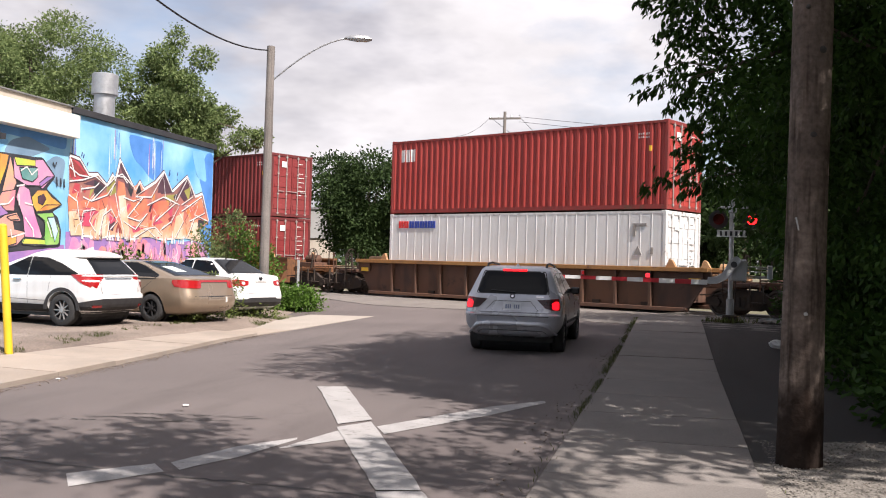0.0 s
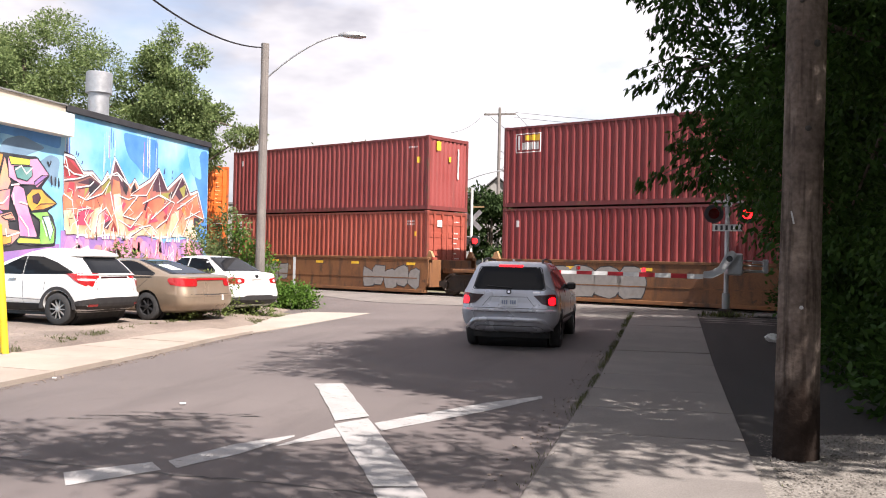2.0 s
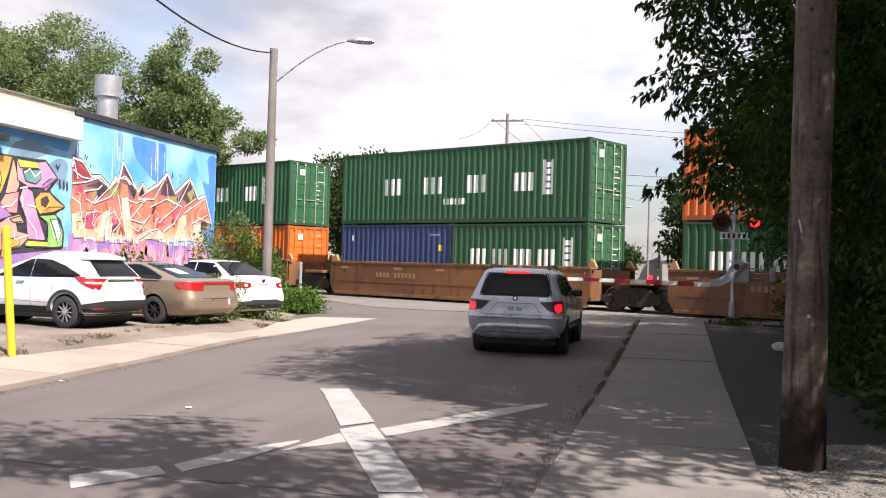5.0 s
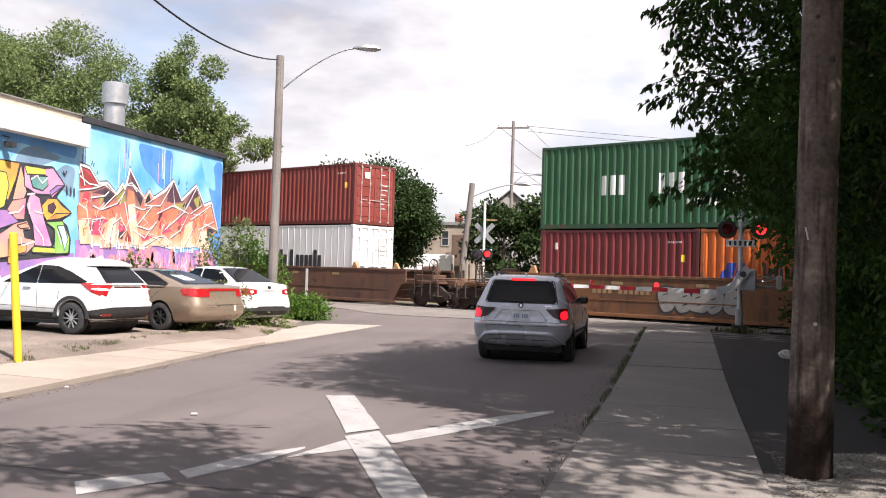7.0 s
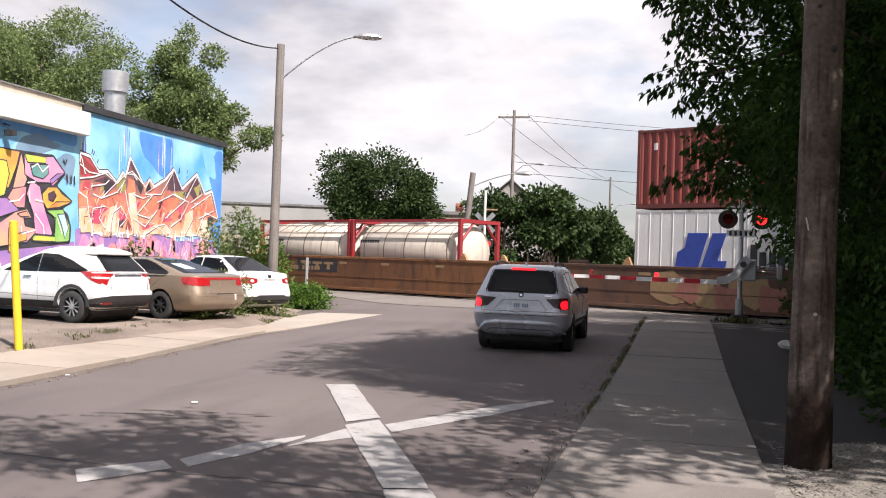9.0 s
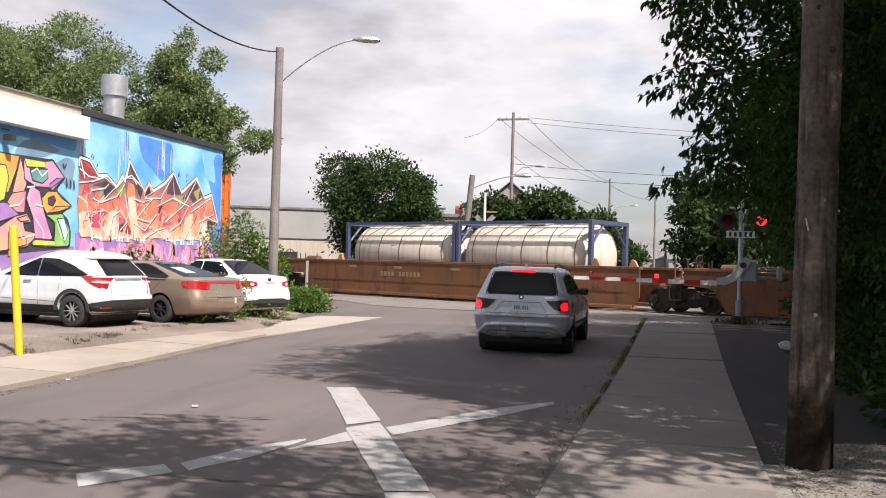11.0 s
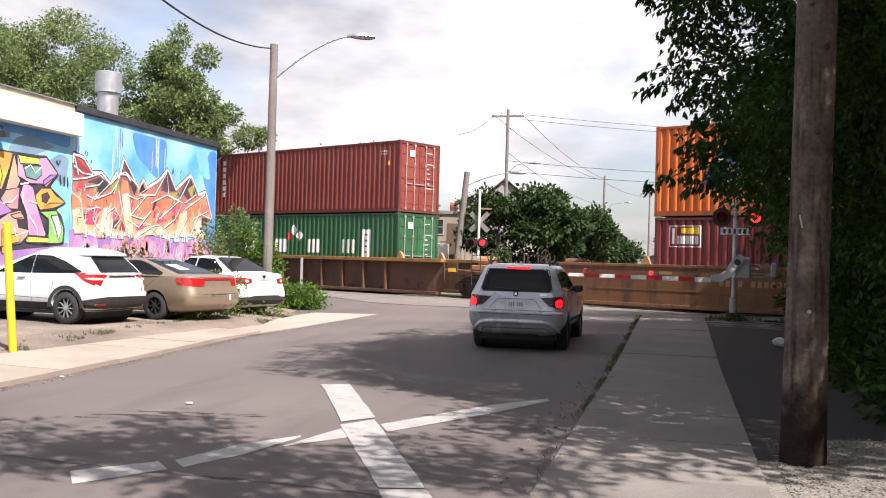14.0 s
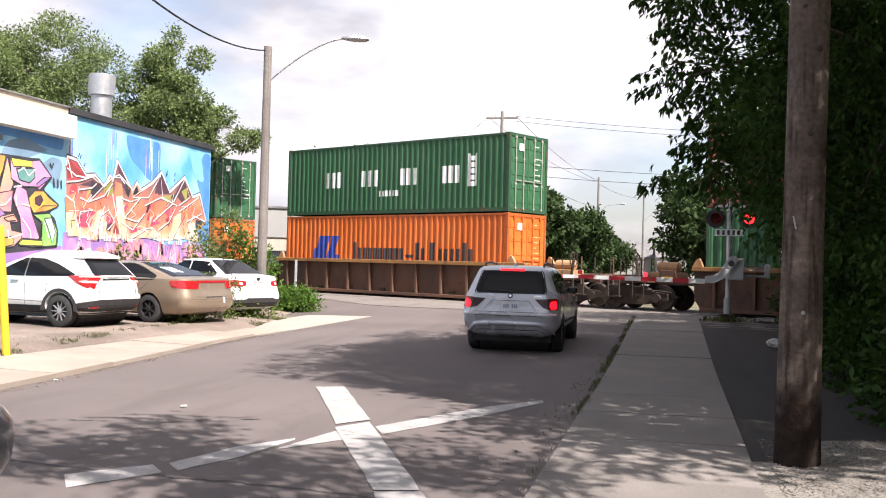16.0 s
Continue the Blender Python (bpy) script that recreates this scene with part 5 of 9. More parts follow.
TRIM_BLACK = plain("black window trim", (0.012, 0.012, 0.013), 0.4)
CHROME = plain("chrome trim", (0.62, 0.62, 0.63), 0.12, 1.0)
ALLOY = plain("silver alloy rim", (0.40, 0.39, 0.38), 0.4, 0.6)
RIM_BLACK = plain("black steel rim", (0.03, 0.03, 0.032), 0.5, 0.3)
PLATE = plain("white number plate", (0.62, 0.64, 0.66), 0.5)
PLATE_BAR = plain("blue-grey plate bars", (0.20, 0.24, 0.34), 0.5)
PAPER = plain("white paper behind glass", (0.6, 0.68, 0.62), 0.7)


def ring_points(xr, xf, hw, r_back, r_front, n=7, side=14):
    """A rounded outline in plan, counter-clockwise from the middle of the back."""
    rb, rf = min(r_back, hw * 0.98), min(r_front, hw * 0.98)
    half = []
    for k in range(5):
        half.append((xr - 0.0, -(hw - rb) * k / 5))
    for k in range(n + 1):
        a = math.pi / 2 * k / n
        half.append((xr + rb * (1 - math.cos(a)) * 0.75, -(hw - rb) - rb * math.sin(a)))
    x0, x1 = xr + rb * 0.75, xf - rf * 0.9
    for k in range(1, side):
        half.append((x0 + (x1 - x0) * k / side, -hw))
    for k in range(n + 1):
        a = math.pi / 2 * (1 - k / n)
        half.append((xf - rf * 0.9 * (1 - math.cos(a)), -(hw - rf) - rf * math.sin(a)))
    for k in range(1, 5):
        half.append((xf, -(hw - rf) * (1 - k / 5)))
    other = [(x, -y) for x, y in reversed(half[1:])]
    return half + [(xf, 0)] + other


def car_body(levels, axles, arch_r, hw):
    """Rings from sill to roof joined into a shell, with the wheel arches cut out."""
    bm = bmesh.new()
    rings = []
    for z, xr, xf, w, rb, rf in levels:
        rings.append([bm.verts.new((x, y, z)) for x, y in ring_points(xr, xf, w, rb, rf)])
    for a, b in zip(rings, rings[1:]):
        n = len(a)
        for k in range(n):
            bm.faces.new((a[k], a[(k + 1) % n], b[(k + 1) % n], b[k]))
    bm.faces.new(list(reversed(rings[0])))
    bm.faces.new(rings[-1])
    bmesh.ops.recalc_face_normals(bm, faces=bm.faces)
    tree = BVHTree.FromBMesh(bm)
    me = bpy.data.meshes.new("shell")
    bm.to_mesh(me)
    bm.free()
    cut = bmesh.new()
    for x in axles:
        for sy in (-1, 1):
            lathe(cut, [(arch_r, sy * (hw - 0.30)), (arch_r, sy * (hw + 0.2))], 28, "y", (x, 0, arch_r * 0.90))
    mc = bpy.data.meshes.new("cutter")
    cut.to_mesh(mc)
    cut.free()
    a, b = new("shell", me), new("cutter", mc)
    mod = a.modifiers.new("arches", "BOOLEAN")
    mod.operation, mod.object, mod.solver = "DIFFERENCE", b, "EXACT"
    bpy.context.view_layer.update()
    done = bpy.data.meshes.new_from_object(a.evaluated_get(bpy.context.evaluated_depsgraph_get()))
    bpy.data.objects.remove(a)
    bpy.data.objects.remove(b)
    out = bmesh.new()
    out.from_mesh(done)
    return out, tree


def panel(tree, outline, side, lift, r=0.03, thick=0.02, cell=0.07):
    """A thin curved piece laid on the shell. side: 'back' (outline in y, z), 'left', 'right' (x, z) or 'top' (x, y)."""
    pts = rounded(outline, r)
    bm = bmesh.new()
    bm.faces.new([bm.verts.new((p[0], p[1], 0)) for p in pts])
    lo = [min(p[i] for p in pts) for i in (0, 1)]
    hi = [max(p[i] for p in pts) for i in (0, 1)]
    for axis in (0, 1):
        n = max(1, int((hi[axis] - lo[axis]) / cell))
        for k in range(1, n):
            co, no = [0, 0, 0], [0, 0, 0]
            co[axis], no[axis] = lo[axis] + (hi[axis] - lo[axis]) * k / n, 1
            bmesh.ops.bisect_plane(bm, geom=bm.verts[:] + bm.edges[:] + bm.faces[:], plane_co=co, plane_no=no)

    def hit_at(p):
        if side == "back":
            o, d = Vector((-5, p[0], p[1])), Vector((1, 0, 0))
        elif side == "left":
            o, d = Vector((p[0], 5, p[1])), Vector((0, -1, 0))
        elif side == "right":
            o, d = Vector((p[0], -5, p[1])), Vector((0, 1, 0))
        elif side == "front":
            o, d = Vector((9, p[0], p[1])), Vector((-1, 0, 0))
        else:
            o, d = Vector((p[0], p[1], 5)), Vector((0, 0, -1))
        q = tree.ray_cast(o, d)
        return (q[0] if q[0] is not None else o + d * 5), d
    for v in bm.verts:
        q, d = hit_at(v.co)
        v.co = q - d * lift
    d = hit_at((sum(p[0] for p in pts) / len(pts), sum(p[1] for p in pts) / len(pts)))[1]
    ext = bmesh.ops.extrude_face_region(bm, geom=bm.faces[:])
    for e in ext["geom"]:
        if isinstance(e, bmesh.types.BMVert):
            e.co += d * thick
    bmesh.ops.recalc_face_normals(bm, faces=bm.faces)
    return bm


def car_wheel(car, x, y, r, rim_mat, spokes):
    s = 1 if y > 0 else -1
    bm = bmesh.new()
    w = 0.21
    prof = [(r * 0.62, -w / 2), (r * 0.90, -w / 2), (r * 0.97, -w * 0.42), (r, -w * 0.3), (r, w * 0.3), (r * 0.97, w * 0.42), (r * 0.90, w / 2), (r * 0.62, w / 2)]
    lathe(bm, prof, 36, "y", caps=False)
    tyre = part("wheel", bm, TYRE, car, "", True)
    tyre.matrix_basis = Matrix.Translation((x, y, r))
    bm = bmesh.new()
    lathe(bm, [(0.02, s * 0.035), (r * 0.58, s * 0.03), (r * 0.60, s * 0.088), (r * 0.655, s * 0.098), (r * 0.655, s * 0.08), (r * 0.63, s * 0.0), (0.02, s * 0.0)], 36, "y")
    part("rim", bm, RIM_BLACK, tyre, "", True)
    bm = bmesh.new()
    for k in range(spokes):
        a = 2 * math.pi * k / spokes
        c, q = math.cos(a), math.sin(a)
        wd = 0.010 if spokes > 7 else 0.018 if spokes == 7 else 0.035
        y0, y1 = sorted((s * 0.05, s * 0.085))
        pts = [(0.03, -wd), (r * 0.61, -wd * 0.8), (r * 0.61, wd * 0.8), (0.03, wd)]
        prism(bm, [(px * c - pz * q, px * q + pz * c) for px, pz in pts], y0, y1)
    lathe(bm, [(0.01, s * 0.05), (0.055, s * 0.05), (0.055, s * 0.095), (0.01, s * 0.1)], 14, "y")
    part("spokes", bm, rim_mat, tyre)


def make_car(name, label, where, turn, levels, wheelbase, wheel_r, paint, hw, track_half, rim, spokes, windows, lamps, extras):
    """A parked car: shell, arches, wheels, glass, lamps and trim. where: the middle of the rear axle on the ground; turn: where its nose points."""
    car = thing(name, label, "car")
    bm, tree = car_body(levels, (0, wheelbase), wheel_r * 1.13, hw)
    part("body", bm, paint, car, "", True)
    for x in (0, wheelbase):
        bm = bmesh.new()
        lathe(bm, [(0.05, -hw + 0.25), (wheel_r * 1.12, -hw + 0.25), (wheel_r * 1.12, hw - 0.25), (0.05, hw - 0.25)], 20, "y", (x, 0, wheel_r * 1.02))
        part("arch_liner", bm, BLACK, car)
        for sy in (-1, 1):
            car_wheel(car, x, sy * (track_half), wheel_r, rim, spokes)
    bm = bmesh.new()
    box(bm, levels[0][1] + 0.15, levels[0][2] - 0.15, -hw + 0.18, hw - 0.18, 0.2, levels[0][0] + 0.05)
    part("underbody", bm, BLACK, car)
    for side, outline, r in windows:
        part("window_trim", panel(tree, [((p[0] - sum(q[0] for q in outline) / len(outline)) * 1.045 + sum(q[0] for q in outline) / len(outline), (p[1] - sum(q[1] for q in outline) / len(outline)) * 1.09 + sum(q[1] for q in outline) / len(outline)) for p in outline], side, 0.003, r), TRIM_BLACK, car)
        part("window", panel(tree, outline, side, 0.008, r), CAR_GLASS, car, "dark tinted glass")
    for nm, side, outline, mat, lb, lift, r in lamps:
        part(nm, panel(tree, outline, side, lift, r, cell=0.05), mat, car, lb)
    extras(car, tree)
    car.matrix_basis = pose(where[0], where[1], where[2], 0, 0, turn)
    return car


def both(outline):
    return [outline, [(-a, b) for a, b in reversed(outline)]]


def seams(car, tree, lines, side, mat=None):
    for a, b in lines:
        v = (Vector(b) - Vector(a))
        n = Vector((-v.y, v.x)).normalized() * 0.004
        part("seam", panel(tree, [tuple(Vector(a) + n), tuple(Vector(b) + n), tuple(Vector(b) - n), tuple(Vector(a) - n)], side, 0.0025, 0.001, 0.006, 0.12), mat or TRIM_BLACK, car)


def mirrors(car, x, z, hw, mat):
    for sy in (-1, 1):
        bm = bmesh.new()
        box(bm, x - 0.07, x + 0.07, *sorted((sy * (hw + 0.02), sy * (hw + 0.20))), z, z + 0.15, 0.03)
        box(bm, x - 0.02, x + 0.03, *sorted((sy * (hw - 0.06), sy * (hw + 0.04))), z - 0.03, z + 0.05)
        part("mirror", bm, mat, car)


def number_plate(car, tree, y0, y1, z0, z1):
    part("number_plate", panel(tree, [(y0, z0), (y1, z0), (y1, z1), (y0, z1)], "back", 0.012, 0.01), PLATE, car, "white number plate with blue bars")
    n = 7
    for k in range(n):
        if k == 3:
            continue
        a = y0 + 0.03 + (y1 - y0 - 0.06) * k / n
        part("plate_bar", panel(tree, [(a, z0 + 0.035), (a + 0.026, z0 + 0.035), (a + 0.026, z1 - 0.04), (a, z1 - 0.04)], "back", 0.016, 0.002, 0.004), PLATE_BAR, car)


def make_suv():
    levels = [(0.30, -0.60, 3.30, 0.68, 0.22, 0.3), (0.35, -0.76, 3.48, 0.77, 0.25, 0.35), (0.42, -0.84, 3.56, 0.835, 0.26, 0.4), (0.50, -0.88, 3.62, 0.895, 0.27, 0.42), (0.58, -0.895, 3.62, 0.918, 0.27, 0.45), (0.67, -0.925, 3.62, 0.924, 0.27, 0.45), (0.725, -0.958, 3.62, 0.926, 0.27, 0.45),
              (0.75, -0.955, 3.61, 0.926, 0.27, 0.45), (0.775, -0.91, 3.59, 0.922, 0.26, 0.46), (0.90, -0.885, 3.52, 0.920, 0.26, 0.5), (1.0, -0.875, 3.36, 0.91, 0.26, 0.5), (1.06, -0.868, 2.7, 0.90, 0.26, 0.4), (1.11, -0.858, 2.16, 0.885, 0.26, 0.3)]
    levels += [(1.15, -0.845, 2.03, 0.86, 0.25, 0.22), (1.27, -0.79, 1.83, 0.81, 0.24, 0.22), (1.40, -0.725, 1.62, 0.757, 0.23, 0.22), (1.52, -0.665, 1.42, 0.708, 0.22, 0.22), (1.595, -0.62, 1.24, 0.672, 0.22, 0.22), (1.64, -0.53, 1.05, 0.625, 0.24, 0.25), (1.665, -0.36, 0.80, 0.545, 0.28, 0.28), (1.675, -0.1, 0.5, 0.38, 0.25, 0.25)]
    wins = [("back", [(-0.675, 1.15), (0.675, 1.15), (0.575, 1.555), (-0.575, 1.555)], 0.05)]
    for s in ("left", "right"):
        wins += [(s, [(0.62, 1.14), (1.78, 1.13), (1.28, 1.51), (0.64, 1.53)], 0.04), (s, [(-0.12, 1.15), (0.54, 1.14), (0.56, 1.53), (-0.02, 1.52)], 0.04), (s, [(-0.56, 1.19), (-0.20, 1.16), (-0.10, 1.51), (-0.44, 1.48)], 0.05)]
    lamps = []
    for o in both([(-0.905, 0.84), (-0.73, 0.85), (-0.70, 1.055), (-0.88, 1.065)]):
        lamps.append(("tail_lamp", "back", o, LAMP_RED, "red tail lamp", 0.010, 0.02))
    for o in both([(-0.885, 0.855), (-0.765, 0.86), (-0.75, 0.985), (-0.875, 1.02)]):
        lamps.append(("brake_lamp", "back", o, BRAKE_ON, "lit red brake lamp", 0.016, 0.05))
    for o in both([(-0.775, 0.855), (-0.64, 0.875), (-0.47, 1.035), (-0.775, 1.05)]):
        lamps.append(("tail_lamp_inner", "back", o, LAMP_DARK, "dark red lamp lens", 0.012, 0.02))
    lamps.append(("high_brake_lamp", "back", [(-0.235, 1.565), (0.235, 1.565), (0.235, 1.605), (-0.235, 1.605)], BRAKE_ON, "lit high brake lamp strip", 0.014, 0.01))
    for s in ("left", "right"):
        lamps.append(("side_moulding", s, [(0.42, 0.54), (2.38, 0.54), (2.38, 0.60), (0.42, 0.60)], TRIM_GREY, "dark side moulding", 0.012, 0.02))
        lamps.append(("sill", s, [(0.42, 0.33), (2.38, 0.33), (2.38, 0.42), (0.42, 0.42)], TRIM_GREY, "dark sill trim", 0.010, 0.02))

    def extras(car, tree):
        part("bumper_trim", panel(tree, [(-0.70, 0.31), (0.70, 0.31), (0.66, 0.40), (0.58, 0.45), (-0.58, 0.45), (-0.66, 0.40)], "back", 0.014, 0.04), TRIM_BLACK, car, "black lower bumper insert")
        bm = bmesh.new()
        tube(bm, [(-0.72, -0.84, 0.38), (-0.82, -0.76, 0.45), (-0.90, -0.66, 0.545), (-0.925, -0.5, 0.57), (-0.93, 0, 0.575), (-0.925, 0.5, 0.57), (-0.90, 0.66, 0.545), (-0.82, 0.76, 0.45), (-0.72, 0.84, 0.38)], [0.02, 0.035, 0.046, 0.048, 0.048, 0.048, 0.046, 0.035, 0.02], 10)
        part("bumper_bar", bm, PAINT_SILVER, car, "raised silver bumper guard", True)
        seams(car, tree, [((-0.50, 0.82), (-0.35, 1.00)), ((-0.35, 1.00), (0.35, 1.00)), ((0.35, 1.00), (0.50, 0.82)), ((-0.82, 0.715), (0.82, 0.715))], "back", TRIM_GREY)
        part("hatch_recess", panel(tree, [(-0.46, 0.80), (0.46, 0.80), (0.33, 0.99), (-0.33, 0.99)], "back", 0.004, 0.03), PAINT_SILVER, car)
        number_plate(car, tree, -0.17, 0.17, 0.825, 0.975)
        part("emblem", panel(tree, [(0.05 * math.cos(a), 1.095 + 0.05 * math.sin(a)) for a in np.linspace(0, 2 * math.pi, 12, endpoint=False)], "back", 0.012, 0.005), TRIM_BLACK, car, "small round badge")
        part("emblem_inner", panel(tree, [(0.026 * math.cos(a), 1.095 + 0.026 * math.sin(a)) for a in np.linspace(0, 2 * math.pi, 10, endpoint=False)], "back", 0.016, 0.004), CHROME, car)
        part("badge", panel(tree, [(-0.60, 1.075), (-0.46, 1.075), (-0.46, 1.105), (-0.60, 1.105)], "back", 0.008, 0.004), CHROME, car, "small chrome badge as a plain bar")
        seams(car, tree, [((-0.84, 0.785), (0.84, 0.785)), ((-0.76, 0.80), (-0.70, 1.12)), ((0.76, 0.80), (0.70, 1.12))], "back")
        bm = bmesh.new()
        tube(bm, [(-0.86, -0.05, 1.17), (-0.845, 0.20, 1.185), (-0.835, 0.42, 1.20)], 0.012, 6)
        part("rear_wiper", bm, TRIM_BLACK, car, "black rear wiper")
        for s in ("left", "right"):
            seams(car, tree, [((0.58, 0.44), (0.58, 1.12)), ((1.72, 0.44), (1.78, 1.09)), ((-0.1, 0.76), (0.52, 1.04))], s)
        for sy in (-1, 1):
            bm = bmesh.new()
            tube(bm, [(-0.42, sy * 0.575, 1.62), (-0.34, sy * 0.575, 1.70), (0.1, sy * 0.575, 1.725), (0.9, sy * 0.575, 1.69), (1.0, sy * 0.575, 1.62)], 0.022, 8)
            part("roof_rail", bm, TRIM_BLACK, car, "black roof rail")
        bm = bmesh.new()
        prism(bm, [(-0.35, 1.66), (-0.18, 1.665), (-0.33, 1.715)], -0.02, 0.02)
        part("roof_antenna", bm, PAINT_SILVER, car)
        mirrors(car, 1.72, 1.10, 0.83, TRIM_BLACK)
    make_car("suv", "silver-grey SUV waiting at the gate with brake lamps lit", (-3.02, 18.93, 0.03), 90.5, levels, 2.795, 0.355, PAINT_SILVER, 0.926, 0.815, ALLOY, 10, wins, lamps, extras)


def make_crossover():
    levels = [(0.27, -0.50, 3.1, 0.72, 0.3, 0.35), (0.33, -0.66, 3.28, 0.80, 0.34, 0.4), (0.42, -0.76, 3.40, 0.86, 0.36, 0.45), (0.55, -0.80, 3.44, 0.882, 0.38, 0.5), (0.62, -0.815, 3.44, 0.886, 0.38, 0.5), (0.655, -0.80, 3.44, 0.884, 0.38, 0.5), (0.69, -0.755, 3.43, 0.882, 0.38, 0.5), (0.80, -0.745, 3.40, 0.884, 0.38, 0.5)]
    levels += [(0.90, -0.745, 3.25, 0.882, 0.38, 0.5), (0.955, -0.74, 3.0, 0.878, 0.38, 0.45), (0.975, -0.68, 2.85, 0.874, 0.38, 0.42), (1.03, -0.675, 2.4, 0.864, 0.38, 0.3), (1.045, -0.70, 2.3, 0.862, 0.38, 0.3), (1.10, -0.64, 2.05, 0.842, 0.38, 0.25), (1.22, -0.52, 1.75, 0.79, 0.36, 0.25), (1.34, -0.38, 1.45, 0.735, 0.34, 0.25),
              (1.41, -0.30, 1.24, 0.695, 0.32, 0.25), (1.425, -0.38, 1.20, 0.685, 0.30, 0.25), (1.46, -0.385, 1.13, 0.668, 0.28, 0.25), (1.50, -0.28, 1.02, 0.645, 0.30, 0.25), (1.535, -0.17, 0.88, 0.60, 0.30, 0.25), (1.565, 0.0, 0.75, 0.55, 0.3, 0.25), (1.585, 0.2, 0.58, 0.43, 0.3, 0.25)]
    wins = [("back", [(-0.60, 1.09), (0.60, 1.09), (0.50, 1.39), (-0.50, 1.39)], 0.05)]
    for s in ("left", "right"):
        wins += [(s, [(0.92, 1.045), (1.80, 1.045), (1.42, 1.22), (1.04, 1.39), (0.95, 1.40)], 0.03), (s, [(-0.36, 1.10), (-0.22, 1.065), (0.87, 1.045), (0.90, 1.40), (0.50, 1.385), (0.12, 1.285), (-0.15, 1.18)], 0.03)]
    lamps = []
    for o in both([(-0.80, 0.86), (-0.68, 0.80), (-0.62, 0.94), (-0.46, 1.00), (-0.48, 1.075), (-0.80, 1.085)]):
        lamps.append(("tail_lamp", "back", o, LAMP_RED, "red tail lamp", 0.010, 0.02))
    for s in ("left", "right"):
        lamps.append(("tail_lamp_side", s, [(-0.66, 1.085), (-0.20, 1.065), (-0.40, 0.95), (-0.66, 0.81)], LAMP_RED, "red tail lamp", 0.010, 0.02))
        lamps.append(("sill", s, [(0.38, 0.275), (2.24, 0.275), (2.24, 0.44), (0.38, 0.44)], TRIM_GREY, "dark sill cladding", 0.012, 0.03))
        lamps.append(("corner_cladding", s, [(-0.66, 0.30), (-0.36, 0.30), (-0.42, 0.50), (-0.66, 0.545)], TRIM_GREY, "dark corner cladding", 0.013, 0.02))
    lamps.append(("bumper", "back", [(-0.82, 0.285), (0.82, 0.285), (0.84, 0.55), (0.60, 0.585), (-0.60, 0.585), (-0.84, 0.55)], TRIM_GREY, "dark grey lower bumper", 0.014, 0.04))
    lamps.append(("chrome_strip", "back", [(-0.42, 0.975), (0.42, 0.975), (0.42, 1.01), (-0.42, 1.01)], CHROME, "chrome strip over the plate", 0.016, 0.01))

    def extras(car, tree):
        for s, sy in (("left", 1), ("right", -1)):
            for x in (0.0, 2.61):
                bm = bmesh.new()
                for k in range(16):
                    a0, a1 = math.pi * k / 16, math.pi * (k + 1) / 16
                    r0, r1 = 0.385, 0.455
                    q = [(x + r * math.cos(a), max(0.2, 0.345 + r * math.sin(a))) for r, a in ((r0, a0), (r1, a0), (r1, a1), (r0, a1))]
                    prism(bm, q, *sorted((sy * 0.84, sy * 0.892)))
                bmesh.ops.remove_doubles(bm, verts=bm.verts, dist=0.0005)
                part("arch_moulding", bm, TRIM_GREY, car, "dark arch moulding")
            seams(car, tree, [((0.88, 0.45), (0.90, 1.02)), ((2.02, 0.45), (2.05, 1.0)), ((0.35, 0.72), (0.30, 1.02)), ((0.42, 0.52), (2.2, 0.56))], s)
            bm = bmesh.new()
            box(bm, 1.05, 1.25, *sorted((sy * 0.88, sy * 0.91)), 0.93, 0.955, 0.006)
            part("door_handle", bm, CHROME, car)
        seams(car, tree, [((-0.80, 0.67), (0.80, 0.67)), ((-0.56, 0.68), (-0.60, 0.92)), ((0.56, 0.68), (0.60, 0.92))], "back")
        for o in both([(-0.76, 0.40), (-0.58, 0.40), (-0.58, 0.45), (-0.76, 0.45)]):
            part("reflector", panel(tree, o, "back", 0.02, 0.01), LAMP_RED, car, "red bumper reflector")
        bm = bmesh.new()
        prism(bm, [(-0.02, 1.56), (0.16, 1.585), (0.0, 1.64)], -0.025, 0.025)
        part("roof_antenna", bm, PAINT_WHITE, car)
        mirrors(car, 1.95, 1.03, 0.84, PAINT_WHITE)
    make_car("crossover", "white compact crossover with grey lower trim, parked", (-12.05, 18.06, 0.20), 173.5, levels, 2.61, 0.335, PAINT_WHITE, 0.886, 0.775, ALLOY, 10, wins, lamps, extras)


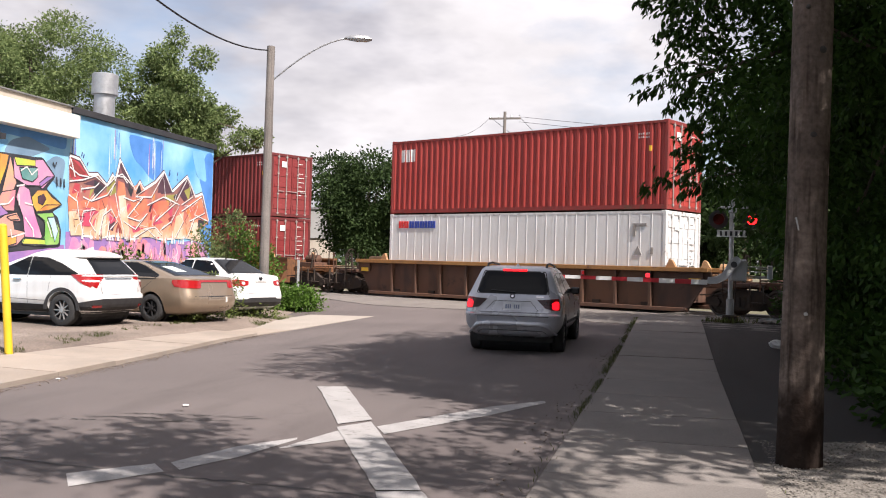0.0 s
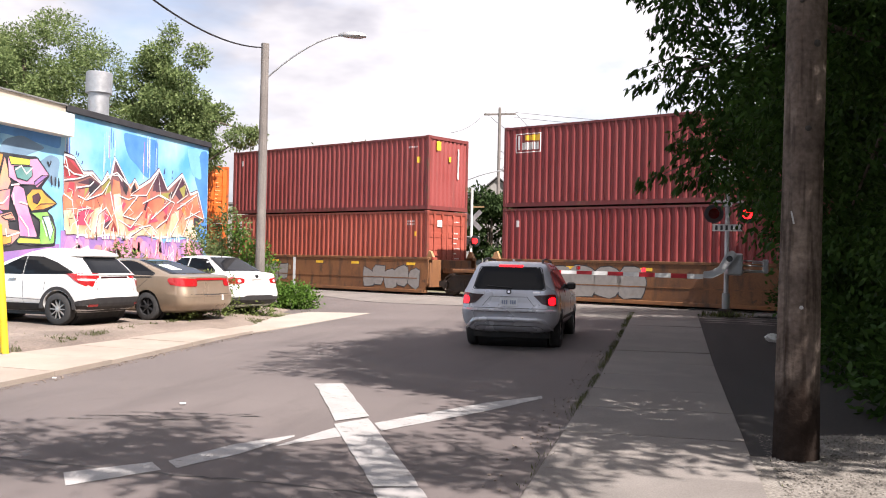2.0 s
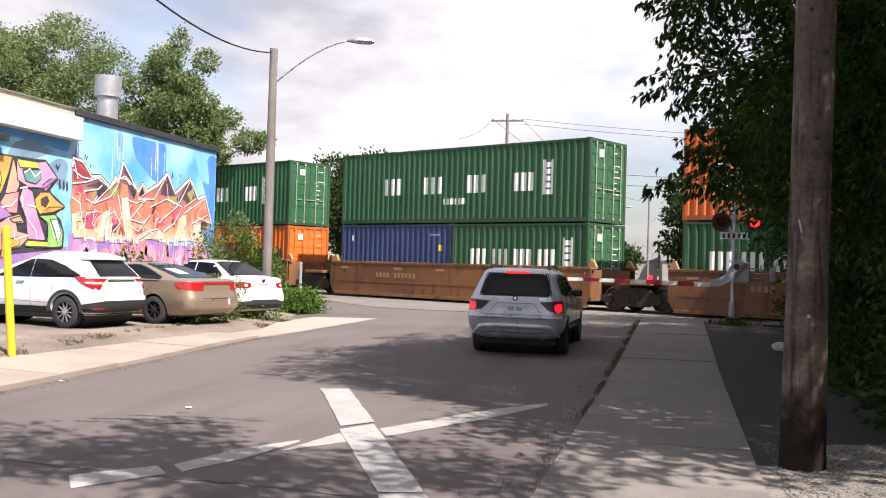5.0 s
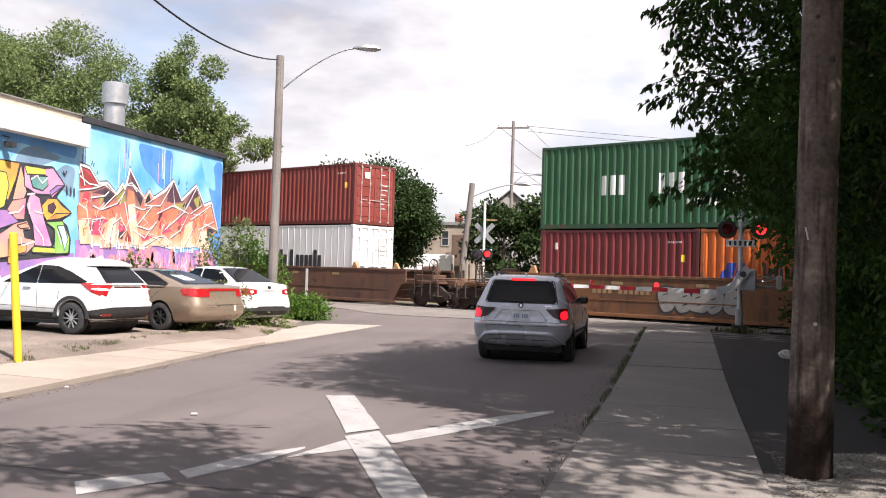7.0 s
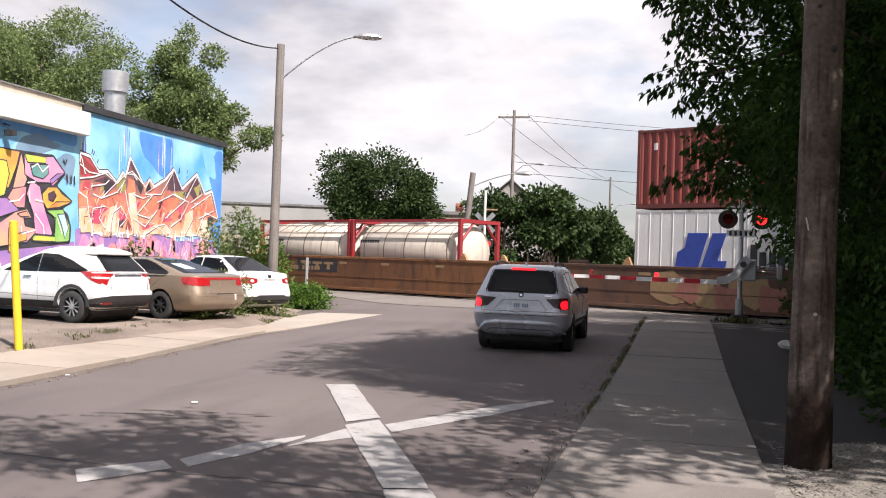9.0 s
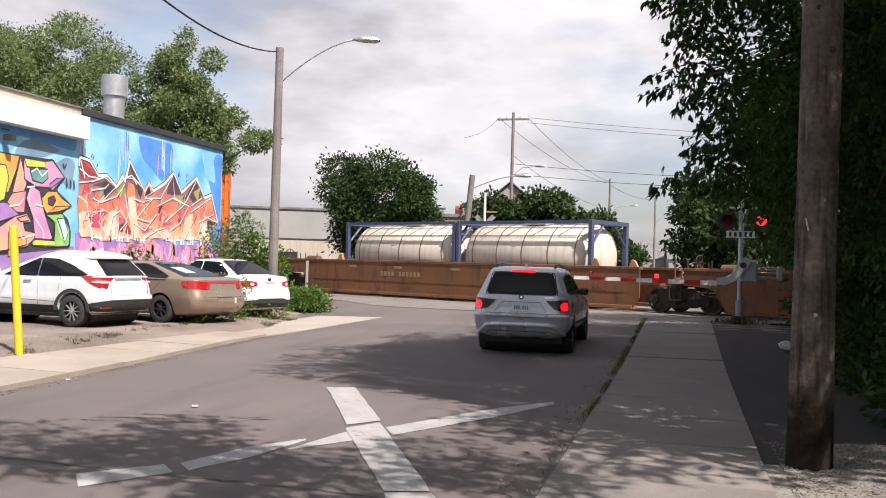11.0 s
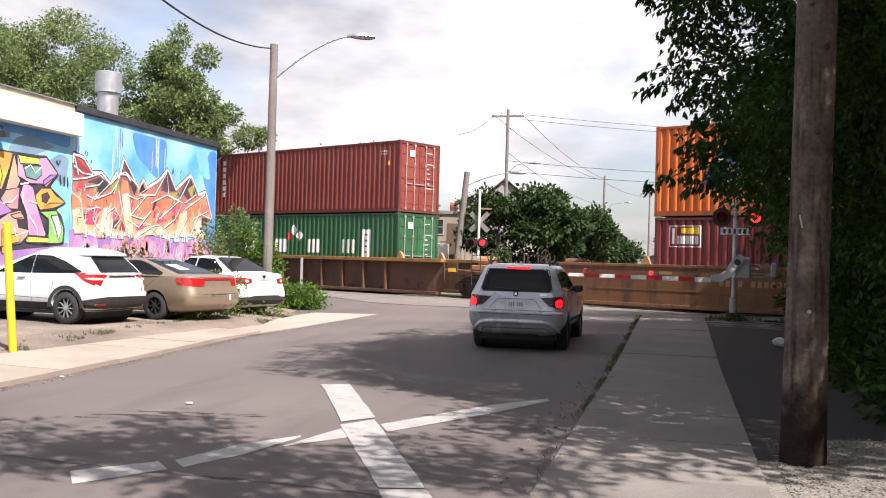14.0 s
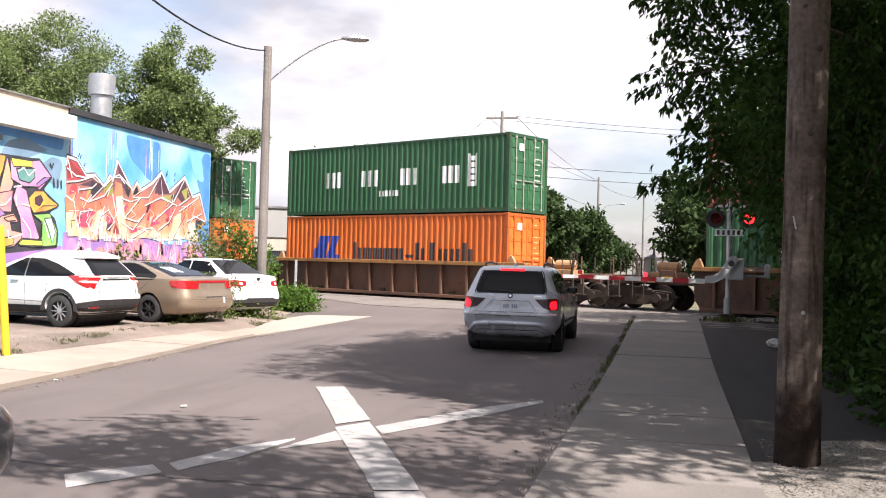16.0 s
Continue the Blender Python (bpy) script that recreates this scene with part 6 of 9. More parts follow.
def make_sedan(name, label, where, turn, paint, k):
    """A four-door saloon; k holds its measures."""
    o, fr, hw, dk, roof, belt = k["back"], k["front"], k["hw"], k["deck"], k["roof"], k["belt"]
    wb = k["wheelbase"]
    levels = [(0.20, -o + 0.30, wb + fr - 0.3, hw - 0.16, 0.3, 0.35), (0.27, -o + 0.14, wb + fr - 0.14, hw - 0.07, 0.34, 0.4), (0.38, -o + 0.03, wb + fr - 0.03, hw - 0.02, 0.36, 0.5), (0.52, -o, wb + fr, hw, 0.38, 0.55), (0.62, -o + 0.02, wb + fr - 0.02, hw, 0.38, 0.55),
              (0.72, -o + 0.06, wb + fr - 0.12, hw - 0.005, 0.38, 0.55), (belt - 0.08, -o + 0.09, wb + fr - 0.5, hw - 0.02, 0.38, 0.55), (dk - 0.03, -o + 0.11, wb + 0.15, hw - 0.05, 0.38, 0.4), (dk, -o + 0.17, wb - 0.45, hw - 0.09, 0.36, 0.3),
              (dk + 0.025, k["rw0"], wb - 0.62, hw - 0.13, 0.3, 0.25)]
    for t in (0.2, 0.4, 0.6, 0.8, 0.93):
        z = dk + 0.025 + (roof - dk - 0.06) * t
        levels.append((z, k["rw0"] + (k["rw1"] - k["rw0"]) * t, wb - 0.62 - (wb - 0.62 - k["ws1"]) * t, hw - 0.13 - (hw - 0.13 - k["roof_hw"]) * t, 0.26, 0.24))
    levels += [(roof - 0.022, k["rw1"] + 0.12, k["ws1"] - 0.14, k["roof_hw"] - 0.09, 0.25, 0.22), (roof, k["rw1"] + 0.4, k["ws1"] - 0.4, k["roof_hw"] - 0.25, 0.22, 0.2)]
    z1 = roof - 0.075
    a, b = k["rw0"], k["rw1"]
    wins = [("top", [(a + 0.06, -hw + 0.26), (b + 0.02, -k["roof_hw"] + 0.13), (b + 0.02, k["roof_hw"] - 0.13), (a + 0.06, hw - 0.26)], 0.06)]
    m = (b + k["ws1"]) / 2 + 0.06
    for s in ("left", "right"):
        wins += [(s, [(m + 0.05, belt + 0.02), (k["ws1"] + 0.62, belt + 0.02), (k["ws1"] + 0.04, z1), (m + 0.05, z1 + 0.01)], 0.04), (s, [(k["side0"], belt + 0.05), (m - 0.03, belt + 0.02), (m - 0.03, z1 + 0.01), (b - 0.02, z1 - 0.01), (k["side0"] - 0.02, belt + 0.14)], 0.07)]

    def extras(car, tree):
        for s in ("left", "right"):
            seams(car, tree, [((m, 0.35), (m, belt)), ((m + 1.05, 0.35), (m + 1.05, belt - 0.02)), ((0.40, 0.62), (k["side0"] + 0.1, belt))], s)
        seams(car, tree, [((-hw + 0.1, 0.62), (hw - 0.1, 0.62))], "back")
        mirrors(car, k["ws1"] + 0.55, belt + 0.0, hw - 0.06, paint)
        k["extras"](car, tree)
    make_car(name, label, where, turn, levels, wb, k["wheel"], paint, hw, hw - 0.12, k["rim"], k["spokes"], wins, k["lamps"], extras)


def make_saloons():
    lamps = []
    for o in both([(-0.93, 0.80), (-0.50, 0.80), (-0.48, 0.97), (-0.90, 0.985)]):
        lamps.append(("tail_lamp", "back", o, LAMP_RED, "wide red tail lamp", 0.012, 0.04))
    lamps.append(("lamp_band", "back", [(-0.52, 0.935), (0.52, 0.935), (0.52, 0.985), (-0.52, 0.985)], LAMP_RED, "thin red band between the lamps", 0.012, 0.01))
    for s in ("left", "right"):
        lamps.append(("tail_lamp_side", s, [(-0.94, 0.80), (-0.66, 0.83), (-0.56, 0.94), (-0.60, 0.98), (-0.94, 0.985)], LAMP_RED, "red tail lamp", 0.010, 0.03))

    def tan_extras(car, tree):
        part("plate_recess", panel(tree, [(-0.30, 0.45), (0.30, 0.45), (0.30, 0.60), (-0.30, 0.60)], "back", 0.004, 0.02), PAINT_TAN, car)
        part("plate_recess_edge", panel(tree, [(-0.30, 0.60), (0.30, 0.60), (0.30, 0.62), (-0.30, 0.62)], "back", 0.006, 0.004), TRIM_GREY, car)
        part("reflector", panel(tree, [(-0.40, 0.47), (-0.34, 0.47), (-0.34, 0.60), (-0.40, 0.60)], "back", 0.012, 0.01), LAMP_CLEAR, car, "pale upright reflector")
        part("rear_window_paper", panel(tree, [(-0.28, 0.05), (0.12, 0.06), (0.12, 0.44), (-0.28, 0.42)], "top", 0.013, 0.01, 0.003), PAPER, car, "white paper notice behind the rear window")
        for k in range(5):
            part("paper_line", panel(tree, [(-0.22 + 0.065 * k, 0.09), (-0.20 + 0.065 * k, 0.09), (-0.20 + 0.065 * k, 0.40), (-0.22 + 0.065 * k, 0.40)], "top", 0.016, 0.004, 0.003), PLATE_BAR, car)
        part("bumper_line", panel(tree, [(-0.86, 0.56), (0.86, 0.56), (0.86, 0.568), (-0.86, 0.568)], "back", 0.004, 0.003, 0.006), BROWN_TRIM, car)
        bm = bmesh.new()
        box(bm, 0.97, 1.14, 0.90, 0.925, 0.84, 0.87, 0.006)
        part("door_handle", bm, PAINT_TAN, car)
    make_sedan("saloon_car", "champagne-tan older saloon with red lamp band, parked", (-11.37, 20.47, 0.19), 170.0, PAINT_TAN,
               dict(back=1.13, front=1.05, hw=0.945, deck=1.04, roof=1.41, belt=0.94, wheelbase=2.87, rw0=-0.58, rw1=0.56, ws1=1.45, roof_hw=0.62, side0=-0.10, wheel=0.325, rim=RIM_BLACK, spokes=7, lamps=lamps, extras=tan_extras))
    lamps = []
    for o in both([(-0.82, 0.80), (-0.46, 0.82), (-0.44, 0.93), (-0.80, 0.975)]):
        lamps.append(("tail_lamp", "back", o, LAMP_RED, "red tail lamp", 0.012, 0.04))
    for o in both([(-0.68, 0.86), (-0.62, 0.83), (-0.56, 0.86), (-0.58, 0.91), (-0.65, 0.915)]):
        lamps.append(("reverse_lamp", "back", o, LAMP_CLEAR, "clear lamp lens", 0.016, 0.03))
    for s in ("left", "right"):
        lamps.append(("tail_lamp_side", s, [(-0.82, 0.81), (-0.60, 0.82), (-0.57, 0.93), (-0.80, 0.96)], LAMP_RED, "red tail lamp", 0.010, 0.03))
    lamps.append(("bumper", "back", [(-0.84, 0.27), (0.84, 0.27), (0.84, 0.46), (0.5, 0.48), (0.46, 0.51), (-0.46, 0.51), (-0.5, 0.48), (-0.84, 0.46)], TRIM_GREY, "black lower bumper", 0.014, 0.03))

    def white_extras(car, tree):
        part("emblem", panel(tree, [(0.06 * math.cos(a), 1.0 + 0.055 * math.sin(a)) for a in np.linspace(0, 2 * math.pi, 12, endpoint=False)], "back", 0.012, 0.005), TRIM_BLACK, car, "small round badge")
        part("plate_recess", panel(tree, [(-0.20, 0.885), (0.20, 0.885), (0.20, 0.925), (-0.20, 0.925)], "back", 0.006, 0.01), GREY_BAR, car)
        bm = bmesh.new()
        tube(bm, [(0.42, 0, 1.44), (0.36, 0, 1.50)], 0.02, 6)
        part("roof_antenna", bm, TRIM_BLACK, car)
    make_sedan("saloon_car", "white saloon with black lower bumper, parked beside a shrub", (-11.28, 23.30, 0.19), 160.0, PAINT_WHITE,
               dict(back=1.02, front=0.93, hw=0.89, deck=1.07, roof=1.50, belt=0.99, wheelbase=2.58, rw0=-0.50, rw1=0.28, ws1=1.30, roof_hw=0.60, side0=-0.16, wheel=0.315, rim=ALLOY, spokes=5, lamps=lamps, extras=white_extras))


def make_passing_car():
    """A dark car that drives up the street and comes into view at the very end."""
    lamps = []
    for o in both([(-0.74, 0.61), (-0.46, 0.59), (-0.48, 0.69), (-0.72, 0.71)]):
        lamps.append(("headlamp", "front", o, LAMP_CLEAR, "clear headlamp", 0.010, 0.04))
    lamps.append(("grille", "front", [(-0.42, 0.40), (0.42, 0.40), (0.46, 0.66), (-0.46, 0.66)], TRIM_BLACK, "black grille", 0.010, 0.04))
    make_sedan("saloon_car", "dark grey saloon driving up the street", (0, 0, 0), 90.0, PAINT_DARK,
               dict(back=1.02, front=0.93, hw=0.89, deck=1.02, roof=1.46, belt=0.95, wheelbase=2.68, rw0=-0.55, rw1=0.35, ws1=1.30, roof_hw=0.60, side0=-0.16, wheel=0.315, rim=ALLOY, spokes=5, lamps=lamps, extras=lambda car, tree: None))
    return bpy.context.scene.objects["saloon_car.002"]


make_suv()
make_crossover()
make_saloons()
PASSING_CAR = make_passing_car()
# ---- the painted building ----
WALL_X = -18.0
SKY_BLUES = surf("sky-blue mural paint", (0.0702, 0.2964, 0.5772), (0.3276, 0.5928, 0.702), 0.55, 0.7, fine=40, grain=0.06, bump=0.05,
                 streak=(0.078, 0.2652, 0.5616), streak_amount=0.6, stretch=(0.3, 0.45, 0.22))
BEIGE_WALL = surf("beige rendered wall", (0.3432, 0.3042, 0.2496), (0.4212, 0.3744, 0.312), 0.8, 0.85, fine=50, grain=0.1, bump=0.15, streak=(0.195, 0.1716, 0.1404), streak_amount=0.4)
FASCIA = surf("cream fascia paint", (0.648, 0.612, 0.54), (0.72, 0.684, 0.612), 1.0, 0.6, fine=50, grain=0.05, bump=0.05)
PARAPET = surf("black parapet flashing", (0.018, 0.018, 0.02), (0.035, 0.035, 0.038), 2, 0.6, fine=50, grain=0.15, bump=0.1)
ROOF_FELT = surf("grey roof felt", (0.10, 0.10, 0.10), (0.16, 0.155, 0.15), 1, 0.9, fine=50, grain=0.2, bump=0.2)
FADE = {"pink": (0.576, 0.301, 0.201), "pale pink": (0.535, 0.187, 0.368), "yellow": (0.561, 0.241, 0.0669), "green": (0.301, 0.468, 0.134), "lime": (0.535, 0.481, 0.0803), "pale orange": (0.561, 0.241, 0.268), "teal": (0.201, 0.334, 0.321),
        "violet": (0.368, 0.187, 0.401), "lilac": (0.535, 0.234, 0.401), "ice": (0.468, 0.589, 0.602), "orange": (0.568, 0.334, 0.0803), "peach": (0.616, 0.546, 0.458), "coral": (0.546, 0.211, 0.114), "dark red": (0.264, 0.0528, 0.044)}
SPRAY = {n: surf(n + " spray paint", c, FADE.get(n, tuple(min(1, q * 1.25 + 0.02) for q in c)), 1.6, 0.65, fine=40, grain=0.06, bump=0.03)
         for n, c in (("orange", (0.535, 0.147, 0.0468)), ("salmon", (0.535, 0.241, 0.16)), ("pale orange", (0.576, 0.348, 0.187)), ("red", (0.334, 0.0334, 0.0468)), ("crimson", (0.414, 0.0468, 0.0933)), ("white", (0.561, 0.548, 0.535)), ("charcoal", (0.0201, 0.0201, 0.0268)),
                      ("plum", (0.0546, 0.0211, 0.0352)), ("dark red", (0.194, 0.0264, 0.0317)), ("peach", (0.581, 0.37, 0.211)), ("coral", (0.493, 0.114, 0.0748)), ("violet", (0.201, 0.134, 0.348)), ("pink", (0.548, 0.134, 0.281)), ("pale pink", (0.561, 0.301, 0.401)), ("olive", (0.234, 0.221, 0.0535)), ("green", (0.134, 0.388, 0.0803)), ("lime", (0.348, 0.495, 0.0803)),
                      ("yellow", (0.568, 0.401, 0.0535)), ("teal", (0.0669, 0.214, 0.201)), ("navy", (0.0201, 0.0401, 0.16)), ("deep blue", (0.0268, 0.107, 0.388)), ("ice", (0.268, 0.495, 0.602)), ("sky", (0.134, 0.348, 0.561)), ("wash", (0.0669, 0.221, 0.481)), ("lilac", (0.308, 0.201, 0.414)), ("mid blue", (0.0484, 0.176, 0.458)), ("steel", (0.121, 0.201, 0.281)))}


def daub(parent, outline, colour, layer, label=""):
    """A flat painted shape on the mural wall. outline: metres along the wall from its seam, height."""
    bm = bmesh.new()
    x = WALL_X + 0.003 * layer
    prism(bm, [(25.55 + s, z) for s, z in outline], x - 0.002, x + 0.0015, "x")
    return part("painted_shape", bm, SPRAY[colour], parent, label)


def stroke(parent, pts, width, colour, layer):
    """A painted line along points."""
    bm = bmesh.new()
    x = WALL_X + 0.003 * layer + 0.0015
    prev = None
    for i, p in enumerate(pts):
        a, b = Vector(pts[max(i - 1, 0)]), Vector(pts[min(i + 1, len(pts) - 1)])
        d = (b - a).normalized() if (b - a).length > 1e-6 else Vector((1, 0))
        n = Vector((-d.y, d.x)) * width / 2
        row = [bm.verts.new((x + 0.0003 * i, 25.55 + c.x, c.y)) for c in (Vector(p) + n, Vector(p) - n)]
        if prev:
            bm.faces.new((prev[0], prev[1], row[1], row[0]))
        prev = row
    return part("painted_line", bm, SPRAY[colour], parent)


# the murals' shapes: metres along the wall from its seam, height
TOP = [(0.03,4.38),(0.05,4.66),(0.56,4.59),(1.05,4.17),(1.53,4.22),(2.05,3.91),(2.37,4.3),(2.5,4.11),(2.75,4.83),(3.06,4.53),(3.71,3.91),(4.01,4.21),(4.28,3.96),(4.99,4.27),(5.58,4.71),(6.18,4.04),(7.26,4.69),(7.92,3.98),(8.47,4.14),(9.04,3.11),(8.17,2.69),(8.51,2.27)]
BASE = [(7.1,2.42),(5.66,2.28),(4.57,2.39),(3.69,2.24),(2.6,2.32),(1.81,2.23),(0.84,2.26),(0.14,2.42)]
WASHES = [
    ("mid blue", [(3.26,5.77),(5.51,5.76),(5.49,4.53),(4.98,4.34),(4.58,4.44),(4.17,4.75),(3.65,4.94),(3.38,5.35)]),
    ("mid blue", [(8.75,5.78),(9.33,5.81),(9.27,2.17),(8.48,2.78),(8.74,3.89),(8.19,4.78)]),
    ("sky", [(7.57,5.75),(8.53,5.77),(8.85,4.6),(8.03,4.76)]),
]


def letter_paint():
    """Sprayed fade of the spiked letters: pale peach at the foot, coral, dusky plum at the tips."""
    m = surf("peach to coral to plum spray fade", (0.8, 0.4, 0.25), (0.8, 0.4, 0.25), 1.1, 0.65, fine=40, grain=0.06, bump=0.03)
    nt = m.node_tree
    n, l = nt.nodes.new, nt.links.new
    co, sep, wob, add, ramp = n("ShaderNodeTexCoord"), n("ShaderNodeSeparateXYZ"), n("ShaderNodeTexNoise"), n("ShaderNodeMath"), n("ShaderNodeValToRGB")
    wob.inputs["Scale"].default_value, wob.inputs["Detail"].default_value = 1.7, 3
    add.operation = "MULTIPLY_ADD"
    add.inputs[1].default_value = 2.0
    rng = n("ShaderNodeMapRange")
    rng.inputs["From Min"].default_value, rng.inputs["From Max"].default_value = 3.0, 5.6
    l(co.outputs["Object"], sep.inputs[0])
    l(co.outputs["Object"], wob.inputs["Vector"])
    l(wob.outputs["Fac"], add.inputs[0])
    l(sep.outputs["Z"], add.inputs[2])
    l(add.outputs[0], rng.inputs["Value"])
    l(rng.outputs[0], ramp.inputs["Fac"])
    e = ramp.color_ramp.elements
    e[0].position, e[0].color = 0.0, (0.59, 0.537, 0.456, 1)
    e[1].position, e[1].color = 1.0, (0.148, 0.0671, 0.0869, 1)
    for at, c in ((0.20, (0.577, 0.369, 0.228, 1)), (0.42, (0.523, 0.175, 0.114, 1)), (0.55, (0.443, 0.134, 0.114, 1)), (0.75, (0.282, 0.134, 0.107, 1))):
        q = e.new(at)
        q.color = c
    l(ramp.outputs["Color"], nt.nodes["Principled BSDF"].inputs["Base Color"])
    return m


SPRAY["letter fade"] = letter_paint()


def make_mural(wall):
    rr = random.Random(11)
    for k, (c, outline) in enumerate(WASHES):
        daub(wall, rounded(outline, 0.25, 4), c, 1 + 0.3 * k)
    for k in range(40):
        s = rr.choice((0.2, 0.32, 2.2, 2.45, 2.6, 2.8, 4.6, 4.9, 5.15, 5.4)) + rr.uniform(-0.1, 0.1)
        top = 5.85 - rr.random() ** 2 * 0.9
        stroke(wall, [(s, top - rr.uniform(0.4, 1.4)), (s + rr.uniform(-0.02, 0.02), top)], rr.uniform(0.012, 0.045), rr.choice(("white", "ice", "deep blue", "deep blue", "violet")), 3)
    for k in range(12):
        s, z = rr.choice((0.75, 5.9, 6.3)) + rr.uniform(-0.2, 0.3), rr.uniform(4.35, 4.75)
        stroke(wall, [(s, z), (s + 0.05, z + rr.uniform(0.05, 0.14))], 0.05, "navy", 3.3)
    # purple and pink base
    daub(wall, [(0.0, 0.3), (9.1, 0.3), (9.1, 2.15), (7.6, 2.3), (6.1, 2.1), (4.6, 2.35), (3.0, 2.2), (1.5, 2.4), (0.0, 2.35)], "violet", 2.8)
    for k in range(120):
        s, z = rr.uniform(0.1, 8.6), rr.uniform(0.9, 1.8)
        w, h = rr.uniform(0.2, 0.75), rr.uniform(0.25, 0.55)
        daub(wall, rounded([(s, z), (s + w, z - 0.1), (s + w * 0.8, z + h), (s + w * 0.3, z + h * 1.2)], 0.15, 3), rr.choice(("pink", "pale pink", "lilac", "pale pink", "pink", "lilac", "pale pink", "pink")), 3.2 + 0.2 * (k % 12))
        if k % 2:
            stroke(wall, [(s, z), (s + w * 0.5, z + h * 0.6), (s + w * 0.3, z + h * 1.2)], 0.025, rr.choice(("plum", "white")), 5.6)
    # the row of spiked letters, as abstract shapes
    daub(wall, [(s, z + 0.10) for s, z in TOP] + BASE, "plum", 6.2)
    daub(wall, [(s, z + 0.06) for s, z in TOP] + [(s, z - 0.04) for s, z in BASE], "white", 7)
    daub(wall, [(s + 0.01, z - 0.03) for s, z in TOP] + [(s, z + 0.03) for s, z in BASE], "letter fade", 8)
    def patch(c, outline, layer):
        daub(wall, outline, c, layer)
    patch("plum", [(0.75,3.86),(1.43,4.08),(1.94,3.9),(1.36,3.44),(1.39,3.85)], 9.0)
    patch("plum", [(2.75,4.75),(3.06,4.5),(3.58,3.95),(2.95,4.32)], 9.3)
    patch("plum", [(5.58,4.64),(6.05,4.07),(5.17,3.92),(5.26,4.29)], 9.6)
    patch("plum", [(7.26,4.62),(7.76,4.05),(6.85,3.91)], 9.9)
    patch("red", [(0.05,4.6),(0.51,4.52),(1.03,4.12),(0.34,3.93),(0.08,4.02)], 9.0)
    patch("charcoal", [(3.15,4.04),(3.61,3.93),(3.48,3.64)], 9.3)
    patch("charcoal", [(6.23,3.93),(6.67,4.03),(6.45,3.73)], 9.6)
    patch("charcoal", [(8.22,3.14),(8.75,3.1),(8.19,2.79)], 9.9)
    patch("olive", [(2.05,3.88),(2.49,4.18),(2.58,3.72),(2.07,3.55)], 9.0)
    patch("olive", [(5.7,3.86),(6.42,3.8),(5.85,3.61)], 9.3)
    patch("olive", [(1.18,3.8),(1.39,3.81),(1.09,3.42)], 9.6)
    patch("crimson", [(0.7,2.95),(1.43,3.06),(1.14,2.6),(0.61,2.7)], 9.9)
    patch("plum", [(2.27,3.04),(2.62,2.93),(2.47,2.46),(2.19,2.52)], 9.0)
    patch("crimson", [(3.74,3.47),(4.25,3.44),(3.77,2.99)], 9.3)
    patch("red", [(4.77,3.47),(5.44,3.59),(5.06,3.13)], 9.6)
    patch("crimson", [(5.87,3.32),(6.29,3.5),(6.17,3.12)], 9.9)
    patch("crimson", [(3.01,3.42),(3.49,3.39),(3.21,3.03)], 9.0)
    patch("red", [(0.34,3.86),(0.6,3.85),(0.57,3.44),(0.21,3.54)], 9.3)
    patch("orange", [(7.19,3.4),(8.41,3.94),(8.44,3.48),(7.51,3.19)], 9.6)
    patch("salmon", [(3.58,4.01),(4.01,4.18),(4.22,3.98),(3.72,3.71)], 9.9)
    for k in range(70):
        s, z = rr.uniform(0.2, 8.3), rr.uniform(2.25, 3.75)
        h, w, lean = rr.uniform(0.08, 0.32), rr.uniform(0.04, 0.13), rr.uniform(-0.15, 0.2)
        daub(wall, [(s, z), (s + w, z - 0.03), (s + w * 0.6 + lean, z + h), (s + lean * 0.4, z + h * 0.6)], rr.choice(("salmon", "pale orange", "orange", "crimson", "salmon", "red") if z < 3.1 else ("salmon", "red", "plum", "orange", "olive")), 10.0 + 0.06 * (k % 4))
    patch("dark red", [(0.05, 4.66),(0.89, 4.19),(0.15, 4.0),(0.02, 4.36)], 10.3)
    patch("charcoal", [(1.35, 4.04),(1.95, 3.82),(1.5, 3.51),(1.34, 3.6)], 10.5)
    patch("plum", [(2.78, 4.79),(3.31, 4.29),(3.52, 3.79),(3.13, 3.99),(2.9, 4.46)], 10.5)
    patch("plum", [(5.57, 4.68),(6.3, 4.01),(5.39, 3.91),(5.51, 4.41)], 10.5)
    patch("plum", [(7.18, 4.69),(7.78, 4.06),(7.07, 3.75),(6.59, 4.03)], 10.5)
    patch("charcoal", [(3.96, 4.16),(4.12, 3.88),(3.73, 3.75)], 10.5)
    patch("charcoal", [(3.28, 4.25),(3.55, 3.77),(3.31, 3.81)], 10.7)
    patch("crimson", [(0.89, 3.16),(1.65, 3.05),(1.2, 2.84)], 10.7)
    patch("crimson", [(0.64, 2.81),(1.27, 2.83),(1.22, 2.56),(0.72, 2.55)], 10.7)
    patch("crimson", [(2.25, 3.08),(2.63, 2.82),(2.21, 2.66)], 10.7)
    patch("dark red", [(2.76, 2.76),(3.08, 2.39),(2.58, 2.43)], 10.7)
    patch("crimson", [(3.51, 2.7),(4.48, 2.62),(3.67, 2.45)], 10.7)
    patch("crimson", [(5.13, 3.09),(5.61, 2.89),(4.88, 2.76)], 10.7)
    patch("charcoal", [(8.2, 3.12),(8.99, 3.12),(8.23, 2.78)], 10.9)
    patch("dark red", [(5.95, 3.05),(6.35, 3.24),(6.21, 2.78)], 10.7)
    patch("peach", [(0.06, 2.96),(0.46, 3.01),(0.94, 2.28),(0.22, 2.24)], 10.9)
    patch("peach", [(1.68, 3.1),(2.08, 3.2),(2.01, 2.26),(1.48, 2.26)], 10.9)
